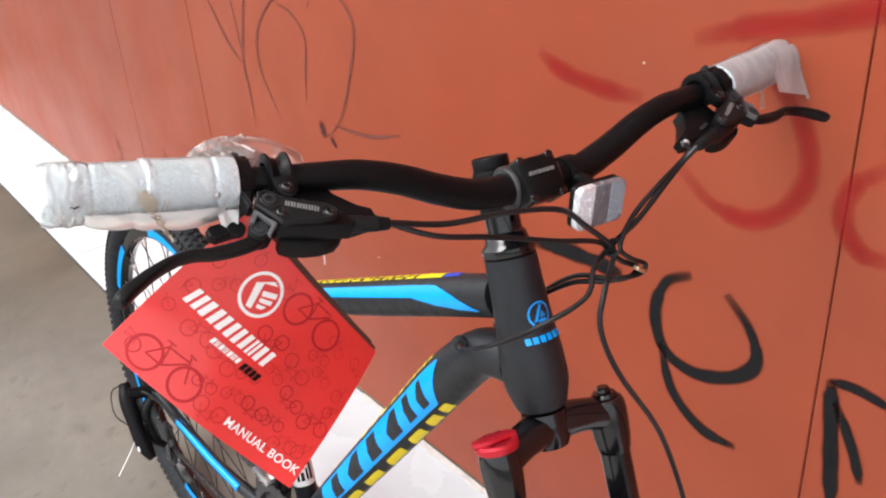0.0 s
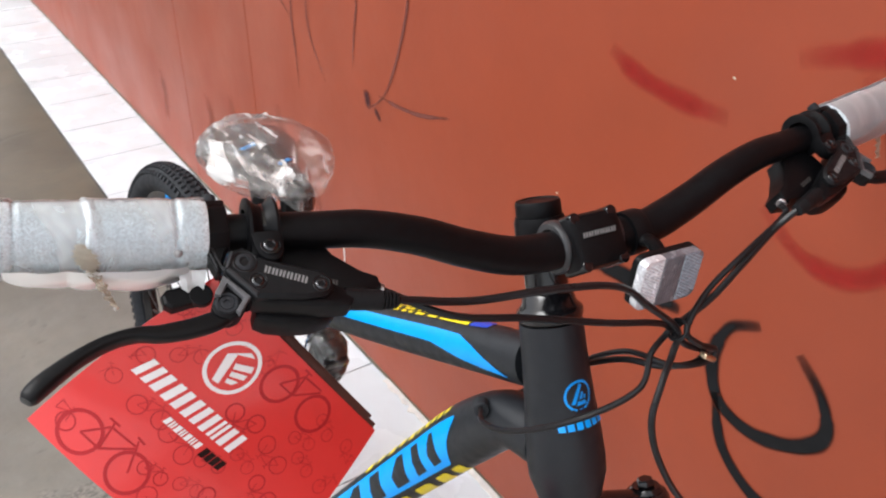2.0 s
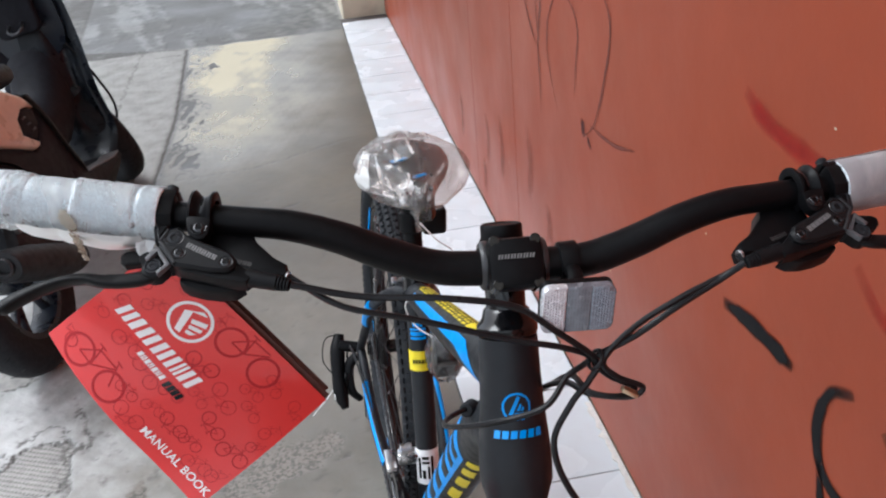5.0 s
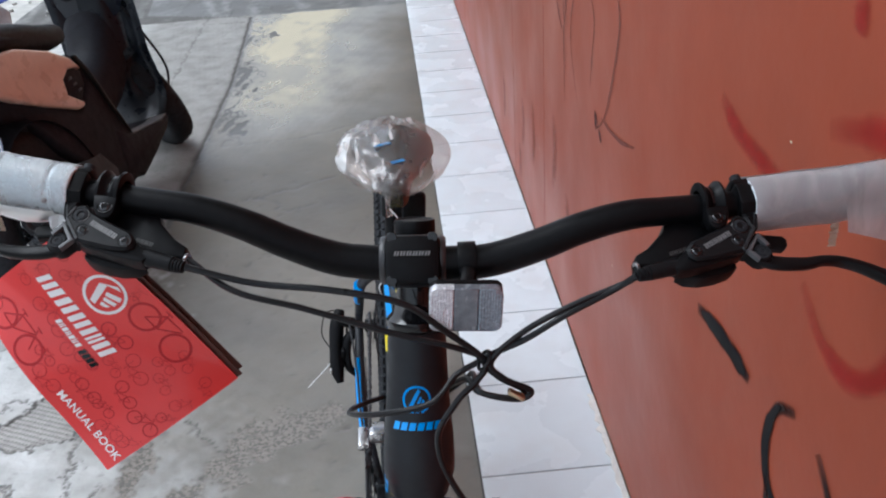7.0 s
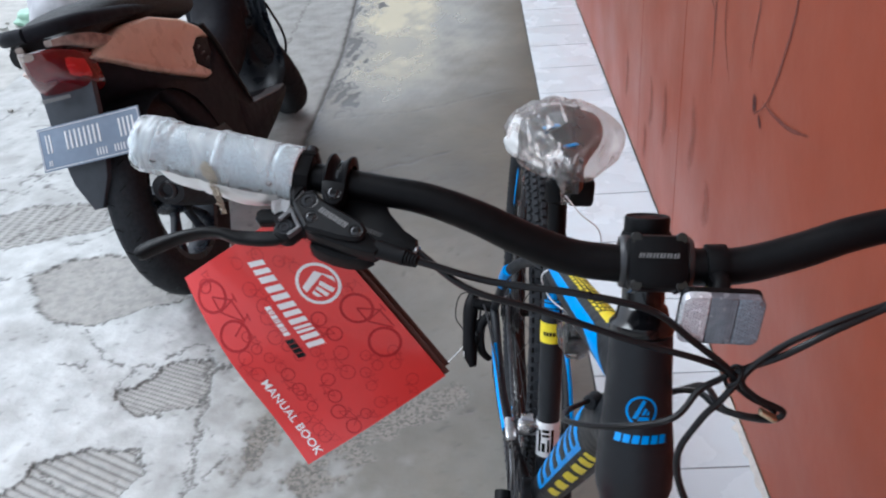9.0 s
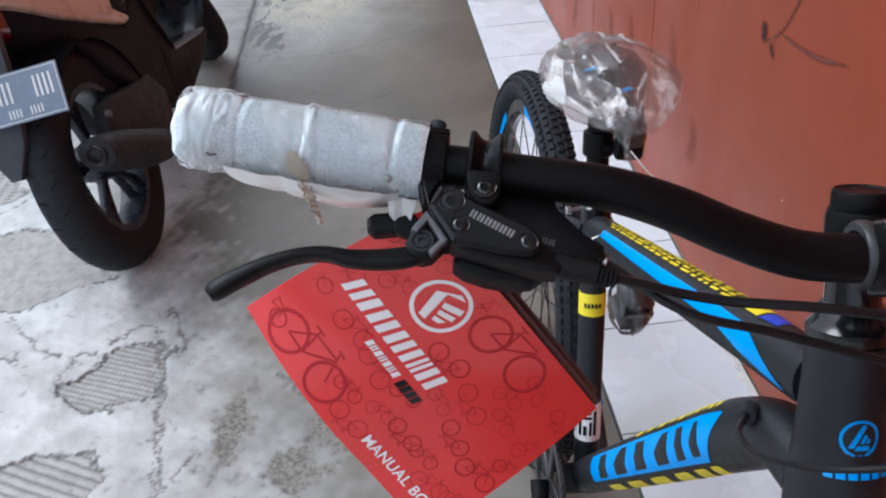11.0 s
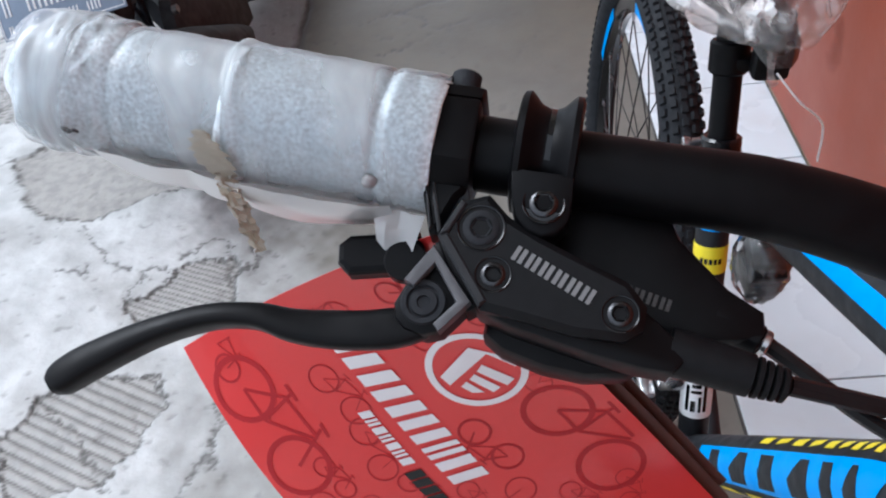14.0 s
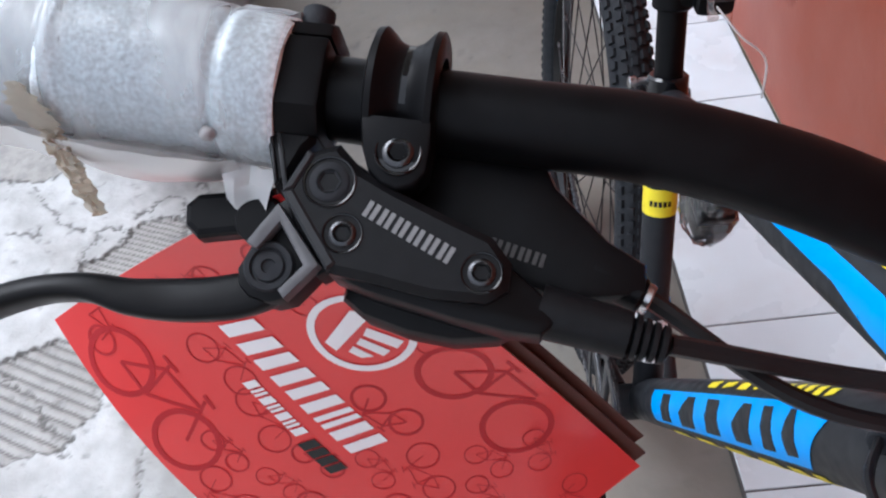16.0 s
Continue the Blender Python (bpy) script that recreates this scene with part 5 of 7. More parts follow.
# lighter strips paint the light caught by the black body's chamfers
CHAMFER = material("lit_chamfer_grey", (0.019, 0.020, 0.022), 0.42, vary=0.15, scale=200, spec=0.28)
COVER = material("satin_black_cover", (0.0060, 0.0062, 0.0070), 0.46, vary=0.2, scale=300, bump=0.00008, bump_scale=1500, spec=0.16)
FAINT_PRINT = material("faint_grey_print", (0.035, 0.033, 0.032), 0.5, vary=0.05)
SCREW = material("dark_screw_steel", (0.07, 0.07, 0.073), 0.25, metal=1.0, vary=0.2, scale=300)
# worn edge whose sky highlight is put into the lighter grey
EDGE_GREY = material("worn_lit_edge", (0.085, 0.085, 0.09), 0.42, vary=0.15, scale=200, spec=0.4)
LEVER = material("anodised_black", (0.004, 0.004, 0.0045), 0.36, vary=0.1, scale=300, spec=0.14)
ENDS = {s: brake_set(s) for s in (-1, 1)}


# ---- bicycle: cables ----
def cable(name, pts, r, parent, m=None, mat=None):
    ob = part(name, tube(bm_new(), [(*p, r) for p in pts], 8, 8), mat or CABLE, parent)
    if m:
        ob.matrix_basis = m
    return ob


UNBAR = BAR_TURN.inverted()
KNOT = (0.055, -0.322, 0.929)
hose_l, gear_l = ENDS[-1]
hose_r, gear_r = ENDS[1]
cable("brake_hose", [hose_l, (-0.115, -0.313, 0.990), (-0.060, -0.320, 0.989), (-0.008, -0.321, 0.979), (0.022, -0.321, 0.957), KNOT, (0.050, -0.327, 0.914), UNBAR @ Vector((0.024, -0.340, 0.900)),
                     UNBAR @ Vector((0.010, -0.350, 0.872)), UNBAR @ Vector((0.028, -0.360, 0.824)), UNBAR @ Vector((0.094, -0.372, 0.724)), UNBAR @ Vector((0.122, -0.40, 0.60)), UNBAR @ Vector((0.095, -0.44, 0.46))], 0.0026, bike, BAR_TURN)
cable("gear_cable", [gear_l, (-0.130, -0.316, 0.985), (-0.079, -0.319, 0.972), (-0.012, -0.323, 0.953), (0.030, -0.323, 0.942), (0.052, -0.317, 0.927), (0.034, -0.322, 0.915), UNBAR @ Vector((0.005, -0.336, 0.898)),
                     UNBAR @ Vector((-0.034, -0.322, 0.878)), UNBAR @ Vector((-0.058, -0.285, 0.850)), UNBAR @ Vector((-0.050, -0.240, 0.822)), UNBAR @ Vector((-0.026, -0.205, 0.803))], 0.0024, bike, BAR_TURN)
cable("brake_hose", [hose_r, (0.150, -0.308, 0.984), (0.114, -0.316, 0.966), (0.085, -0.320, 0.947), (0.056, -0.319, 0.928), (0.066, -0.322, 0.914), UNBAR @ Vector((0.078, -0.330, 0.902)), UNBAR @ Vector((0.068, -0.330, 0.895)),
                     UNBAR @ Vector((0.045, -0.320, 0.894)), UNBAR @ Vector((0.040, -0.285, 0.880)), UNBAR @ Vector((0.038, -0.235, 0.84)), UNBAR @ Vector((0.026, -0.200, 0.803))], 0.0026, bike, BAR_TURN)
cable("gear_cable", [gear_r, (0.165, -0.302, 0.990), (0.120, -0.312, 0.973), (0.085, -0.316, 0.952), (0.060, -0.326, 0.931), (0.070, -0.330, 0.918), UNBAR @ Vector((0.082, -0.336, 0.906)), UNBAR @ Vector((0.072, -0.337, 0.899)),
                     UNBAR @ Vector((0.045, -0.328, 0.900)), UNBAR @ Vector((0.044, -0.285, 0.886)), UNBAR @ Vector((0.044, -0.235, 0.842)), UNBAR @ Vector((0.028, -0.192, 0.79))], 0.0024, bike, BAR_TURN)
bm = bm_new()
torus(bm, KNOT, (0.9, 0.1, -0.6), 0.0075, 0.0016, 20, 8)
ob = part("cable_tie", bm, CABLE, bike)
ob.matrix_basis = BAR_TURN
bm = bm_new()
box(bm, (0, 0, 0), (0.014, 0.006, 0.004), 0.001, Matrix.Translation(UNBAR @ Vector((0.070, -0.340, 0.906))) @ Matrix.Rotation(radians(30), 4, "Y"))
ob = part("cable_tag", bm, BRASS, bike, "tan card tag on the cables")
ob.matrix_basis = BAR_TURN
bm = bm_new()
cyl(bm, (-0.027, -0.208, 0.803), (-0.018, -0.196, 0.797), 0.0065, 0.008, 18)
part("cable_port", bm, RUBBER, bike)


def rounded(w, h, r, cx=0.0, corners=(1, 1, 1, 1)):
    """A rectangle's outline with rounded corners: lower left, lower right, upper right, upper left."""
    out = []
    for k, (sx, sy) in enumerate(((-1, -1), (1, -1), (1, 1), (-1, 1))):
        if not corners[k]:
            out.append((cx + sx * w / 2, sy * h / 2))
            continue
        for q in range(5):
            a = math.pi * (1 + 0.5 * k) + 0.5 * math.pi * q / 4
            out.append((cx + sx * (w / 2 - r) + r * math.cos(a), sy * (h / 2 - r) + r * math.sin(a)))
    return out


def reflector():
    c = Vector((0.040, -0.316, 0.972))
    m = Matrix.Translation(c) @ Matrix.Rotation(radians(1), 4, "Z") @ Matrix.Rotation(radians(4 + 90), 4, "X")
    r = part("front_reflector", slab(bm_new(), rounded(0.0545, 0.0395, 0.0065), -0.0085, -0.0030, m, 0.0012), MATT_BLACK, bike, "clear rectangular front reflector on a black bracket")
    r.matrix_basis = BAR_TURN
    for x, w, mat, nm, cor in ((-0.0182, 0.0180, LIT_PRISM, "prism_field", (1, 0, 0, 1)), (0.0, 0.0180, REFLECTOR_MID, "clear_field", (0, 0, 0, 0)), (0.0182, 0.0180, REFLECTOR, "prism_field", (0, 1, 1, 0))):
        part(nm, slab(bm_new(), rounded(w, 0.0390, 0.0062, x, cor), -0.0030, 0.0036, m, 0.0007), mat, r)
        bm = bm_new()
        if mat is not REFLECTOR_MID:
            for i in range(8):
                for j in range(15):
                    u, v = x - w / 2 + 0.0016 + 0.0021 * i, -0.0170 + 0.0024 * j + 0.0012 * (i % 2)
                    if abs(u) > 0.0225 and abs(v) > 0.0145:
                        continue
                    a, b, d = frame_of(m.to_3x3() @ Vector((0, 0, 1)))
                    lathe(bm, [(0.0014, 0), (0, 0.0011)], m @ Vector((u, v, 0.0035)), a, b, d, 6)
            tagged(part("prism_grid", bm, mat, r), kind="stuff")
        else:
            for i in range(7):
                slab(bm, [(x - 0.0078 + 0.0024 * i, -0.0185), (x - 0.0066 + 0.0024 * i, -0.0185), (x - 0.0066 + 0.0024 * i, 0.0185), (x - 0.0078 + 0.0024 * i, 0.0185)], 0.0035, 0.0041, m)
            tagged(part("rib", bm, REFLECTOR_MID, r), kind="stuff")
    bm = bm_new()
    tube(bm, [(0.040, -0.306, 0.985, 0.006, 0.004), (0.042, -0.296, 0.988, 0.006, 0.004), (0.042, -0.285, 0.987, 0.007, 0.005)], 10)
    part("bracket", bm, MATT_BLACK, r)
    bm = bm_new()
    p, d = bar_point(0.042)
    a, b, dd = frame_of(d)
    lathe(bm, [(0.0135, -0.007), (0.0162, -0.007), (0.0165, -0.006), (0.0165, 0.006), (0.0162, 0.007), (0.0135, 0.007), (0.0135, -0.007)], p, a, b, dd, 28)
    part("bar_band", bm, MATT_BLACK, r)


# paler copy of the reflector lens, with its bright reflection in the colour
LIT_PRISM = material("lit_prism_lens", (0.60, 0.61, 0.64), 0.22, metal=0.35, vary=0.2, scale=400)
REFLECTOR_MID = material("clear_ribbed_lens", (0.16, 0.175, 0.20), 0.2, metal=0.35, vary=0.2, scale=150, coat=0.3)
reflector()


# ---- bicycle: wrapping of the grips ----
def grip_film(s):
    """Loose film round the foam: a sagging skirt, a hanging tab and a crumpled tape end, or a flared paper sleeve."""
    g = grips[s]
    p0, d = bar_point(s * GRIP_IN)
    p1, _ = bar_point(s * GRIP_OUT)
    down = Vector((0, -0.35, -0.94))
    down = (down - d * down.dot(d)).normalized()
    fwd = d.cross(down) * -s

    def at(t, w, r):
        return p0.lerp(p1, t) + (down * math.cos(w) + fwd * math.sin(w)) * r

    def sheet(rows):
        bm = bm_new()
        vs = [[bm.verts.new(p) for p in row] for row in rows]
        for u, v in zip(vs, vs[1:]):
            for k in range(len(u) - 1):
                bm.faces.new((u[k], u[k + 1], v[k + 1], v[k]))
        return bm

    rows = []
    nu, nv = 44, 30
    for i in range(nu + 1):
        t = i / nu
        row = []
        if s < 0:
            q = 0.08 + 0.70 * t
            sag = 0.0095 * max(math.sin(math.pi * min(max((q - 0.07) / 0.47, 0), 1)), 0) ** 0.7 + 0.0055 * max(math.sin(math.pi * min(max((q - 0.44) / 0.34, 0), 1)), 0) ** 0.7
            for k in range(nv):
                w = radians(-70 + 118 * k / (nv - 1))
                c = math.cos(w - radians(6))
                row.append(at(q, w, 0.0214 + max(c, 0) ** 3 * sag * 0.85 + 0.0007 * noise.noise(Vector((q * 12, c * 4, math.sin(w) * 4)))))
        else:
            for k in range(nv):
                w = radians(-172 + 344 * k / (nv - 1))
                c = math.cos(w)
                q = -0.004 + (0.965 - 0.05 * max(-c, 0) ** 2) * t
                r = 0.0212 + 0.0030 * min(max((q - 0.60) / 0.3, 0), 1) * max(-c, 0) ** 2 + 0.0005 * math.sin(2 * w + 3 * t) + 0.0006 * noise.noise(Vector((t * 5, c * 2.5, math.sin(w) * 2.5 + 4)))
                row.append(at(q, w, r) + d * (0.010 * max(t - 0.9, 0) * 10 * noise.noise(Vector((k * 0.35, 2, 5)))))
        rows.append(row)
    part("film" if s < 0 else "paper_sleeve", sheet(rows), GRIP_FILM if s < 0 else SLEEVE, g, "loose milky film" if s < 0 else "loose white paper sleeve")
    if s > 0:
        bm = bm_new()
        a, b, dd = frame_of(d)
        lathe(bm, [(0.0200, 0.0), (0.0208, 0.002), (0.0208, 0.008), (0.0195, 0.010), (0.012, 0.0108), (0.0, 0.011)], p0.lerp(p1, 0.955), a, b, dd, 28)
        part("end_plug", bm, RUBBER, g, "black rubber grip end")
        # the sheet laps over itself, and its outer end stands away as a flat torn flap
        rows = []
        for i in range(31):
            q = 0.02 + 0.56 * i / 30
            w0 = radians(62 + 40 * q / 0.6)
            rows.append([at(q, w0 + (radians(-10) - w0) * k / 15, 0.0222 + 0.0010 * (k < 2) + 0.0005 * noise.noise(Vector((q * 9, k * 0.4, 2)))) for k in range(16)])
        part("paper_lap", sheet(rows), SLEEVE, g, "overlapping edge of the paper sleeve")
        rows = []
        for i in range(33):
            u = i / 32
            row = []
            for k in range(24):
                v = k / 23
                q = 0.55 + 0.49 * u + 0.035 * u * noise.noise(Vector((v * 5, 3, 1))) - 0.10 * u * max(v - 0.80, 0) / 0.2 * (u > 0.9)
                w0, w1 = radians(128), radians(74)
                arc = 0.0232 * (w0 - w1)
                run = (arc + 0.020 + 0.020 * u) * v
                if run < arc:
                    p = at(q, w0 - run / 0.0232, 0.0232 + 0.0012 * u)
                else:
                    tangent = down * math.sin(w1) - fwd * math.cos(w1) + fwd * 0.34
                    p = at(q, w1, 0.0232 + 0.0012 * u) + tangent.normalized() * (run - arc)
                row.append(p + fwd * (0.0022 * u * v * noise.noise(Vector((u * 2.4, v * 2.4, 7)))))
            rows.append(row)
        part("paper_flap", sheet(rows), SLEEVE, g, "flat torn flap of white paper")
        rows = []
        for k in range(9):
            t = k / 8
            c = at(1.0, radians(150), 0.0225) + d * (0.020 * t) - down * (0.002 + 0.004 * t)
            w = 0.0050 * (1 - 0.35 * t) * (1 + 0.4 * noise.noise(Vector((k * 0.9, 5, 2))))
            rows.append([c + fwd * (w * (j - 2) / 2) - down * (0.0022 * noise.noise(Vector((k * 0.6, j * 0.9, 3)))) for j in range(5)])
        part("paper_scrap", sheet(rows), SLEEVE, g, "torn scrap of white paper")
        rows = []
        for k in range(16):
            t = k / 15
            c = at(0.57, radians(8), 0.0206) + down * (0.020 * t) - d * (0.004 * t)
            w = 0.0034 * (1 + 0.4 * noise.noise(Vector((k * 0.7, 1, 2))))
            rows.append([c + d * (w * (j - 2) / 2) + fwd * (0.0020 * noise.noise(Vector((k * 0.5, j * 0.8, 6)))) for j in range(5)])
        part("tape_end", sheet(rows), TAPE, g, "crumpled yellowish tape end")
        return
    # a thin whitened film drawn over the whole wrap
    rows = []
    for i in range(141):
        t = 0.004 + 0.975 * i / 140
        row = []
        for k in range(49):
            w = 2 * math.pi * k / 48
            c = Vector((t * 9, math.cos(w) * 1.6, math.sin(w) * 1.6))
            r = float(np.interp(t + 0.02 * math.sin(w + 0.6) * (0.3 < t < 0.62), (0, 0.11, 0.122, 0.128, 0.14, 0.44, 0.458, 0.470, 0.478, 0.72, 0.735, 0.75, 0.86, 0.95, 1.0), (0.0203, 0.0203, 0.0194, 0.0194, 0.0202, 0.0205, 0.0212, 0.0211, 0.0197, 0.0198, 0.0193, 0.0204, 0.0212, 0.0204, 0.0188)))
            r += 0.0008 * abs(noise.noise(c * 1.3)) + 0.00016 * noise.noise(c * 4.0) + 0.0020 * abs(noise.noise(Vector((t * 24, c.y * 1.1, c.z * 1.1)))) * min(max((t - 0.7) / 0.1, 0), 1)
            row.append(at(t, w, r))
        rows.append(row)
    part("wrap_film", sheet(rows), WRAP, g, "thin whitened film round the foam")
    # a tab of film hanging from the inner band
    rows = []
    for k in range(14):
        t = k / 13
        c = at(0.065, radians(30), 0.0208) + down * (0.019 * t) + fwd * (0.002 * math.sin(3 * t))
        w = 0.0075 * (1 - 0.45 * t)
        rows.append([c + d * (w * (j - 2) / 2) + fwd * (0.0012 * math.sin(j * 2.1 + 4 * t)) for j in range(5)])
    part("film_tab", sheet(rows), GRIP_FILM, g, "hanging tab of milky film")
    # the knot on the seam
    bm = bm_new()
    bmesh.ops.create_icosphere(bm, subdivisions=3, radius=0.0021, matrix=Matrix.Translation(at(0.125, radians(68), 0.0204)))
    for v in bm.verts:
        v.co += Vector((1, 0.4, 0.7)) * 0.0006 * noise.noise(v.co * 700)
    part("knot", bm, SLEEVE, g)
    # tape: stuck flat, then twisted and hanging free
    rows = []
    for k in range(46):
        t = k / 45
        if t < 0.4:
            c = at(0.500 - 0.10 * t, radians(88 - 95 * t), 0.0224)
        else:
            c = at(0.460, radians(50), 0.0224) + (Vector((0, -0.34, -1)) * 0.021 - d * 0.009) * ((t - 0.4) / 0.6)
        w = (0.0012 + 0.0040 * math.sin(math.pi * min(t / 0.42, 1)) ** 0.8 + 0.0022 * max(t - 0.2, 0) / 0.25 + 0.0006 * math.sin(k * 1.9)) if t < 0.45 else 0.0040 - 0.0016 * t + 0.0004 * math.sin(k * 0.9)
        w *= 1 + 0.45 * noise.noise(Vector((k * 0.83, 4, 9)))
        turn = 0 if t < 0.4 else 2.2 * (t - 0.4)
        ax = d * math.cos(turn) + fwd * math.sin(turn)
        row = []
        for j in range(7):
            e = (j - 3) / 3
            f = 0.0006 if t < 0.4 else 0.0030
            row.append(c + ax * (w * e) + (fwd * math.cos(turn) - d * math.sin(turn)) * (f * noise.noise(Vector((k * 0.55, e * 2.2, 3)))))
        rows.append(row)
    part("tape_end", sheet(rows), TAPE, g, "crumpled brownish tape end")
    # a small tear near the end
    bm = bm_new()
    c = [at(0.80 + 0.012 * k, radians(64 + 1.8 * math.sin(2.4 * k)), 0.0211) for k in range(6)]
    tube(bm, [(*p, 0.0003 + 0.0006 * (k in (1, 2, 3)), 0.0004) for k, p in enumerate(c)], 6, 3)
    part("tear", bm, RUBBER, g, "small dark tear in the foam")


GRIP_FILM = clear_film("grip_film", haze=0.84, rough=0.5)
WRAP = clear_film("whitened_wrap_film", haze=0.10, rough=0.35, gloss=0.02, crease=0.38)
SLEEVE = clear_film("white_tissue_sleeve", haze=0.6, rough=0.45, crease=0.85)
SLEEVE.node_tree.nodes["Diffuse BSDF"].inputs[0].default_value = (0.46, 0.445, 0.445, 1)
SLEEVE.node_tree.nodes["Translucent BSDF"].inputs[0].default_value = (0.66, 0.62, 0.61, 1)
TAPE = clear_film("yellowed_tape", tint=(0.95, 0.88, 0.7), haze=0.8, rough=0.35, gloss=0.06)
TAPE.node_tree.nodes["Diffuse BSDF"].inputs[0].default_value = (0.42, 0.37, 0.29, 1)
TAPE.node_tree.nodes["Translucent BSDF"].inputs[0].default_value = (0.45, 0.38, 0.28, 1)
for s in (-1, 1):
    grip_film(s)


# ---- saddle cover, seatpost fittings, hanging bag ----
# white streaks put in for the sky glints on the bag's creases
CRUMPLE = clear_film("milky_glinting_film", haze=0.11, rough=0.16, gloss=0.03, crease=0.95, shine=0.5, streak=(0.49, 0.57))


def saddle_cover():
    m = BIKE @ Matrix.Translation((0.0, 0.270, 0.846))
    bag = thing("plastic_saddle_cover", m, "crinkled clear plastic bag pulled over the bicycle saddle", "plastic bag")
    bm = bm_new()
    bmesh.ops.create_icosphere(bm, subdivisions=5, radius=1.0)
    for v in bm.verts:
        c = v.co.copy()
        k = c.y
        w = 0.079 * (1 - 0.45 * max(-k, 0) ** 1.6)
        x, y, z = c.x * w, k * 0.114, c.z * 0.035
        left = 0.12 + 0.88 * min(max(0.35 - 1.4 * c.x, 0), 1)
        cr = noise.noise(c * 2.0) * 0.004 + (0.003 - abs(noise.noise(c * 2.6 + Vector((3, 1, 0)))) * 0.012 - abs(noise.noise(c * 5.0)) * 0.003) * left + 0.0012 * noise.noise(c * 5.0 + Vector((0, 4, 0)))
        # long creases drawn together under the nose
        cr += 0.0025 * math.sin(7 * math.atan2(c.x, c.z) + 3 * k) * max(-k, 0)
        n = Vector((x / w, k, z / 0.035)).normalized()
        v.co = Vector((x, y, z)) + n * cr
    part("film", bm, FILM, bag)
    # the crumpled, milky half of the bag lies in loose folds over it
    bm = bm_new()
    bmesh.ops.create_icosphere(bm, subdivisions=5, radius=1.0)
    for v in bm.verts:
        c = v.co.copy()
        k = c.y
        w = 0.080 * (1 - 0.45 * max(-k, 0) ** 1.6)
        n = Vector((c.x, k, c.z)).normalized()
        f = c + 0.5 * Vector((noise.noise(c * 2.2), noise.noise(c * 2.2 + Vector((7, 0, 0))), noise.noise(c * 2.2 + Vector((0, 7, 0)))))
        cr = 0.004 - abs(noise.noise(f * 1.5)) * 0.018 - abs(noise.noise(f * 2.9 + Vector((2, 2, 2)))) * 0.005
        v.co = Vector((c.x * w, k * 0.115, c.z * 0.036)) + n * cr
        v.tag = c.x + 0.35 * noise.noise(c * 3.0) > 0.08 + 0.42 * k or c.z < -0.35
    bmesh.ops.delete(bm, geom=[v for v in bm.verts if v.tag], context="VERTS")
    part("crumpled_fold", bm, CRUMPLE, bag, "milky crumpled folds, sky glints put in as white streaks")
    bm = bm_new()
    tube(bm, [(-0.012, -0.106, -0.012, 0.004), (-0.013, -0.113, -0.026, 0.0025), (-0.010, -0.115, -0.036, 0.0045)], 8)
    part("tied_neck", bm, FILM, bag)
    return bag


saddle_cover()
cable("zip_tie", [(-0.01, 0.152, 0.822), (0.010, 0.145, 0.80), (0.035, 0.15, 0.775), (0.042, 0.155, 0.735)], 0.0009, bike, None, WHITE)
cable("zip_tie", [(-0.012, 0.190, 0.695), (-0.024, 0.200, 0.680), (-0.022, 0.215, 0.655), (-0.010, 0.205, 0.635), (0.010, 0.19, 0.625)], 0.0011, bike, None, WHITE)


def seat_fittings():
    bm = bm_new()
    box(bm, (0.027, 0.262, 0.772), (0.034, 0.020, 0.040), 0.006)
    part("rear_reflector", bm, MATT_BLACK, bike, "black reflector housing")
    bm = bm_new()
    cyl(bm, (0, 0.290, 0.742), (0, 0.298, 0.772), 0.0185, seg=24)
    box(bm, (0.012, 0.282, 0.757), (0.022, 0.016, 0.014), 0.003)
    part("reflector_clamp", bm, MATT_BLACK, bike)
    bm = bm_new()
    box(bm, (0, 0.305, 0.826), (0.034, 0.046, 0.020), 0.005)
    for s in (-1, 1):
        tube(bm, [(0.012 * s, 0.20, 0.845, 0.0035), (0.020 * s, 0.25, 0.832, 0.0035), (0.021 * s, 0.33, 0.832, 0.0035), (0.03 * s, 0.375, 0.848, 0.0035)], 8)
    part("saddle_rails", bm, DARK_STEEL, bike)
    bm = bm_new()
    cyl(bm, (-0.030, 0.284, 0.668), (0.020, 0.290, 0.668), 0.0036, seg=12)
    cyl(bm, (-0.034, 0.284, 0.668), (-0.027, 0.284, 0.668), 0.006, seg=16)
    part("seat_bolt", bm, STEEL, bike)


seat_fittings()


THIN_FILM = clear_film("thin_clear_film", haze=0.06, rough=0.1, gloss=0.05)


def pedal_bag():
    """A small clear bag with black pedals, tied below the top tube."""
    m = BIKE @ Matrix.Translation((0.022, 0.165, 0.612))
    bag = thing("pedal_bag", m, "small clear plastic bag of black pedals tied to the frame", "plastic bag")
    bm = bm_new()
    bmesh.ops.create_icosphere(bm, subdivisions=4, radius=1.0)
    for v in bm.verts:
        c = v.co.copy()
        cr = 1 + 0.14 * noise.noise(c * 3.5) + 0.10 * abs(noise.noise(c * 8))
        v.co = Vector((c.x * 0.026, c.y * 0.030, c.z * 0.042)) * cr
    part("film", bm, THIN_FILM, bag)
    bm = bm_new()
    for z in (-0.014, 0.013):
        box(bm, (0, 0, z), (0.030, 0.042, 0.022), 0.002, Matrix.Rotation(0.3 + z * 20, 4, "X"))
        for k in (-1, 1):
            box(bm, (0.002, 0.012 * k, z + 0.003), (0.024, 0.007, 0.020), 0.001, Matrix.Rotation(0.3 + z * 20, 4, "X"))
    part("pedal", bm, MATT_BLACK, bag, "black plastic pedals")


pedal_bag()


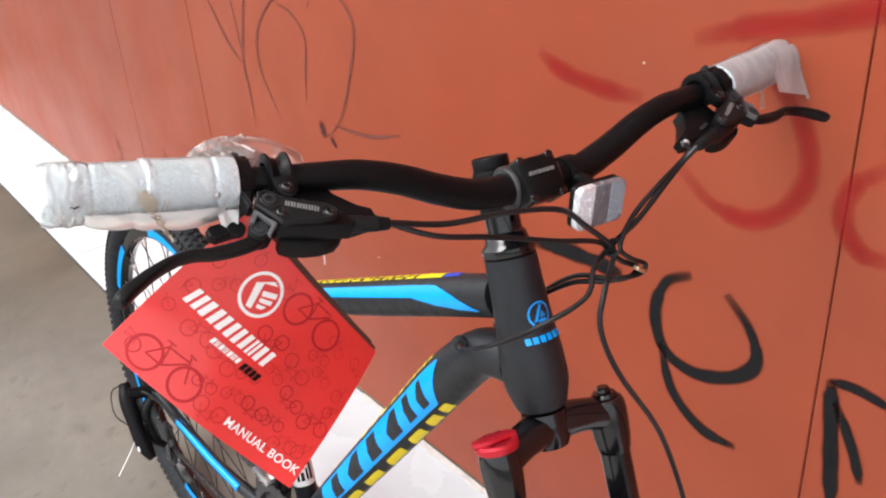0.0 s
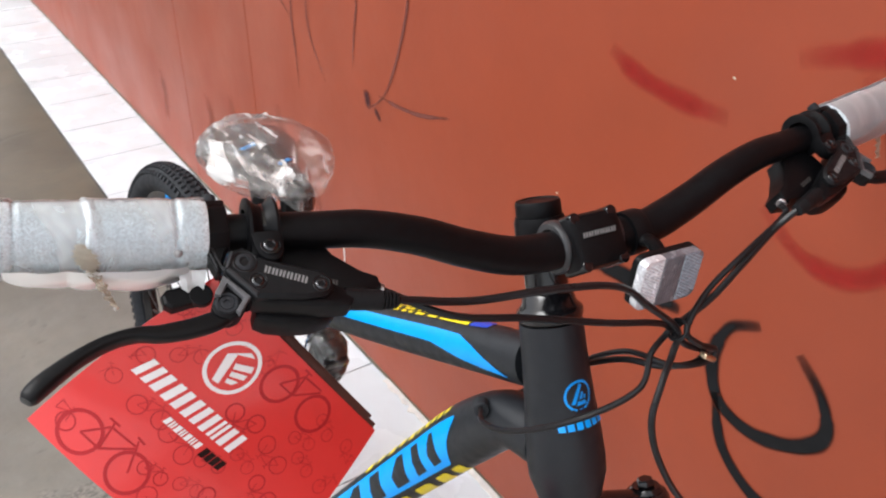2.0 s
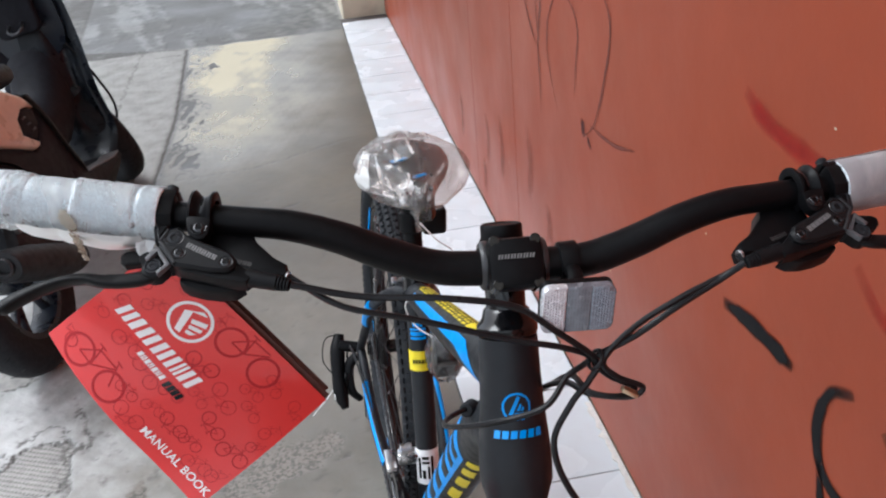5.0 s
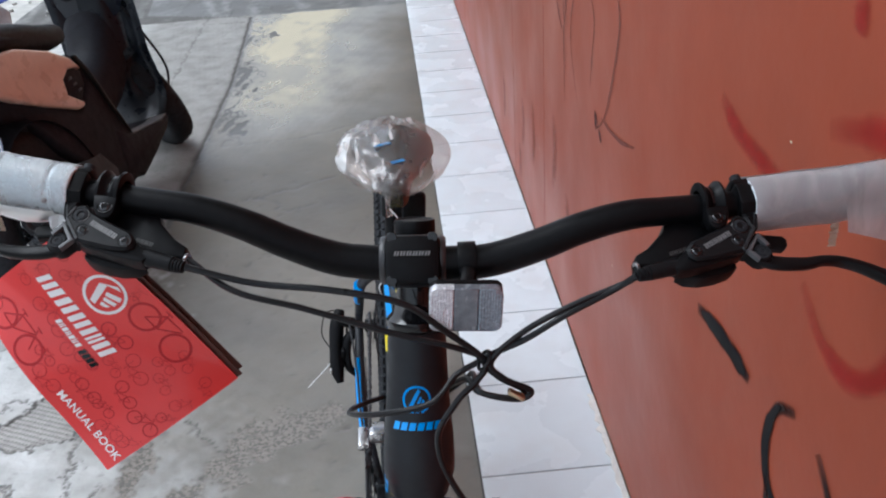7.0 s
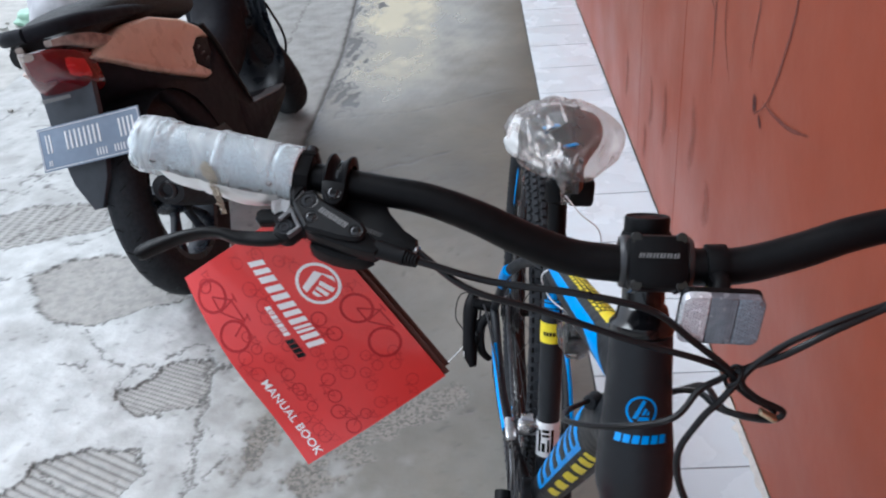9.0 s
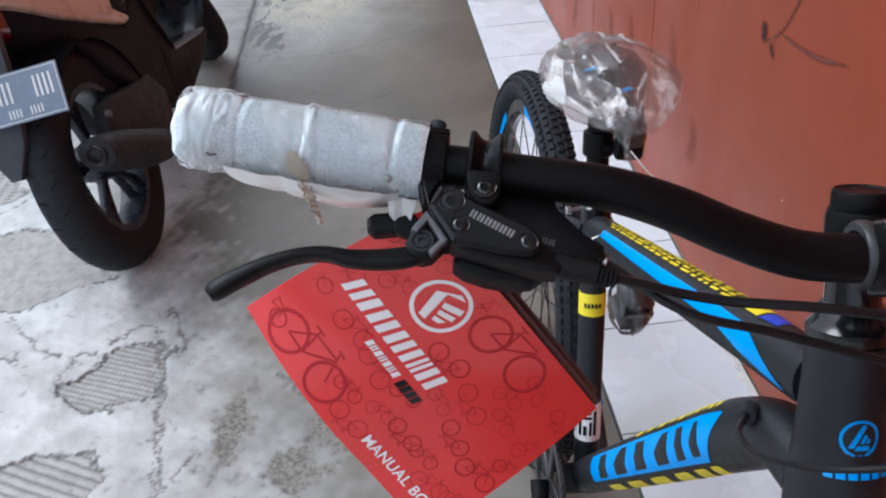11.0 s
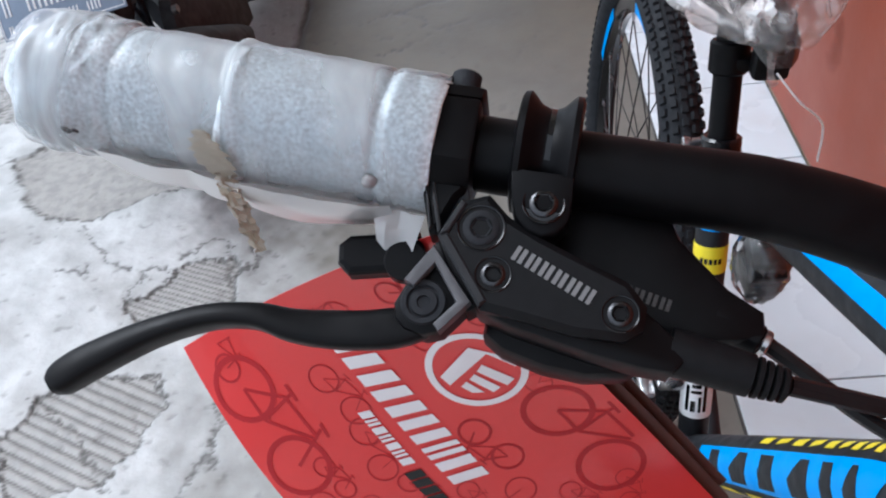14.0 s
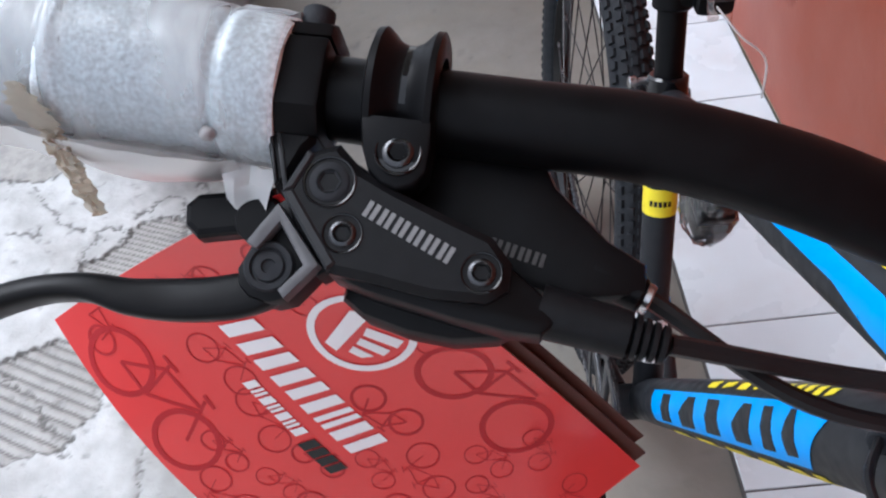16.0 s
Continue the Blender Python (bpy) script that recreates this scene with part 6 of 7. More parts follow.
# ---- bicycle: drivetrain ----
def drivetrain():
    bm = bm_new()
    c = Vector((0, 0.165, 0.31))
    X = Vector((1, 0, 0))
    a, b, d = frame_of(X)
    for x, R in ((-0.052, 0.082), (-0.046, 0.064), (-0.040, 0.046)):
        prof = [(R - 0.012, x - 0.0012), (R, x - 0.0008), (R, x + 0.0008), (R - 0.012, x + 0.0012), (R - 0.012, x - 0.0012)]
        lathe(bm, prof, c, a, b, d, 48)
        for k in range(32):
            q = 2 * math.pi * k / 32
            box(bm, (x, 0, R), (0.0016, 0.006, 0.006), 0, Matrix.Translation(c) @ Matrix.Rotation(q, 4, "X"))
    for k in range(5):
        box(bm, (-0.05, 0, 0.04), (0.006, 0.016, 0.07), 0.002, Matrix.Translation(c) @ Matrix.Rotation(2 * math.pi * k / 5, 4, "X"))
    cr = part("crankset", bm, DARK_STEEL, bike, "black triple crankset")
    bm = bm_new()
    tube(bm, [(-0.064, 0.165, 0.31, 0.013, 0.009), (-0.070, 0.11, 0.284, 0.011, 0.007), (-0.074, 0.012, 0.240, 0.013, 0.008)], 12)
    part("crank_arm", bm, MATT_BLACK, cr)
    bm = bm_new()
    for k in range(8):
        R = 0.020 + 0.0032 * k
        x = -0.046 + 0.0042 * k
        lathe(bm, [(0.012, x - 0.0009), (R, x - 0.0007), (R, x + 0.0007), (0.012, x + 0.0009)], Vector((0, 0.60, 0.345)), a, b, d, 28)
        for j in range(14 + k):
            box(bm, (x, 0, R), (0.0014, 0.003, 0.005), 0, Matrix.Translation((0, 0.60, 0.345)) @ Matrix.Rotation(2 * math.pi * j / (14 + k), 4, "X"))
    part("cassette", bm, DARK_STEEL, bike, "dark steel cassette")
    # chain, link by link
    bm = bm_new()
    p, q = Vector((-0.046, 0.165, 0.374)), Vector((-0.040, 0.60, 0.375))
    n = 46
    for k in range(n):
        t = (k + 0.5) / n
        box(bm, p.lerp(q, t), (0.0068 if k % 2 else 0.0046, 0.0088, 0.0072), 0.001)
    tagged(part("chain", bm, DARK_STEEL, bike), "upper run of the dark chain")
    bm = bm_new()
    p, q = Vector((-0.046, 0.165, 0.246)), Vector((-0.052, 0.588, 0.222))
    for k in range(n):
        t = (k + 0.5) / n
        box(bm, p.lerp(q, t), (0.0068 if k % 2 else 0.0046, 0.0088, 0.0072), 0.001)
    tagged(part("chain", bm, DARK_STEEL, bike), "lower run of the dark chain")
    bm = bm_new()
    tube(bm, [(-0.070, 0.612, 0.325, 0.010, 0.008), (-0.088, 0.605, 0.300, 0.013, 0.010), (-0.086, 0.585, 0.262, 0.012, 0.008), (-0.070, 0.582, 0.240, 0.010, 0.006)], 12)
    box(bm, (-0.094, 0.602, 0.285), (0.008, 0.046, 0.028), 0.003)
    tube(bm, [(-0.100, 0.652, 0.350, 0.010, 0.007), (-0.106, 0.628, 0.328, 0.015, 0.010), (-0.109, 0.596, 0.292, 0.013, 0.009), (-0.107, 0.572, 0.262, 0.014, 0.010), (-0.101, 0.556, 0.240, 0.007, 0.006)], 14)
    cyl(bm, (-0.102, 0.632, 0.338), (-0.062, 0.622, 0.335), 0.011)
    cyl(bm, (-0.116, 0.612, 0.308), (-0.098, 0.612, 0.308), 0.009)
    de = part("rear_derailleur", bm, MATT_BLACK, bike, "black rear derailleur")
    bm = bm_new()
    box(bm, (-0.1195, 0.570, 0.262), (0.002, 0.012, 0.008), 0.0004)
    part("derailleur_mark", bm, WHITE, de, "small white mark")
    bm = bm_new()
    for z in (0.262, 0.205):
        lathe(bm, [(0, -0.058), (0.018, -0.058), (0.018, -0.053), (0, -0.053)], Vector((0, 0.588, z)), a, b, d, 18)
    box(bm, (-0.061, 0.588, 0.234), (0.002, 0.018, 0.078), 0.001)
    box(bm, (-0.050, 0.588, 0.234), (0.002, 0.018, 0.078), 0.001)
    part("jockey_cage", bm, DARK_STEEL, de)
    cable("derailleur_wire", [(-0.100, 0.650, 0.352), (-0.128, 0.640, 0.350), (-0.136, 0.615, 0.318), (-0.120, 0.598, 0.296)], 0.0012, de)
    cable("derailleur_cable_end", [(-0.112, 0.590, 0.280), (-0.130, 0.575, 0.262), (-0.165, 0.556, 0.232)], 0.0008, de, None, WHITE)
    cable("gear_cable", [(-0.024, 0.19, 0.300), (-0.055, 0.30, 0.330), (-0.066, 0.45, 0.345), (-0.078, 0.58, 0.350), (-0.085, 0.64, 0.33), (-0.088, 0.625, 0.30)], 0.0022, bike)
    bm = bm_new()
    box(bm, (-0.055, 0.205, 0.398), (0.016, 0.046, 0.012), 0.003, None)
    cyl(bm, (-0.022, 0.205, 0.42), (-0.04, 0.205, 0.42), 0.008)
    box(bm, (-0.03, 0.196, 0.412), (0.03, 0.02, 0.02), 0.004)
    part("front_derailleur", bm, STEEL, bike, "bare steel front derailleur")
    for s in (-1, 1):
        bm = bm_new()
        tube(bm, [(0.0535 * s, 0.30, 0.3125, 0.0066), (0.0605 * s, 0.40, 0.3215, 0.0066), (0.0645 * s, 0.50, 0.3355, 0.0062)], 12)
        part("stay_decal", bm, BLUE, fr, "bright blue decal")
    lathe_rotor = bm_new()
    ring(lathe_rotor, Vector((0.040, 0.60, 0.345)), X, 0.070, 0.016, 0, 0.0018, 48)
    part("brake_rotor", lathe_rotor, STEEL, bike, "steel brake disc")


drivetrain()


# ---- print on the manual book ----
def flat(bm, pts, z):
    """A flat shape laid on the curled cover at book coordinates."""
    vs = [bm.verts.new(book_point(x, y, z)) for x, y in pts]
    return bm.faces.new(vs)


def flat_line(bm, p, q, w, z):
    p, q = Vector(p), Vector(q)
    d = (q - p).normalized()
    k = Vector((-d.y, d.x)) * w / 2
    steps = max(1, int((q - p).length / 0.006))
    for i in range(steps):
        a, b = p.lerp(q, i / steps), p.lerp(q, (i + 1) / steps)
        flat(bm, [a - k, b - k, b + k, a + k], z)


def flat_ring(bm, c, r, w, z, n=28):
    for i in range(n):
        q0, q1 = 2 * math.pi * i / n, 2 * math.pi * (i + 1) / n
        flat(bm, [(c[0] + math.cos(q0) * (r - w / 2), c[1] + math.sin(q0) * (r - w / 2)), (c[0] + math.cos(q0) * (r + w / 2), c[1] + math.sin(q0) * (r + w / 2)),
                  (c[0] + math.cos(q1) * (r + w / 2), c[1] + math.sin(q1) * (r + w / 2)), (c[0] + math.cos(q1) * (r - w / 2), c[1] + math.sin(q1) * (r - w / 2))], z)


def book_print():
    z = 0.0006
    rng = random.Random(12)
    bm = bm_new()
    placed = []

    def keep(x, y, r):
        return 0.004 < x < 0.177 and 0.003 < y < 0.128

    def bike_icon(x, y, r, turn, heavy):
        ca, sa = math.cos(turn), math.sin(turn)

        def T(u, v):
            return (x + (u * ca - v * sa) * r, y + (u * sa + v * ca) * r)

        w = r * (0.16 if heavy else 0.10)
        for u in (-1.3, 1.3):
            c = T(u, 0)
            if r < c[0] < 0.177 - r and r < c[1] < 0.131 - r:
                flat_ring(bm, c, r * 0.9, w, z, 26)
        for p, q in (((-1.3, 0), (-0.3, 0)), ((-1.3, 0), (-0.55, 1.0)), ((-0.3, 0), (-0.55, 1.2)), ((-0.55, 1.0), (0.75, 1.05)), ((-0.3, 0), (0.8, 0.95)), ((0.7, 1.3), (1.3, 0)), ((0.55, 1.4), (1.0, 1.35)), ((-0.85, 1.25), (-0.3, 1.25))):
            a, b = T(*p), T(*q)
            if keep(*a, 0) and keep(*b, 0):
                flat_line(bm, a, b, w * 0.6, z)

    for x, y, r, turn in ((0.108, 0.1110, 0.0135, 0.0), (0.041, 0.0155, 0.0135, 0.0)):
        placed.append((x, y, r * 2.2))
        bike_icon(x, y, r, turn, True)
    for k in range(2500):
        r = rng.choice((0.0046, 0.0052, 0.0058, 0.0064))
        x, y = rng.uniform(0.006, 0.174), rng.uniform(0.006, 0.121)
        rr = r * 2.3
        if any(math.hypot(x - a, y - b) < (rr + c) * 0.74 for a, b, c in placed):
            continue
        if (math.hypot(x - 0.058, y - 0.0995) < 0.018 + r) or (0.014 < x < 0.102 and 0.052 < y < 0.080) or (x > 0.092 and y < 0.022):
            continue
        placed.append((x, y, rr))
        bike_icon(x, y, r, rng.choice((0, 0, 0.4, -0.5, 3.1, 1.6)) + rng.uniform(-0.3, 0.3), rng.random() < 0.5)
        if len(placed) > 54:
            break
    tagged(part("bicycle_print", bm, RED_DARK, book, smooth=False), "dark red pattern of small bicycles", kind="stuff")
    bm = bm_new()
    c = (0.058, 0.0995)
    flat_ring(bm, c, 0.0165, 0.0026, z + 0.0002, 40)
    for q in (((-0.010, 0.004), (-0.0035, -0.013), (0.0015, -0.0125), (-0.0045, 0.0075)), ((-0.0045, 0.0075), (-0.010, 0.004), (0.001, 0.0135), (0.006, 0.0125)),
              ((-0.001, 0.003), (0.0105, 0.0085), (0.012, 0.0045), (0.001, -0.0005)), ((0.0015, -0.002), (0.0115, 0.002), (0.0122, -0.0015), (0.0028, -0.005)), ((0.003, -0.0065), (0.0105, -0.0042), (0.0085, -0.008), (0.004, -0.0095))):
        flat(bm, [(c[0] + u, c[1] + v) for u, v in q], z + 0.0002)
    part("round_mark", bm, WHITE, book, "white ring with slanted bars", smooth=False)

    def mark(x0, y0, w, h, mat, name, k, label="", solid=False):
        """One slanted shape on the line of the brand's name."""
        bm = bm_new()
        n = 2
        for a0, b0, a1, b1 in [(0.0, 0.0, 1.0, 1.0)] if solid else mark_shapes(k):
            for i in range(n):
                for j in range(n):
                    q = []
                    for a, c in ((i, j), (i + 1, j), (i + 1, j + 1), (i, j + 1)):
                        e, g = a0 + (a1 - a0) * a / n, b0 + (b1 - b0) * c / n
                        q.append((x0 + w * e + 0.28 * h * g, y0 + h * g))
                    flat(bm, q, z + 0.0003)
        return part(name, bm, mat, book, label, smooth=False)

    x = 0.0165
    for k, w in enumerate((0.0125, 0.0150, 0.0140, 0.0125, 0.0065, 0.0125)):
        mark(x, 0.0600, w, 0.0135, WHITE, "brand_block", k, "white slanted bars")
        x += w + 0.0016
    for k in range(7):
        mark(0.052 + 0.0040 * k, 0.0500, 0.0031, 0.0048, WHITE, "small_block", k, solid=k % 2 == 0)
    for k in range(4):
        mark(0.082 + 0.0045 * k, 0.0480, 0.0038, 0.0065, GLOSS_BLACK, "small_block", k, "black slanted block", True)
    # the title
    cu = bpy.data.curves.new("title", "FONT")
    cu.body, cu.size, cu.space_character, cu.offset = "MANUAL BOOK", 0.0098, 1.06, 0.00016
    tmp = new("title", cu)
    me = bpy.data.meshes.new_from_object(tmp.evaluated_get(bpy.context.evaluated_depsgraph_get()))
    bpy.data.objects.remove(tmp)
    for v in me.vertices:
        x, y = v.co.x + 0.1000, v.co.y + 0.0100
        v.co = book_point(x, y, z + 0.0004)
    me.materials.clear()
    me.materials.append(WHITE)
    t = new("title", me)
    t.parent = book
    tagged(t, "white printed words MANUAL BOOK")


book_print()
bm = bm_new()
tagged(part("string_loop", tube(bm, [(-0.645, -0.722, 1.018, 0.0006), (-0.648, -0.727, 1.024, 0.0006), (-0.650, -0.733, 1.030, 0.0006)], 6), WHITE),
       "thin white string holding the booklet to the handlebar", "string")


# ---- graffiti on the orange wall ----
def spray(name, color, soft, grain=1.0):
    """Paint that fades towards the stroke's edge."""
    m = material(name, color, 0.6, vary=0.15, scale=30, spec=0.12)
    t = m.node_tree
    at = t.nodes.new("ShaderNodeAttribute")
    at.attribute_name = "cover"
    nz = t.nodes.new("ShaderNodeTexNoise")
    nz.inputs["Scale"].default_value, nz.inputs["Detail"].default_value = 45, 7
    t.links.new(t.nodes.new("ShaderNodeNewGeometry").outputs["Position"], nz.inputs["Vector"])
    ma = t.nodes.new("ShaderNodeMath")
    ma.operation = "ADD"
    t.links.new(at.outputs["Fac"], ma.inputs[0])
    gr = t.nodes.new("ShaderNodeMapRange")
    gr.inputs["To Min"].default_value, gr.inputs["To Max"].default_value = 0.5 - 0.5 * grain, 0.5 + 0.5 * grain
    t.links.new(nz.outputs["Fac"], gr.inputs["Value"])
    t.links.new(gr.outputs["Result"], ma.inputs[1])
    mr = t.nodes.new("ShaderNodeMapRange")
    mr.inputs["From Min"].default_value, mr.inputs["From Max"].default_value = 0.62, 0.62 + soft
    t.links.new(ma.outputs[0], mr.inputs["Value"])
    t.links.new(mr.outputs["Result"], t.nodes["Principled BSDF"].inputs["Alpha"])
    return m


SPRAY_BLACK = spray("black_spray_paint", (0.010, 0.010, 0.011), 0.55, 0.22)
SPRAY_RED = spray("red_spray_paint", (0.34, 0.012, 0.015), 1.6, 0.25)
INK = spray("blurred_purple_ink", (0.055, 0.022, 0.026), 1.1, 0.5)
MARKER = spray("grey_marker_ink", (0.17, 0.060, 0.050), 0.85)
SCUFF = spray("dark_scuff", (0.27, 0.075, 0.048), 2.8)


def stroke(pts, width, mat, label, fade=0.0):
    """A stroke of paint on the wall through (y, z) points."""
    q = spline([(y, z) for y, z in pts], 10)
    bm = bm_new()
    lay = bm.verts.layers.float.new("cover")
    rows = []
    n = len(q)
    for i, p in enumerate(q):
        d = q[min(i + 1, n - 1)] - q[max(i - 1, 0)]
        d = d / (np.hypot(*d) + 1e-9)
        w = width * (1 + 0.18 * noise.noise(Vector((p[0] * 30, p[1] * 30, 0))))
        end = min(1.0, 0.35 + 3.0 * min(i, n - 1 - i) / n)
        row = []
        for k, c in enumerate((0.0, 0.35, 0.75, 0.95, 1.0, 0.95, 0.75, 0.35, 0.0)):
            off = (k - 4) / 4 * w * 0.62 * (1.0 if end > 0.9 else 0.8)
            v = bm.verts.new((-0.0016, p[0] - d[1] * off, p[1] + d[0] * off))
            v[lay] = c * end * (1 - fade * i / n)
            row.append(v)
        rows.append(row)
    for u, v in zip(rows, rows[1:]):
        for k in range(8):
            bm.faces.new((u[k], u[k + 1], v[k + 1], v[k]))
    return tagged(part("graffiti_stroke", bm, mat), label, "graffiti", "graffiti on the orange wall")


R_L = "faded red sprayed line on the orange wall"
B_L = "thick black sprayed stroke on the orange wall"
M_L = "thin dark marker line on the orange wall"
stroke([(-0.384, 0.937), (-0.43, 0.917), (-0.50, 0.908), (-0.574, 0.908)], 0.031, SPRAY_RED, R_L)
stroke([(-0.646, 0.996), (-0.72, 1.021), (-0.786, 1.036), (-0.85, 1.056), (-0.93, 1.085)], 0.033, SPRAY_RED, R_L)
stroke([(-0.72, 1.0), (-0.778, 0.948), (-0.804, 0.909), (-0.81, 0.864), (-0.788, 0.821), (-0.746, 0.793), (-0.689, 0.797), (-0.64, 0.83)], 0.029, SPRAY_RED, R_L)
stroke([(-0.90, 0.905), (-0.863, 0.872), (-0.857, 0.831), (-0.883, 0.800), (-0.92, 0.80)], 0.028, SPRAY_RED, R_L)
stroke([(-0.663, 1.121), (-0.668, 1.1), (-0.666, 1.089)], 0.028, SPRAY_RED, R_L)
stroke([(-0.368, 0.626), (-0.44, 0.638), (-0.504, 0.641), (-0.55, 0.640)], 0.027, SPRAY_BLACK, B_L)
stroke([(-0.668, 0.686), (-0.628, 0.660), (-0.612, 0.606), (-0.631, 0.552), (-0.685, 0.538), (-0.746, 0.563), (-0.775, 0.600), (-0.762, 0.642), (-0.723, 0.680)], 0.021, SPRAY_BLACK, B_L)
stroke([(-0.624, 0.560), (-0.65, 0.489), (-0.703, 0.452), (-0.760, 0.452)], 0.019, SPRAY_BLACK, B_L)
stroke([(-0.96, 0.622), (-0.908, 0.629), (-0.872, 0.624)], 0.014, SPRAY_BLACK, B_L)
stroke([(-0.875, 0.626), (-0.880, 0.588), (-0.891, 0.509), (-0.903, 0.42)], 0.022, SPRAY_BLACK, B_L)
stroke([(-0.884, 0.60), (-0.915, 0.542), (-0.93, 0.50)], 0.016, SPRAY_BLACK, B_L)
stroke([(0.74, 0.885), (0.70, 0.83), (0.655, 0.78), (0.595, 0.740)], 0.009, MARKER, M_L)
stroke([(0.50, 0.95), (0.545, 0.88), (0.575, 0.80), (0.59, 0.745), (0.582, 0.66), (0.578, 0.585)], 0.008, MARKER, M_L)
stroke([(0.62, 0.95), (0.60, 0.85), (0.588, 0.76)], 0.006, MARKER, M_L)
stroke([(0.38, 0.91), (0.425, 0.898), (0.50, 0.822), (0.505, 0.733), (0.442, 0.640)], 0.006, MARKER, M_L)
stroke([(0.40, 0.905), (0.33, 0.890), (0.290, 0.846), (0.305, 0.776), (0.318, 0.70)], 0.006, MARKER, M_L)
stroke([(0.262, 0.910), (0.24, 0.945), (0.19, 0.955), (0.133, 0.94), (0.104, 0.89), (0.14, 0.785), (0.195, 0.690), (0.262, 0.640)], 0.0065, MARKER, M_L)
stroke([(0.270, 0.678), (0.262, 0.660), (0.262, 0.642)], 0.026, INK, "small blurred ink blot on the orange wall")
stroke([(0.235, 0.652), (0.222, 0.640), (0.212, 0.632)], 0.016, INK, "small blurred ink blot on the orange wall")
stroke([(0.215, 0.682), (0.14, 0.684), (0.06, 0.695), (-0.024, 0.719)], 0.008, MARKER, M_L)
for (y, z, ln) in ((1.25, 0.36, 0.16), (1.05, 0.42, 0.2), (1.7, 0.3, 0.18), (0.72, 0.5, 0.2), (0.55, 0.36, 0.12), (1.33, 0.18, 0.12)):
    stroke([(y, z), (y - 0.02, z - ln * 0.5), (y + 0.01, z - ln)], 0.06, SCUFF, "dark scuff mark on the orange wall")
for y, z in ((0.95, 0.313), (-0.572, 0.954), (0.10, 0.42), (-0.3, 0.7)):
    bm = bm_new()
    slab(bm, [(-0.0018, -0.003), (0.0014, -0.0025), (0.0018, 0.002), (-0.001, 0.003)], 0, 0.0008, Matrix.Translation((-0.0002, y, z)) @ Matrix.Rotation(radians(-90), 4, "Y") @ Matrix.Scale(0.7, 4))
    tagged(part("paint_chip", bm, PLASTER), "small pale chip in the orange paint", "paint chip", "paint chips")

# ---- ragged mortar between tiles and wall ----
bm = bm_new()
out = [(-0.014 + 0.009 * noise.noise(Vector((k * 0.83, 3, 1))) + 0.005 * noise.noise(Vector((k * 2.3, 8, 1))), -1.6 + 0.015 * k) for k in range(123)]
slab(bm, [(-0.0005, -1.6)] + [(-0.0005, 0.23)] + out[::-1], -0.004, 0.0022)
tagged(part("mortar_edge", bm, material("pale_mortar", (0.66, 0.64, 0.60), 0.8, vary=0.12, scale=60, bump=0.002)), "ragged pale mortar along the tiles", "mortar", kind="structure")


# ---- motor scooter ----
def loft(bm, rows, seg=20, power=2.6):
    """A shell through cross-sections (y, x, z, half width, half height)."""
    q = spline(rows, 5)
    rings = []
    for y, x, z, w, h in q:
        r = []
        for k in range(seg):
            a = 2 * math.pi * k / seg
            c, s = math.cos(a), math.sin(a)
            r.append(bm.verts.new((x + math.copysign(abs(c) ** (2 / power), c) * w, y, z + math.copysign(abs(s) ** (2 / power), s) * h)))
        rings.append(r)
    for u, v in zip(rings, rings[1:]):
        for k in range(seg):
            bm.faces.new((u[k], u[(k + 1) % seg], v[(k + 1) % seg], v[k]))
    bm.faces.new(rings[0][::-1])
    bm.faces.new(rings[-1])
    return bm


SIDE = Matrix(((0, 0, 1, 0), (1, 0, 0, 0), (0, 1, 0, 0), (0, 0, 0, 1)))


def side_plate(outline, x0, x1, bevel=0.006):
    """A plate cut along (y, z) and thick across the scooter."""
    return slab(bm_new(), outline, x0, x1, SIDE, bevel)


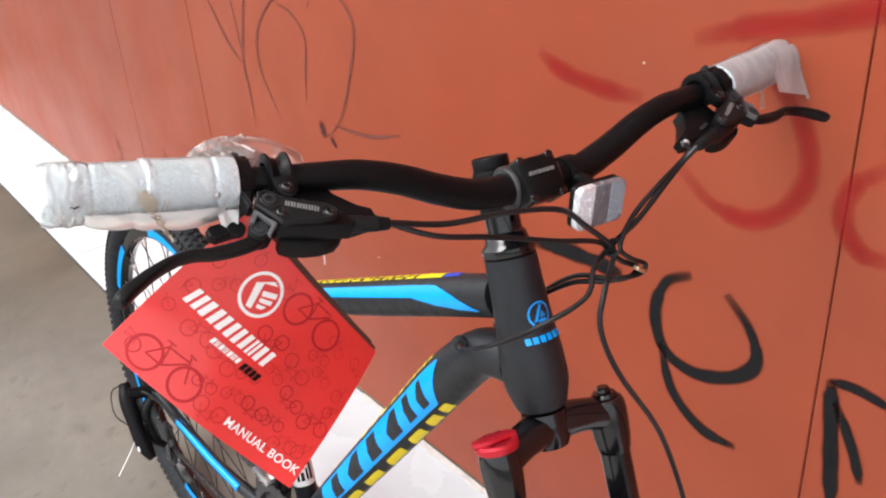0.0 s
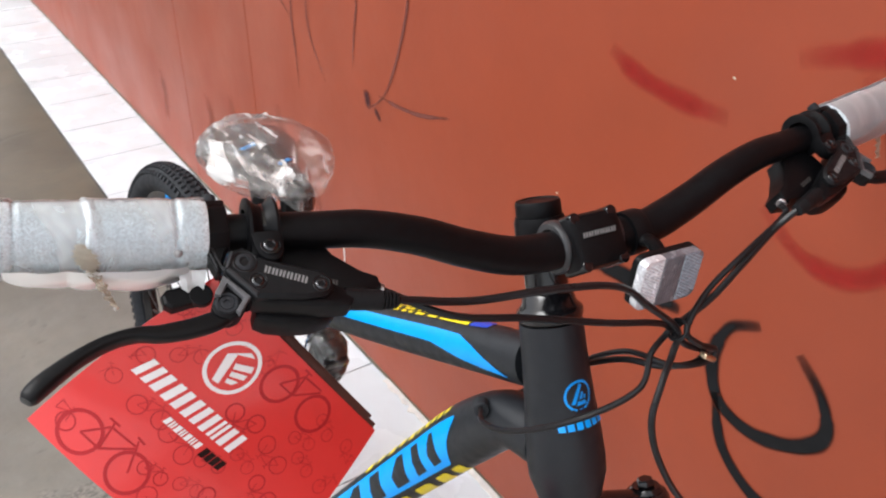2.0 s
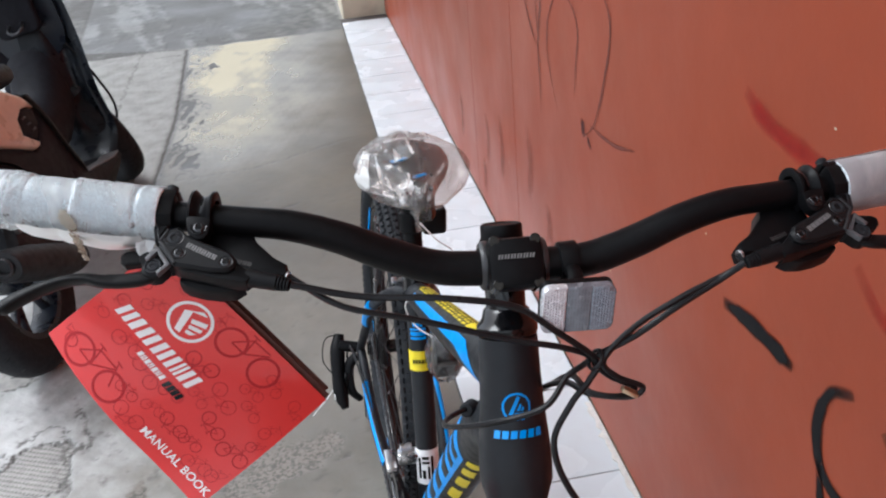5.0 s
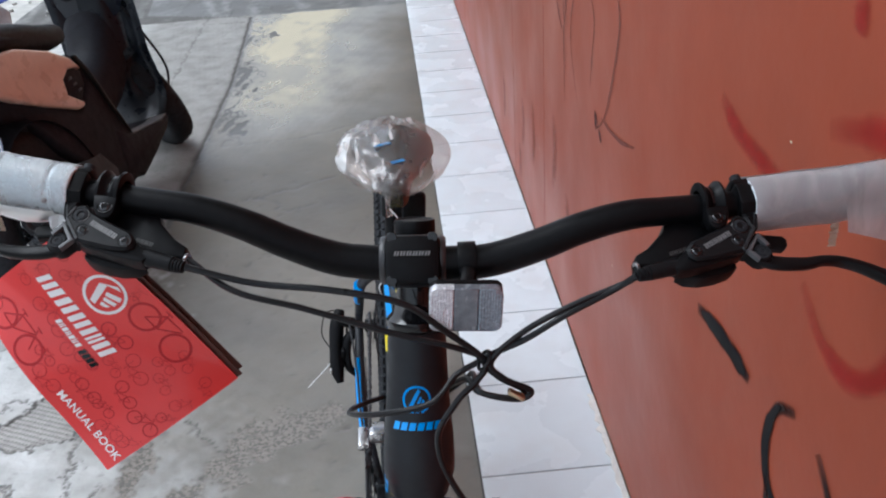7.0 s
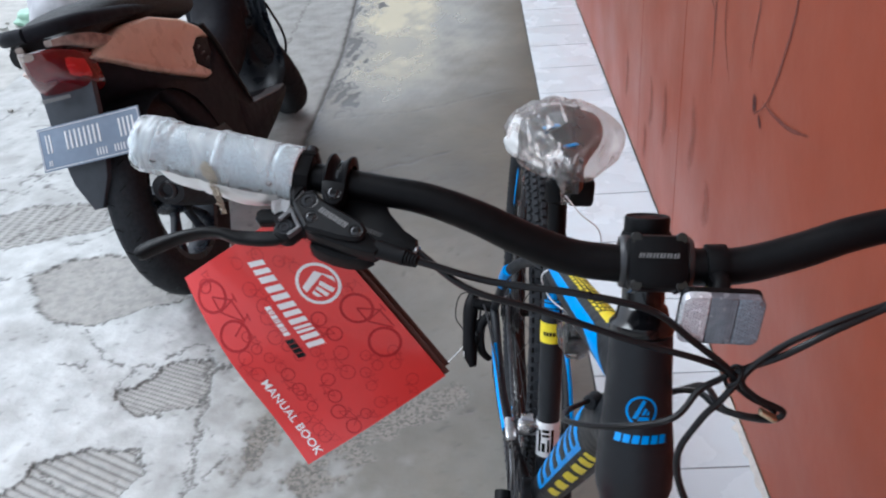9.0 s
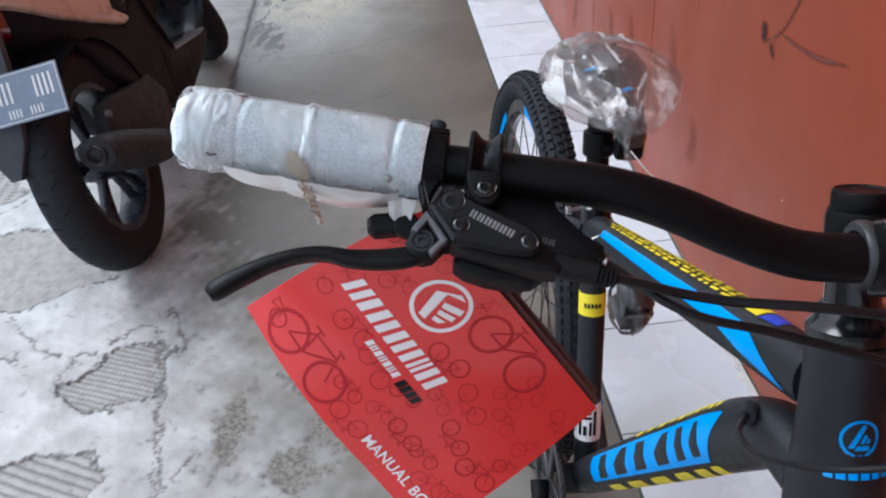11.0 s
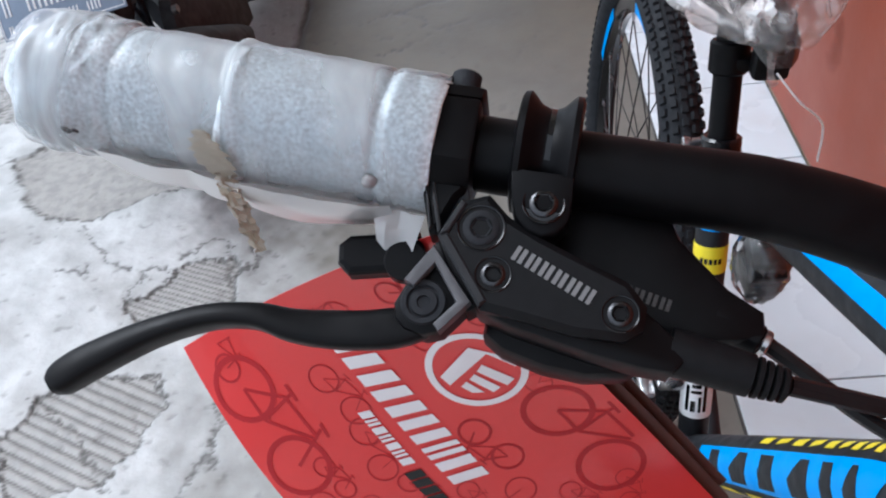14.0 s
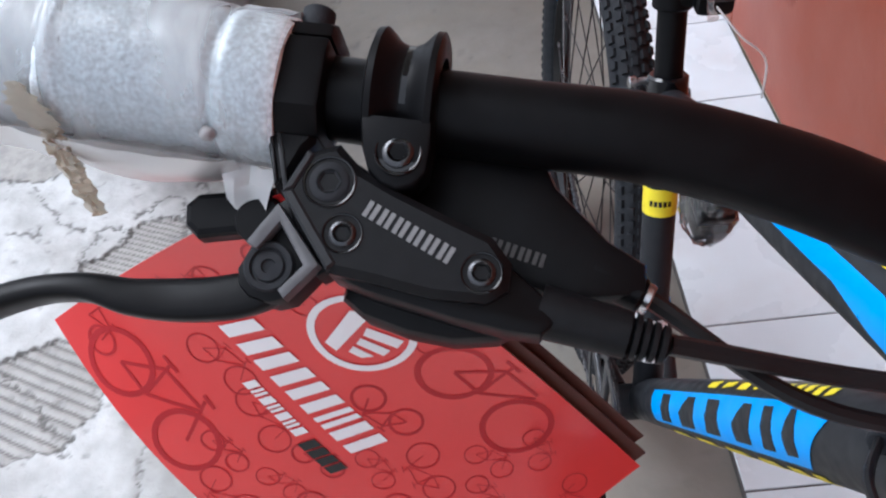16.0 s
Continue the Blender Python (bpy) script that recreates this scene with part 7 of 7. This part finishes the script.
def scooter_wheel(parent, c, m, rim_paint):
    w = new("wheel")
    w.parent = parent
    w.matrix_basis = Matrix.Translation(c) @ m
    X = Vector((1, 0, 0))
    a, b, d = frame_of(X)
    bm = bm_new()
    lathe(bm, [(0.180, -0.036), (0.205, -0.046), (0.235, -0.050), (0.258, -0.040), (0.270, -0.022), (0.274, 0.0), (0.270, 0.022), (0.258, 0.040), (0.235, 0.050), (0.205, 0.046), (0.180, 0.036), (0.180, -0.036)], (0, 0, 0), a, b, d, 64)
    part("tyre", bm, RUBBER, w, "worn black scooter tyre")
    bm = bm_new()
    for k in range(26):
        for s in (-1, 1):
            mm = Matrix.Rotation(2 * math.pi * (k + 0.25 * s) / 26, 4, "X") @ Matrix.Translation((0.020 * s, 0, 0.2712)) @ Matrix.Rotation(0.55 * s, 4, "Z")
            box(bm, (0, 0, 0), (0.024, 0.003, 0.001), 0, mm)
    tagged(part("tread_groove", bm, MATT_BLACK, w), kind="stuff")
    bm = bm_new()
    lathe(bm, [(0.168, -0.036), (0.184, -0.038), (0.184, -0.030), (0.176, -0.020), (0.176, 0.020), (0.184, 0.030), (0.184, 0.038), (0.168, 0.036), (0.164, 0.0), (0.168, -0.036)], (0, 0, 0), a, b, d, 64)
    lathe(bm, [(0, -0.040), (0.045, -0.040), (0.050, -0.02), (0.050, 0.02), (0.045, 0.040), (0, 0.040)], (0, 0, 0), a, b, d, 28)
    part("rim", bm, rim_paint, w)
    for k in range(5):
        bm = bm_new()
        for dx in (-0.02, 0.02):
            q = 2 * math.pi * k / 5 + 0.3
            p0 = Vector((0, math.cos(q - dx * 6) * 0.040, math.sin(q - dx * 6) * 0.040))
            p1 = Vector((0, math.cos(q + dx * 8) * 0.170, math.sin(q + dx * 8) * 0.170))
            tube(bm, [(*p0, 0.016, 0.010), (*(p0.lerp(p1, 0.5)), 0.013, 0.009), (*p1, 0.015, 0.010)], 8, 4)
        part("spoke", bm, MOTO_GLOSS, w)
    return w


def tail_fit(bm):
    """Draws the tail lenses in towards the wheel."""
    for v in bm.verts:
        v.co.x = v.co.x * 0.84 + 0.014
        v.co.y = -0.10 + (v.co.y + 0.10) * 0.80


def scooter():
    m = Matrix.Translation((-1.375, 0.85, FLOOR)) @ Matrix.Rotation(radians(-3.5), 4, "Z") @ Matrix.Rotation(radians(-11.5), 4, "Y")
    sc = thing("motor_scooter", m, "black motor scooter with copper side panels, parked on its side stand", "motor scooter")
    scooter_wheel(sc, (0.062, -0.018, 0.261), Matrix(), MOTO_GLOSS)
    fw = scooter_wheel(sc, (-0.052, 1.196, 0.268), Matrix.Rotation(radians(42), 4, "Z") @ Matrix.Rotation(radians(-17.5), 4, "Y"), STEEL)
    # swing arm and engine
    bm = side_plate([(-0.055, 0.245), (-0.075, 0.30), (-0.055, 0.350), (-0.02, 0.395), (0.06, 0.385), (0.14, 0.36), (0.30, 0.33), (0.36, 0.25), (0.32, 0.16), (0.20, 0.165), (0.05, 0.225)], 0.118, 0.150, 0.012)
    en = part("engine_case", bm, DUSTY, sc, "dusty black engine and swing arm")
    bm = bm_new()
    a, b, d = frame_of(Vector((1, 0, 0)))
    lathe(bm, [(0.052, 0.100), (0.048, 0.114), (0.034, 0.118), (0.026, 0.116), (0.022, 0.110), (0.016, 0.110), (0.014, 0.119), (0.0, 0.119)], (0.034, -0.02, 0.285), a, b, d, 28)
    part("axle_cover", bm, DUSTY, en)
    bm = bm_new()
    cyl(bm, (0.146, -0.030, 0.372), (0.158, -0.030, 0.372), 0.010, 0.009, 14)
    part("case_bolt", bm, CAST_ALLOY, en)
    # black inner mudguard close over the tyre
    bm = bm_new()
    rows = []
    for i in range(15):
        q = radians(8 + 118 * i / 14)
        rows.append([bm.verts.new((0.062 + x, -0.018 + math.cos(q) * (0.300 - 0.020 * (abs(x) > 0.05)), 0.261 + math.sin(q) * (0.300 - 0.020 * (abs(x) > 0.05)))) for x in (-0.085, -0.07, -0.03, 0.03, 0.07, 0.085)])
    for u, v in zip(rows, rows[1:]):
        for k in range(5):
            bm.faces.new((u[k], u[k + 1], v[k + 1], v[k]))
    bmesh.ops.solidify(bm, geom=list(bm.faces), thickness=0.004)
    part("inner_mudguard", bm, MOTO_BLACK, sc)
    bm = bm_new()
    box(bm, (0.0, 0.40, 0.36), (0.20, 0.28, 0.34), 0.05)
    part("engine_block", bm, MOTO_BLACK, en)
    bm = bm_new()
    box(bm, (0.02, 0.52, 0.22), (0.13, 0.16, 0.12), 0.025)
    part("cylinder_head", bm, DARK_STEEL, en)
    for k in range(6):
        bm = bm_new()
        box(bm, (0.085, 0.30 + 0.03 * k, 0.24), (0.02, 0.012, 0.12), 0.003)
        part("cooling_fin", bm, DARK_STEEL, en)
    bm = bm_new()
    cyl(bm, (-0.10, 0.02, 0.30), (-0.10, 0.09, 0.60), 0.024)
    part("shock_absorber", bm, DARK_STEEL, sc)
    # body under the seat
    bm = loft(bm_new(), [(-0.14, 0.005, 0.69, 0.055, 0.045), (-0.08, 0, 0.66, 0.095, 0.08), (0.05, 0, 0.60, 0.125, 0.12), (0.22, 0, 0.54, 0.14, 0.15), (0.38, 0, 0.49, 0.128, 0.165), (0.46, 0, 0.46, 0.122, 0.17), (0.52, 0, 0.42, 0.11, 0.15), (0.57, 0, 0.36, 0.09, 0.09)])
    part("rear_body", bm, MOTO_BLACK, sc)
    bm = loft(bm_new(), [(-0.18, 0.0, 0.745, 0.075, 0.030), (-0.08, 0, 0.762, 0.105, 0.040), (0.08, 0, 0.752, 0.125, 0.045), (0.25, 0, 0.715, 0.130, 0.048), (0.40, 0, 0.672, 0.128, 0.045), (0.50, 0, 0.655, 0.112, 0.040), (0.56, 0, 0.650, 0.075, 0.028)], power=2.8)
    part("seat", bm, SEAT_VINYL, sc, "black vinyl seat")
    for s in (-1, 1):
        o = [(-0.136, 0.697), (-0.06, 0.714), (0.03, 0.722), (0.144, 0.706), (0.289, 0.653), (0.385, 0.602), (0.430, 0.553), (0.395, 0.568), (0.345, 0.576), (0.291, 0.560), (0.279, 0.524), (0.356, 0.474), (0.345, 0.463), (0.313, 0.465), (0.15, 0.535), (0.025, 0.598), (-0.07, 0.658)]
        bm = slab(bm_new(), o, 0.08, 0.150, SIDE, 0.010, 3)
        for v in bm.verts:
            k = min(max((0.12 - v.co.y) / 0.28, 0), 1)
            v.co.x = (v.co.x - 0.042 * k ** 1.3 - 0.25 * max(v.co.z - 0.66, 0)) * s
        part("side_panel", bm, PEACH, sc, "pearl copper side panel")
        bm = slab(bm_new(), [(0.285, 0.555), (0.345, 0.574), (0.395, 0.566), (0.428, 0.550), (0.42, 0.51), (0.362, 0.478), (0.284, 0.524)], 0.09, 0.142, SIDE, 0.006)
        for v in bm.verts:
            v.co.x *= s
        ip = part("intake", bm, MOTO_BLACK, sc)
        for j in range(3):
            bm = bm_new()
            box(bm, (s * 0.1435, 0.335 + 0.015 * j, 0.552 - 0.022 * j), (0.004, 0.030, 0.006), 0.001)
            part("intake_slat", bm, MOTO_GLOSS, ip)
        bm = bm_new()
        tube(bm, [(0.118 * s, 0.22, 0.712, 0.010, 0.010), (0.122 * s, 0.06, 0.748, 0.012, 0.015), (0.112 * s, -0.10, 0.780, 0.012, 0.018), (0.070 * s + 0.008, -0.18, 0.794, 0.013, 0.018), (0.010, -0.212, 0.797, 0.013, 0.018)], 12)
        part("grab_rail", bm, MOTO_BLACK, sc)
    # tail lamp, mudguard, plate
    bm = loft(bm_new(), [(-0.262, 0, 0.742, 0.030, 0.016), (-0.235, 0, 0.722, 0.060, 0.036), (-0.18, 0, 0.690, 0.086, 0.054), (-0.12, 0, 0.668, 0.092, 0.058)], power=4.5)
    tail_fit(bm)
    tl = part("tail_lamp", bm, TAIL_RED, sc, "dark red tail lamp lens")
    bm = loft(bm_new(), [(-0.240, 0.030, 0.715, 0.022, 0.020), (-0.215, 0.044, 0.702, 0.032, 0.030), (-0.172, 0.056, 0.682, 0.036, 0.034)], 16, 3.0)
    tail_fit(bm)
    part("lamp_core", bm, CORE_RED, tl, "bright red inner lens")
    bm = loft(bm_new(), [(-0.266, -0.010, 0.752, 0.016, 0.008), (-0.235, -0.052, 0.742, 0.010, 0.020), (-0.19, -0.080, 0.716, 0.008, 0.030)], 14, 3.0)
    tail_fit(bm)
    part("lamp_edge", bm, CLEAR_LENS, tl, "clear lens edge")
    for s in (-1, 1):
        bm = loft(bm_new(), [(-0.235, 0.045 * s, 0.766, 0.012, 0.008), (-0.19, 0.070 * s, 0.756, 0.018, 0.013), (-0.11, 0.092 * s, 0.732, 0.018, 0.020), (-0.03, 0.110 * s, 0.708, 0.010, 0.012)], 14, 4.0)
        tail_fit(bm)
        part("indicator", bm, CLEAR_LENS, sc, "clear indicator lens")
    bm = slab(bm_new(), [(-0.060, 0.0), (0.085, 0.0), (0.078, -0.15), (0.058, -0.25), (0.025, -0.318), (0.0, -0.318), (-0.034, -0.25), (-0.052, -0.15)], -0.012, 0.008,
              Matrix.Translation((0.0, -0.150, 0.665)) @ Matrix.Rotation(radians(68), 4, "X"), 0.006)
    mg = part("mudguard", bm, MUDGUARD, sc, "grey-black plastic rear mudguard")
    bm = bm_new()
    box(bm, (0.0, -0.200, 0.638), (0.075, 0.003, 0.009), 0.001, None)
    part("badge", bm, GREY_PRINT, mg, "pale badge strip")
    pm = Matrix.Translation((0.056, -0.236, 0.534)) @ Matrix.Rotation(radians(62), 4, "X")
    bm = bm_new()
    box(bm, (0, 0, 0), (0.275, 0.105, 0.003), 0.001, pm)
    pl = part("number_plate", bm, PLATE, sc, "dark number plate with pale bars")
    bm = bm_new()
    for x0, x1, y0, y1 in ((-0.134, 0.134, 0.047, 0.0485), (-0.134, 0.134, -0.0485, -0.047), (-0.1345, -0.133, -0.0485, 0.0485), (0.133, 0.1345, -0.0485, 0.0485)):
        box(bm, ((x0 + x1) / 2, (y0 + y1) / 2, 0.0022), (x1 - x0, y1 - y0, 0.001), 0, pm)
    part("plate_border", bm, WHITE, pl)
    for x, n, step, y, h in ((-0.116, 2, 0.010, 0.012, 0.044), (-0.062, 8, 0.0125, 0.012, 0.044), (0.082, 4, 0.0115, 0.012, 0.044), (0.012, 4, 0.008, -0.032, 0.017), (0.060, 4, 0.008, -0.032, 0.017), (-0.118, 2, 0.006, -0.034, 0.014)):
        for k in range(n):
            bm = bm_new()
            box(bm, (x + step * k, y, 0.0022), (step * 0.42, h, 0.0012), 0.0004, pm)
            part("plate_bar", bm, WHITE, pl)
    # lower side covers that curve down from the panels to the foot board
    # their black sheet also stands in for the engine left in shadow
    for s in (-1, 1):
        o = [(0.02, 0.590), (0.15, 0.532), (0.313, 0.462), (0.358, 0.470), (0.425, 0.512), (0.428, 0.552), (0.452, 0.600), (0.470, 0.560), (0.498, 0.448), (0.535, 0.365), (0.575, 0.292), (0.585, 0.240), (0.555, 0.165), (0.43, 0.165), (0.34, 0.225), (0.24, 0.30), (0.14, 0.40), (0.06, 0.52)]
        bm = slab(bm_new(), o, 0.095, 0.146, SIDE, 0.016, 4)
        for v in bm.verts:
            v.co.x = (v.co.x - 0.25 * max(v.co.z - 0.50, 0) - 0.05 * max(0.30 - v.co.y, 0)) * s
        lc = part("lower_cover", bm, MOTO_BLACK, sc, "black lower side cover, also filling the shaded engine space")
        bm = bm_new()
        tube(bm, [(0.128 * s, 0.450, 0.590, 0.012, 0.008), (0.141 * s, 0.470, 0.520, 0.016, 0.008), (0.143 * s, 0.494, 0.430, 0.018, 0.008), (0.142 * s, 0.530, 0.350, 0.018, 0.008), (0.140 * s, 0.560, 0.296, 0.012, 0.007)], 12)
        part("cover_rib", bm, BROWN_DUST, lc, "dusty raised edge")
    # foot board, leg shield and front
    bm = side_plate([(0.46, 0.34), (0.52, 0.30), (0.575, 0.280), (0.83, 0.226), (0.895, 0.224), (0.905, 0.210), (0.86, 0.188), (0.70, 0.166), (0.52, 0.150), (0.42, 0.20)], -0.150, 0.150, 0.012)
    fb = part("foot_board", bm, MOTO_BLACK, sc, "black foot board")
    # raised grey strips stand in for sky reflected off the board's top
    for s in (-1, 1):
        bm = slab(bm_new(), [(0.575, 0.2805), (0.83, 0.2265), (0.888, 0.2250), (0.888, 0.2290), (0.83, 0.2305), (0.575, 0.2845)], min(0.082 * s, 0.146 * s), max(0.082 * s, 0.146 * s), SIDE, 0.001)
        part("foot_mat", bm, SKYLIT_GREY, fb, "grey strip painting the sky's reflection on the foot board")
    bm = bm_new()
    profile = spline([(0.205, 0.872, 0.128), (0.26, 0.925, 0.148), (0.31, 0.952, 0.152), (0.38, 0.950, 0.152), (0.45, 0.950, 0.152), (0.55, 0.985, 0.153), (0.66, 1.008, 0.155), (0.80, 1.025, 0.148), (0.91, 1.020, 0.110)], 4)
    rows = []
    for z, ye, w in profile:
        lift = min(max((z - 0.20) / 0.12, 0), 1)
        row = []
        for k in range(25):
            u = -1 + k / 12
            hollow = 0.075 * (1 - abs(u) ** 2.2) * lift
            column = 0.060 * math.exp(-(u / 0.42) ** 4) * lift
            row.append(bm.verts.new((u * w, ye + hollow - column + 0.022 * max(abs(u) - 0.86, 0) / 0.14, z)))
        rows.append(row)
    for u, v in zip(rows, rows[1:]):
        for k in range(24):
            bm.faces.new((u[k], u[k + 1], v[k + 1], v[k]))
    bmesh.ops.solidify(bm, geom=list(bm.faces), thickness=-0.008)
    ls = part("leg_shield", bm, MOTO_GLOSS, sc, "gloss black leg shield")
    bm = loft(bm_new(), [(1.03, 0, 0.735, 0.125, 0.17), (1.09, 0, 0.735, 0.118, 0.165), (1.15, 0, 0.72, 0.07, 0.13), (1.175, 0, 0.71, 0.03, 0.08)], power=3.0)
    part("front_cowl", bm, MOTO_GLOSS, sc, "gloss black front cowl")
    bm = slab(bm_new(), rounded(0.15, 0.13, 0.03), 0.0, 0.026, Matrix.Translation((0.0, 0.995, 0.735)) @ Matrix.Rotation(radians(82), 4, "X"), 0.010, 3)
    part("glove_box", bm, MOTO_BLACK, ls, "black glove box lid")
    bm = bm_new()
    tube(bm, [(-0.022, 0.965, 0.715, 0.005), (-0.022, 0.935, 0.700, 0.005), (0.0, 0.928, 0.690, 0.006), (0.022, 0.935, 0.700, 0.005), (0.022, 0.965, 0.715, 0.005)], 10)
    part("bag_hook", bm, DARK_STEEL, ls)
    bm = loft(bm_new(), [(0.46, 0, 0.42, 0.06, 0.07), (0.60, 0, 0.40, 0.075, 0.09), (0.78, 0, 0.42, 0.08, 0.10), (0.90, 0, 0.50, 0.09, 0.14)], power=2.6)
    part("centre_tunnel", bm, MOTO_BLACK, sc)
    bm = loft(bm_new(), [(0.90, 0.0, 0.92, 0.10, 0.05), (0.98, 0, 0.93, 0.13, 0.08), (1.06, 0, 0.90, 0.12, 0.09), (1.12, 0, 0.86, 0.06, 0.05)], power=2.6)
    part("handlebar_cover", bm, MOTO_GLOSS, sc)
    for s in (-1, 1):
        bm = bm_new()
        tube(bm, [(0.09 * s, 0.97, 0.945, 0.012), (0.20 * s, 0.94, 0.965, 0.014), (0.34 * s, 0.88, 0.955, 0.017), (0.345 * s, 0.878, 0.955, 0.010)], 14)
        part("hand_grip", bm, RUBBER, sc)
        bm = bm_new()
        tube(bm, [(0.16 * s, 0.99, 0.965, 0.006, 0.005), (0.25 * s, 0.99, 0.960, 0.006, 0.005), (0.35 * s, 0.95, 0.950, 0.006, 0.005)], 10)
        part("brake_lever", bm, DARK_STEEL, sc)
        bm = bm_new()
        tube(bm, [(0.17 * s, 0.97, 0.97, 0.004), (0.20 * s, 0.98, 1.04, 0.004), (0.24 * s, 0.97, 1.09, 0.004)], 8)
        mi = part("mirror", bm, MOTO_BLACK, sc)
        bm = loft(bm_new(), [(0.955, 0.27 * s, 1.13, 0.055, 0.036), (0.985, 0.27 * s, 1.13, 0.05, 0.032)], 18)
        part("mirror_shell", bm, MOTO_BLACK, mi)
    bm = bm_new()
    n = 14
    rows = []
    for i in range(n + 1):
        q = radians(20 + 125 * i / n)
        rows.append([bm.verts.new((x, math.cos(q) * (0.292 + 0.012 * (1 - (x / 0.06) ** 2)), math.sin(q) * (0.292 + 0.012 * (1 - (x / 0.06) ** 2)))) for x in (-0.06, -0.04, -0.015, 0.015, 0.04, 0.06)])
    for u, v in zip(rows, rows[1:]):
        for k in range(5):
            bm.faces.new((u[k], u[k + 1], v[k + 1], v[k]))
    bmesh.ops.solidify(bm, geom=list(bm.faces), thickness=0.004)
    part("front_mudguard", bm, MOTO_GLOSS, fw)
    for s in (-1, 1):
        bm = bm_new()
        cyl(bm, (0.062 * s, 0.0, 0.0), (0.060 * s, -0.07, 0.22), 0.016, 0.016)
        part("fork_leg", bm, MOTO_BLACK, fw)
    bm = bm_new()
    tube(bm, [(-0.10, 0.42, 0.20, 0.009), (-0.15, 0.40, 0.10, 0.009), (-0.155, 0.405, 0.033, 0.009), (-0.185, 0.40, 0.038, 0.008)], 10)
    part("side_stand", bm, DARK_STEEL, sc)
    bm = loft(bm_new(), [(-0.214, 0.172, 0.357, 0.034, 0.034), (-0.205, 0.172, 0.354, 0.042, 0.043), (-0.10, 0.172, 0.305, 0.048, 0.052), (0.02, 0.170, 0.245, 0.048, 0.052), (0.15, 0.160, 0.190, 0.040, 0.042), (0.28, 0.130, 0.150, 0.018, 0.018)], 20, 2.2)
    mf = part("muffler", bm, DUSTY, sc, "dusty dull black exhaust muffler")
    a, b, d = frame_of(Vector((0, -1, 0.35)).normalized())
    bm = bm_new()
    lathe(bm, [(0.024, 0.0), (0.024, 0.012), (0.020, 0.016), (0.016, 0.012), (0.014, 0.0)], (0.172, -0.212, 0.357), a, b, d, 24)
    part("tailpipe", bm, DARK_STEEL, mf)
    cable("brake_cable", [(0.10, 1.03, 0.60), (0.140, 1.012, 0.50), (0.136, 1.065, 0.435), (0.122, 1.140, 0.355), (0.112, 1.150, 0.290), (0.07, 1.13, 0.20)], 0.005, sc)
    return sc


CLEAR_LENS = material("clear_lens", (0.30, 0.24, 0.21), 0.1, vary=0.4, scale=40, coat=0.8)
scooter()


# ---- rubbish at the pavement's edge ----
def crumpled(name, c, size, mat, label, category, seed):
    bm = bm_new()
    bmesh.ops.create_icosphere(bm, subdivisions=4, radius=1.0)
    for v in bm.verts:
        q = v.co.copy()
        k = 1 + 0.35 * noise.noise(q * 1.7 + Vector((seed, 0, 0))) + 0.15 * abs(noise.noise(q * 6 + Vector((0, seed, 0))))
        v.co = Vector((q.x * size[0], q.y * size[1], max(q.z, -0.55) * size[2])) * k
    lo = min(v.co.z for v in bm.verts)
    for v in bm.verts:
        v.co.z -= lo
    ob = part(name, bm, mat)
    ob.location = c
    return tagged(ob, label, category)


crumpled("plastic_bag", (-3.05, 3.75, FLOOR), (0.16, 0.12, 0.05), material("green_white_plastic", (0.35, 0.55, 0.42), 0.35, vary=0.3, scale=14), "crumpled green and white plastic bag lying on the pavement", "plastic bag", 3)
crumpled("sack", (-2.45, 3.0, FLOOR), (0.26, 0.22, 0.30), material("pale_sack", (0.5, 0.5, 0.52), 0.7, vary=0.15, scale=20), "pale bulging sack standing on the pavement", "sack", 9)
crumpled("tarpaulin", (-2.45, 3.0, FLOOR + 0.42), (0.24, 0.20, 0.05), material("blue_tarpaulin", (0.06, 0.1, 0.45), 0.45, vary=0.2, scale=18), "folded blue tarpaulin on top of the sack", "tarpaulin", 15)
rng = random.Random(4)
bm = bm_new()
for k in range(420):
    x, y = rng.uniform(-4.1, -2.3), rng.uniform(1.2, 7.0)
    if rng.random() > (-x - 1.9) / 2:
        continue
    s = rng.uniform(0.006, 0.03)
    box(bm, (0, 0, s * 0.3), (s, s * rng.uniform(0.6, 1.4), s * 0.6), s * 0.15, Matrix.Translation((x, y, FLOOR)) @ Matrix.Rotation(rng.uniform(0, 6), 4, "Z") @ Matrix.Rotation(rng.uniform(-0.2, 0.2), 4, "X"))
tagged(part("rubble", bm, CONCRETE, smooth=False), "scattered pebbles and broken concrete crumbs", "rubble", kind="stuff")
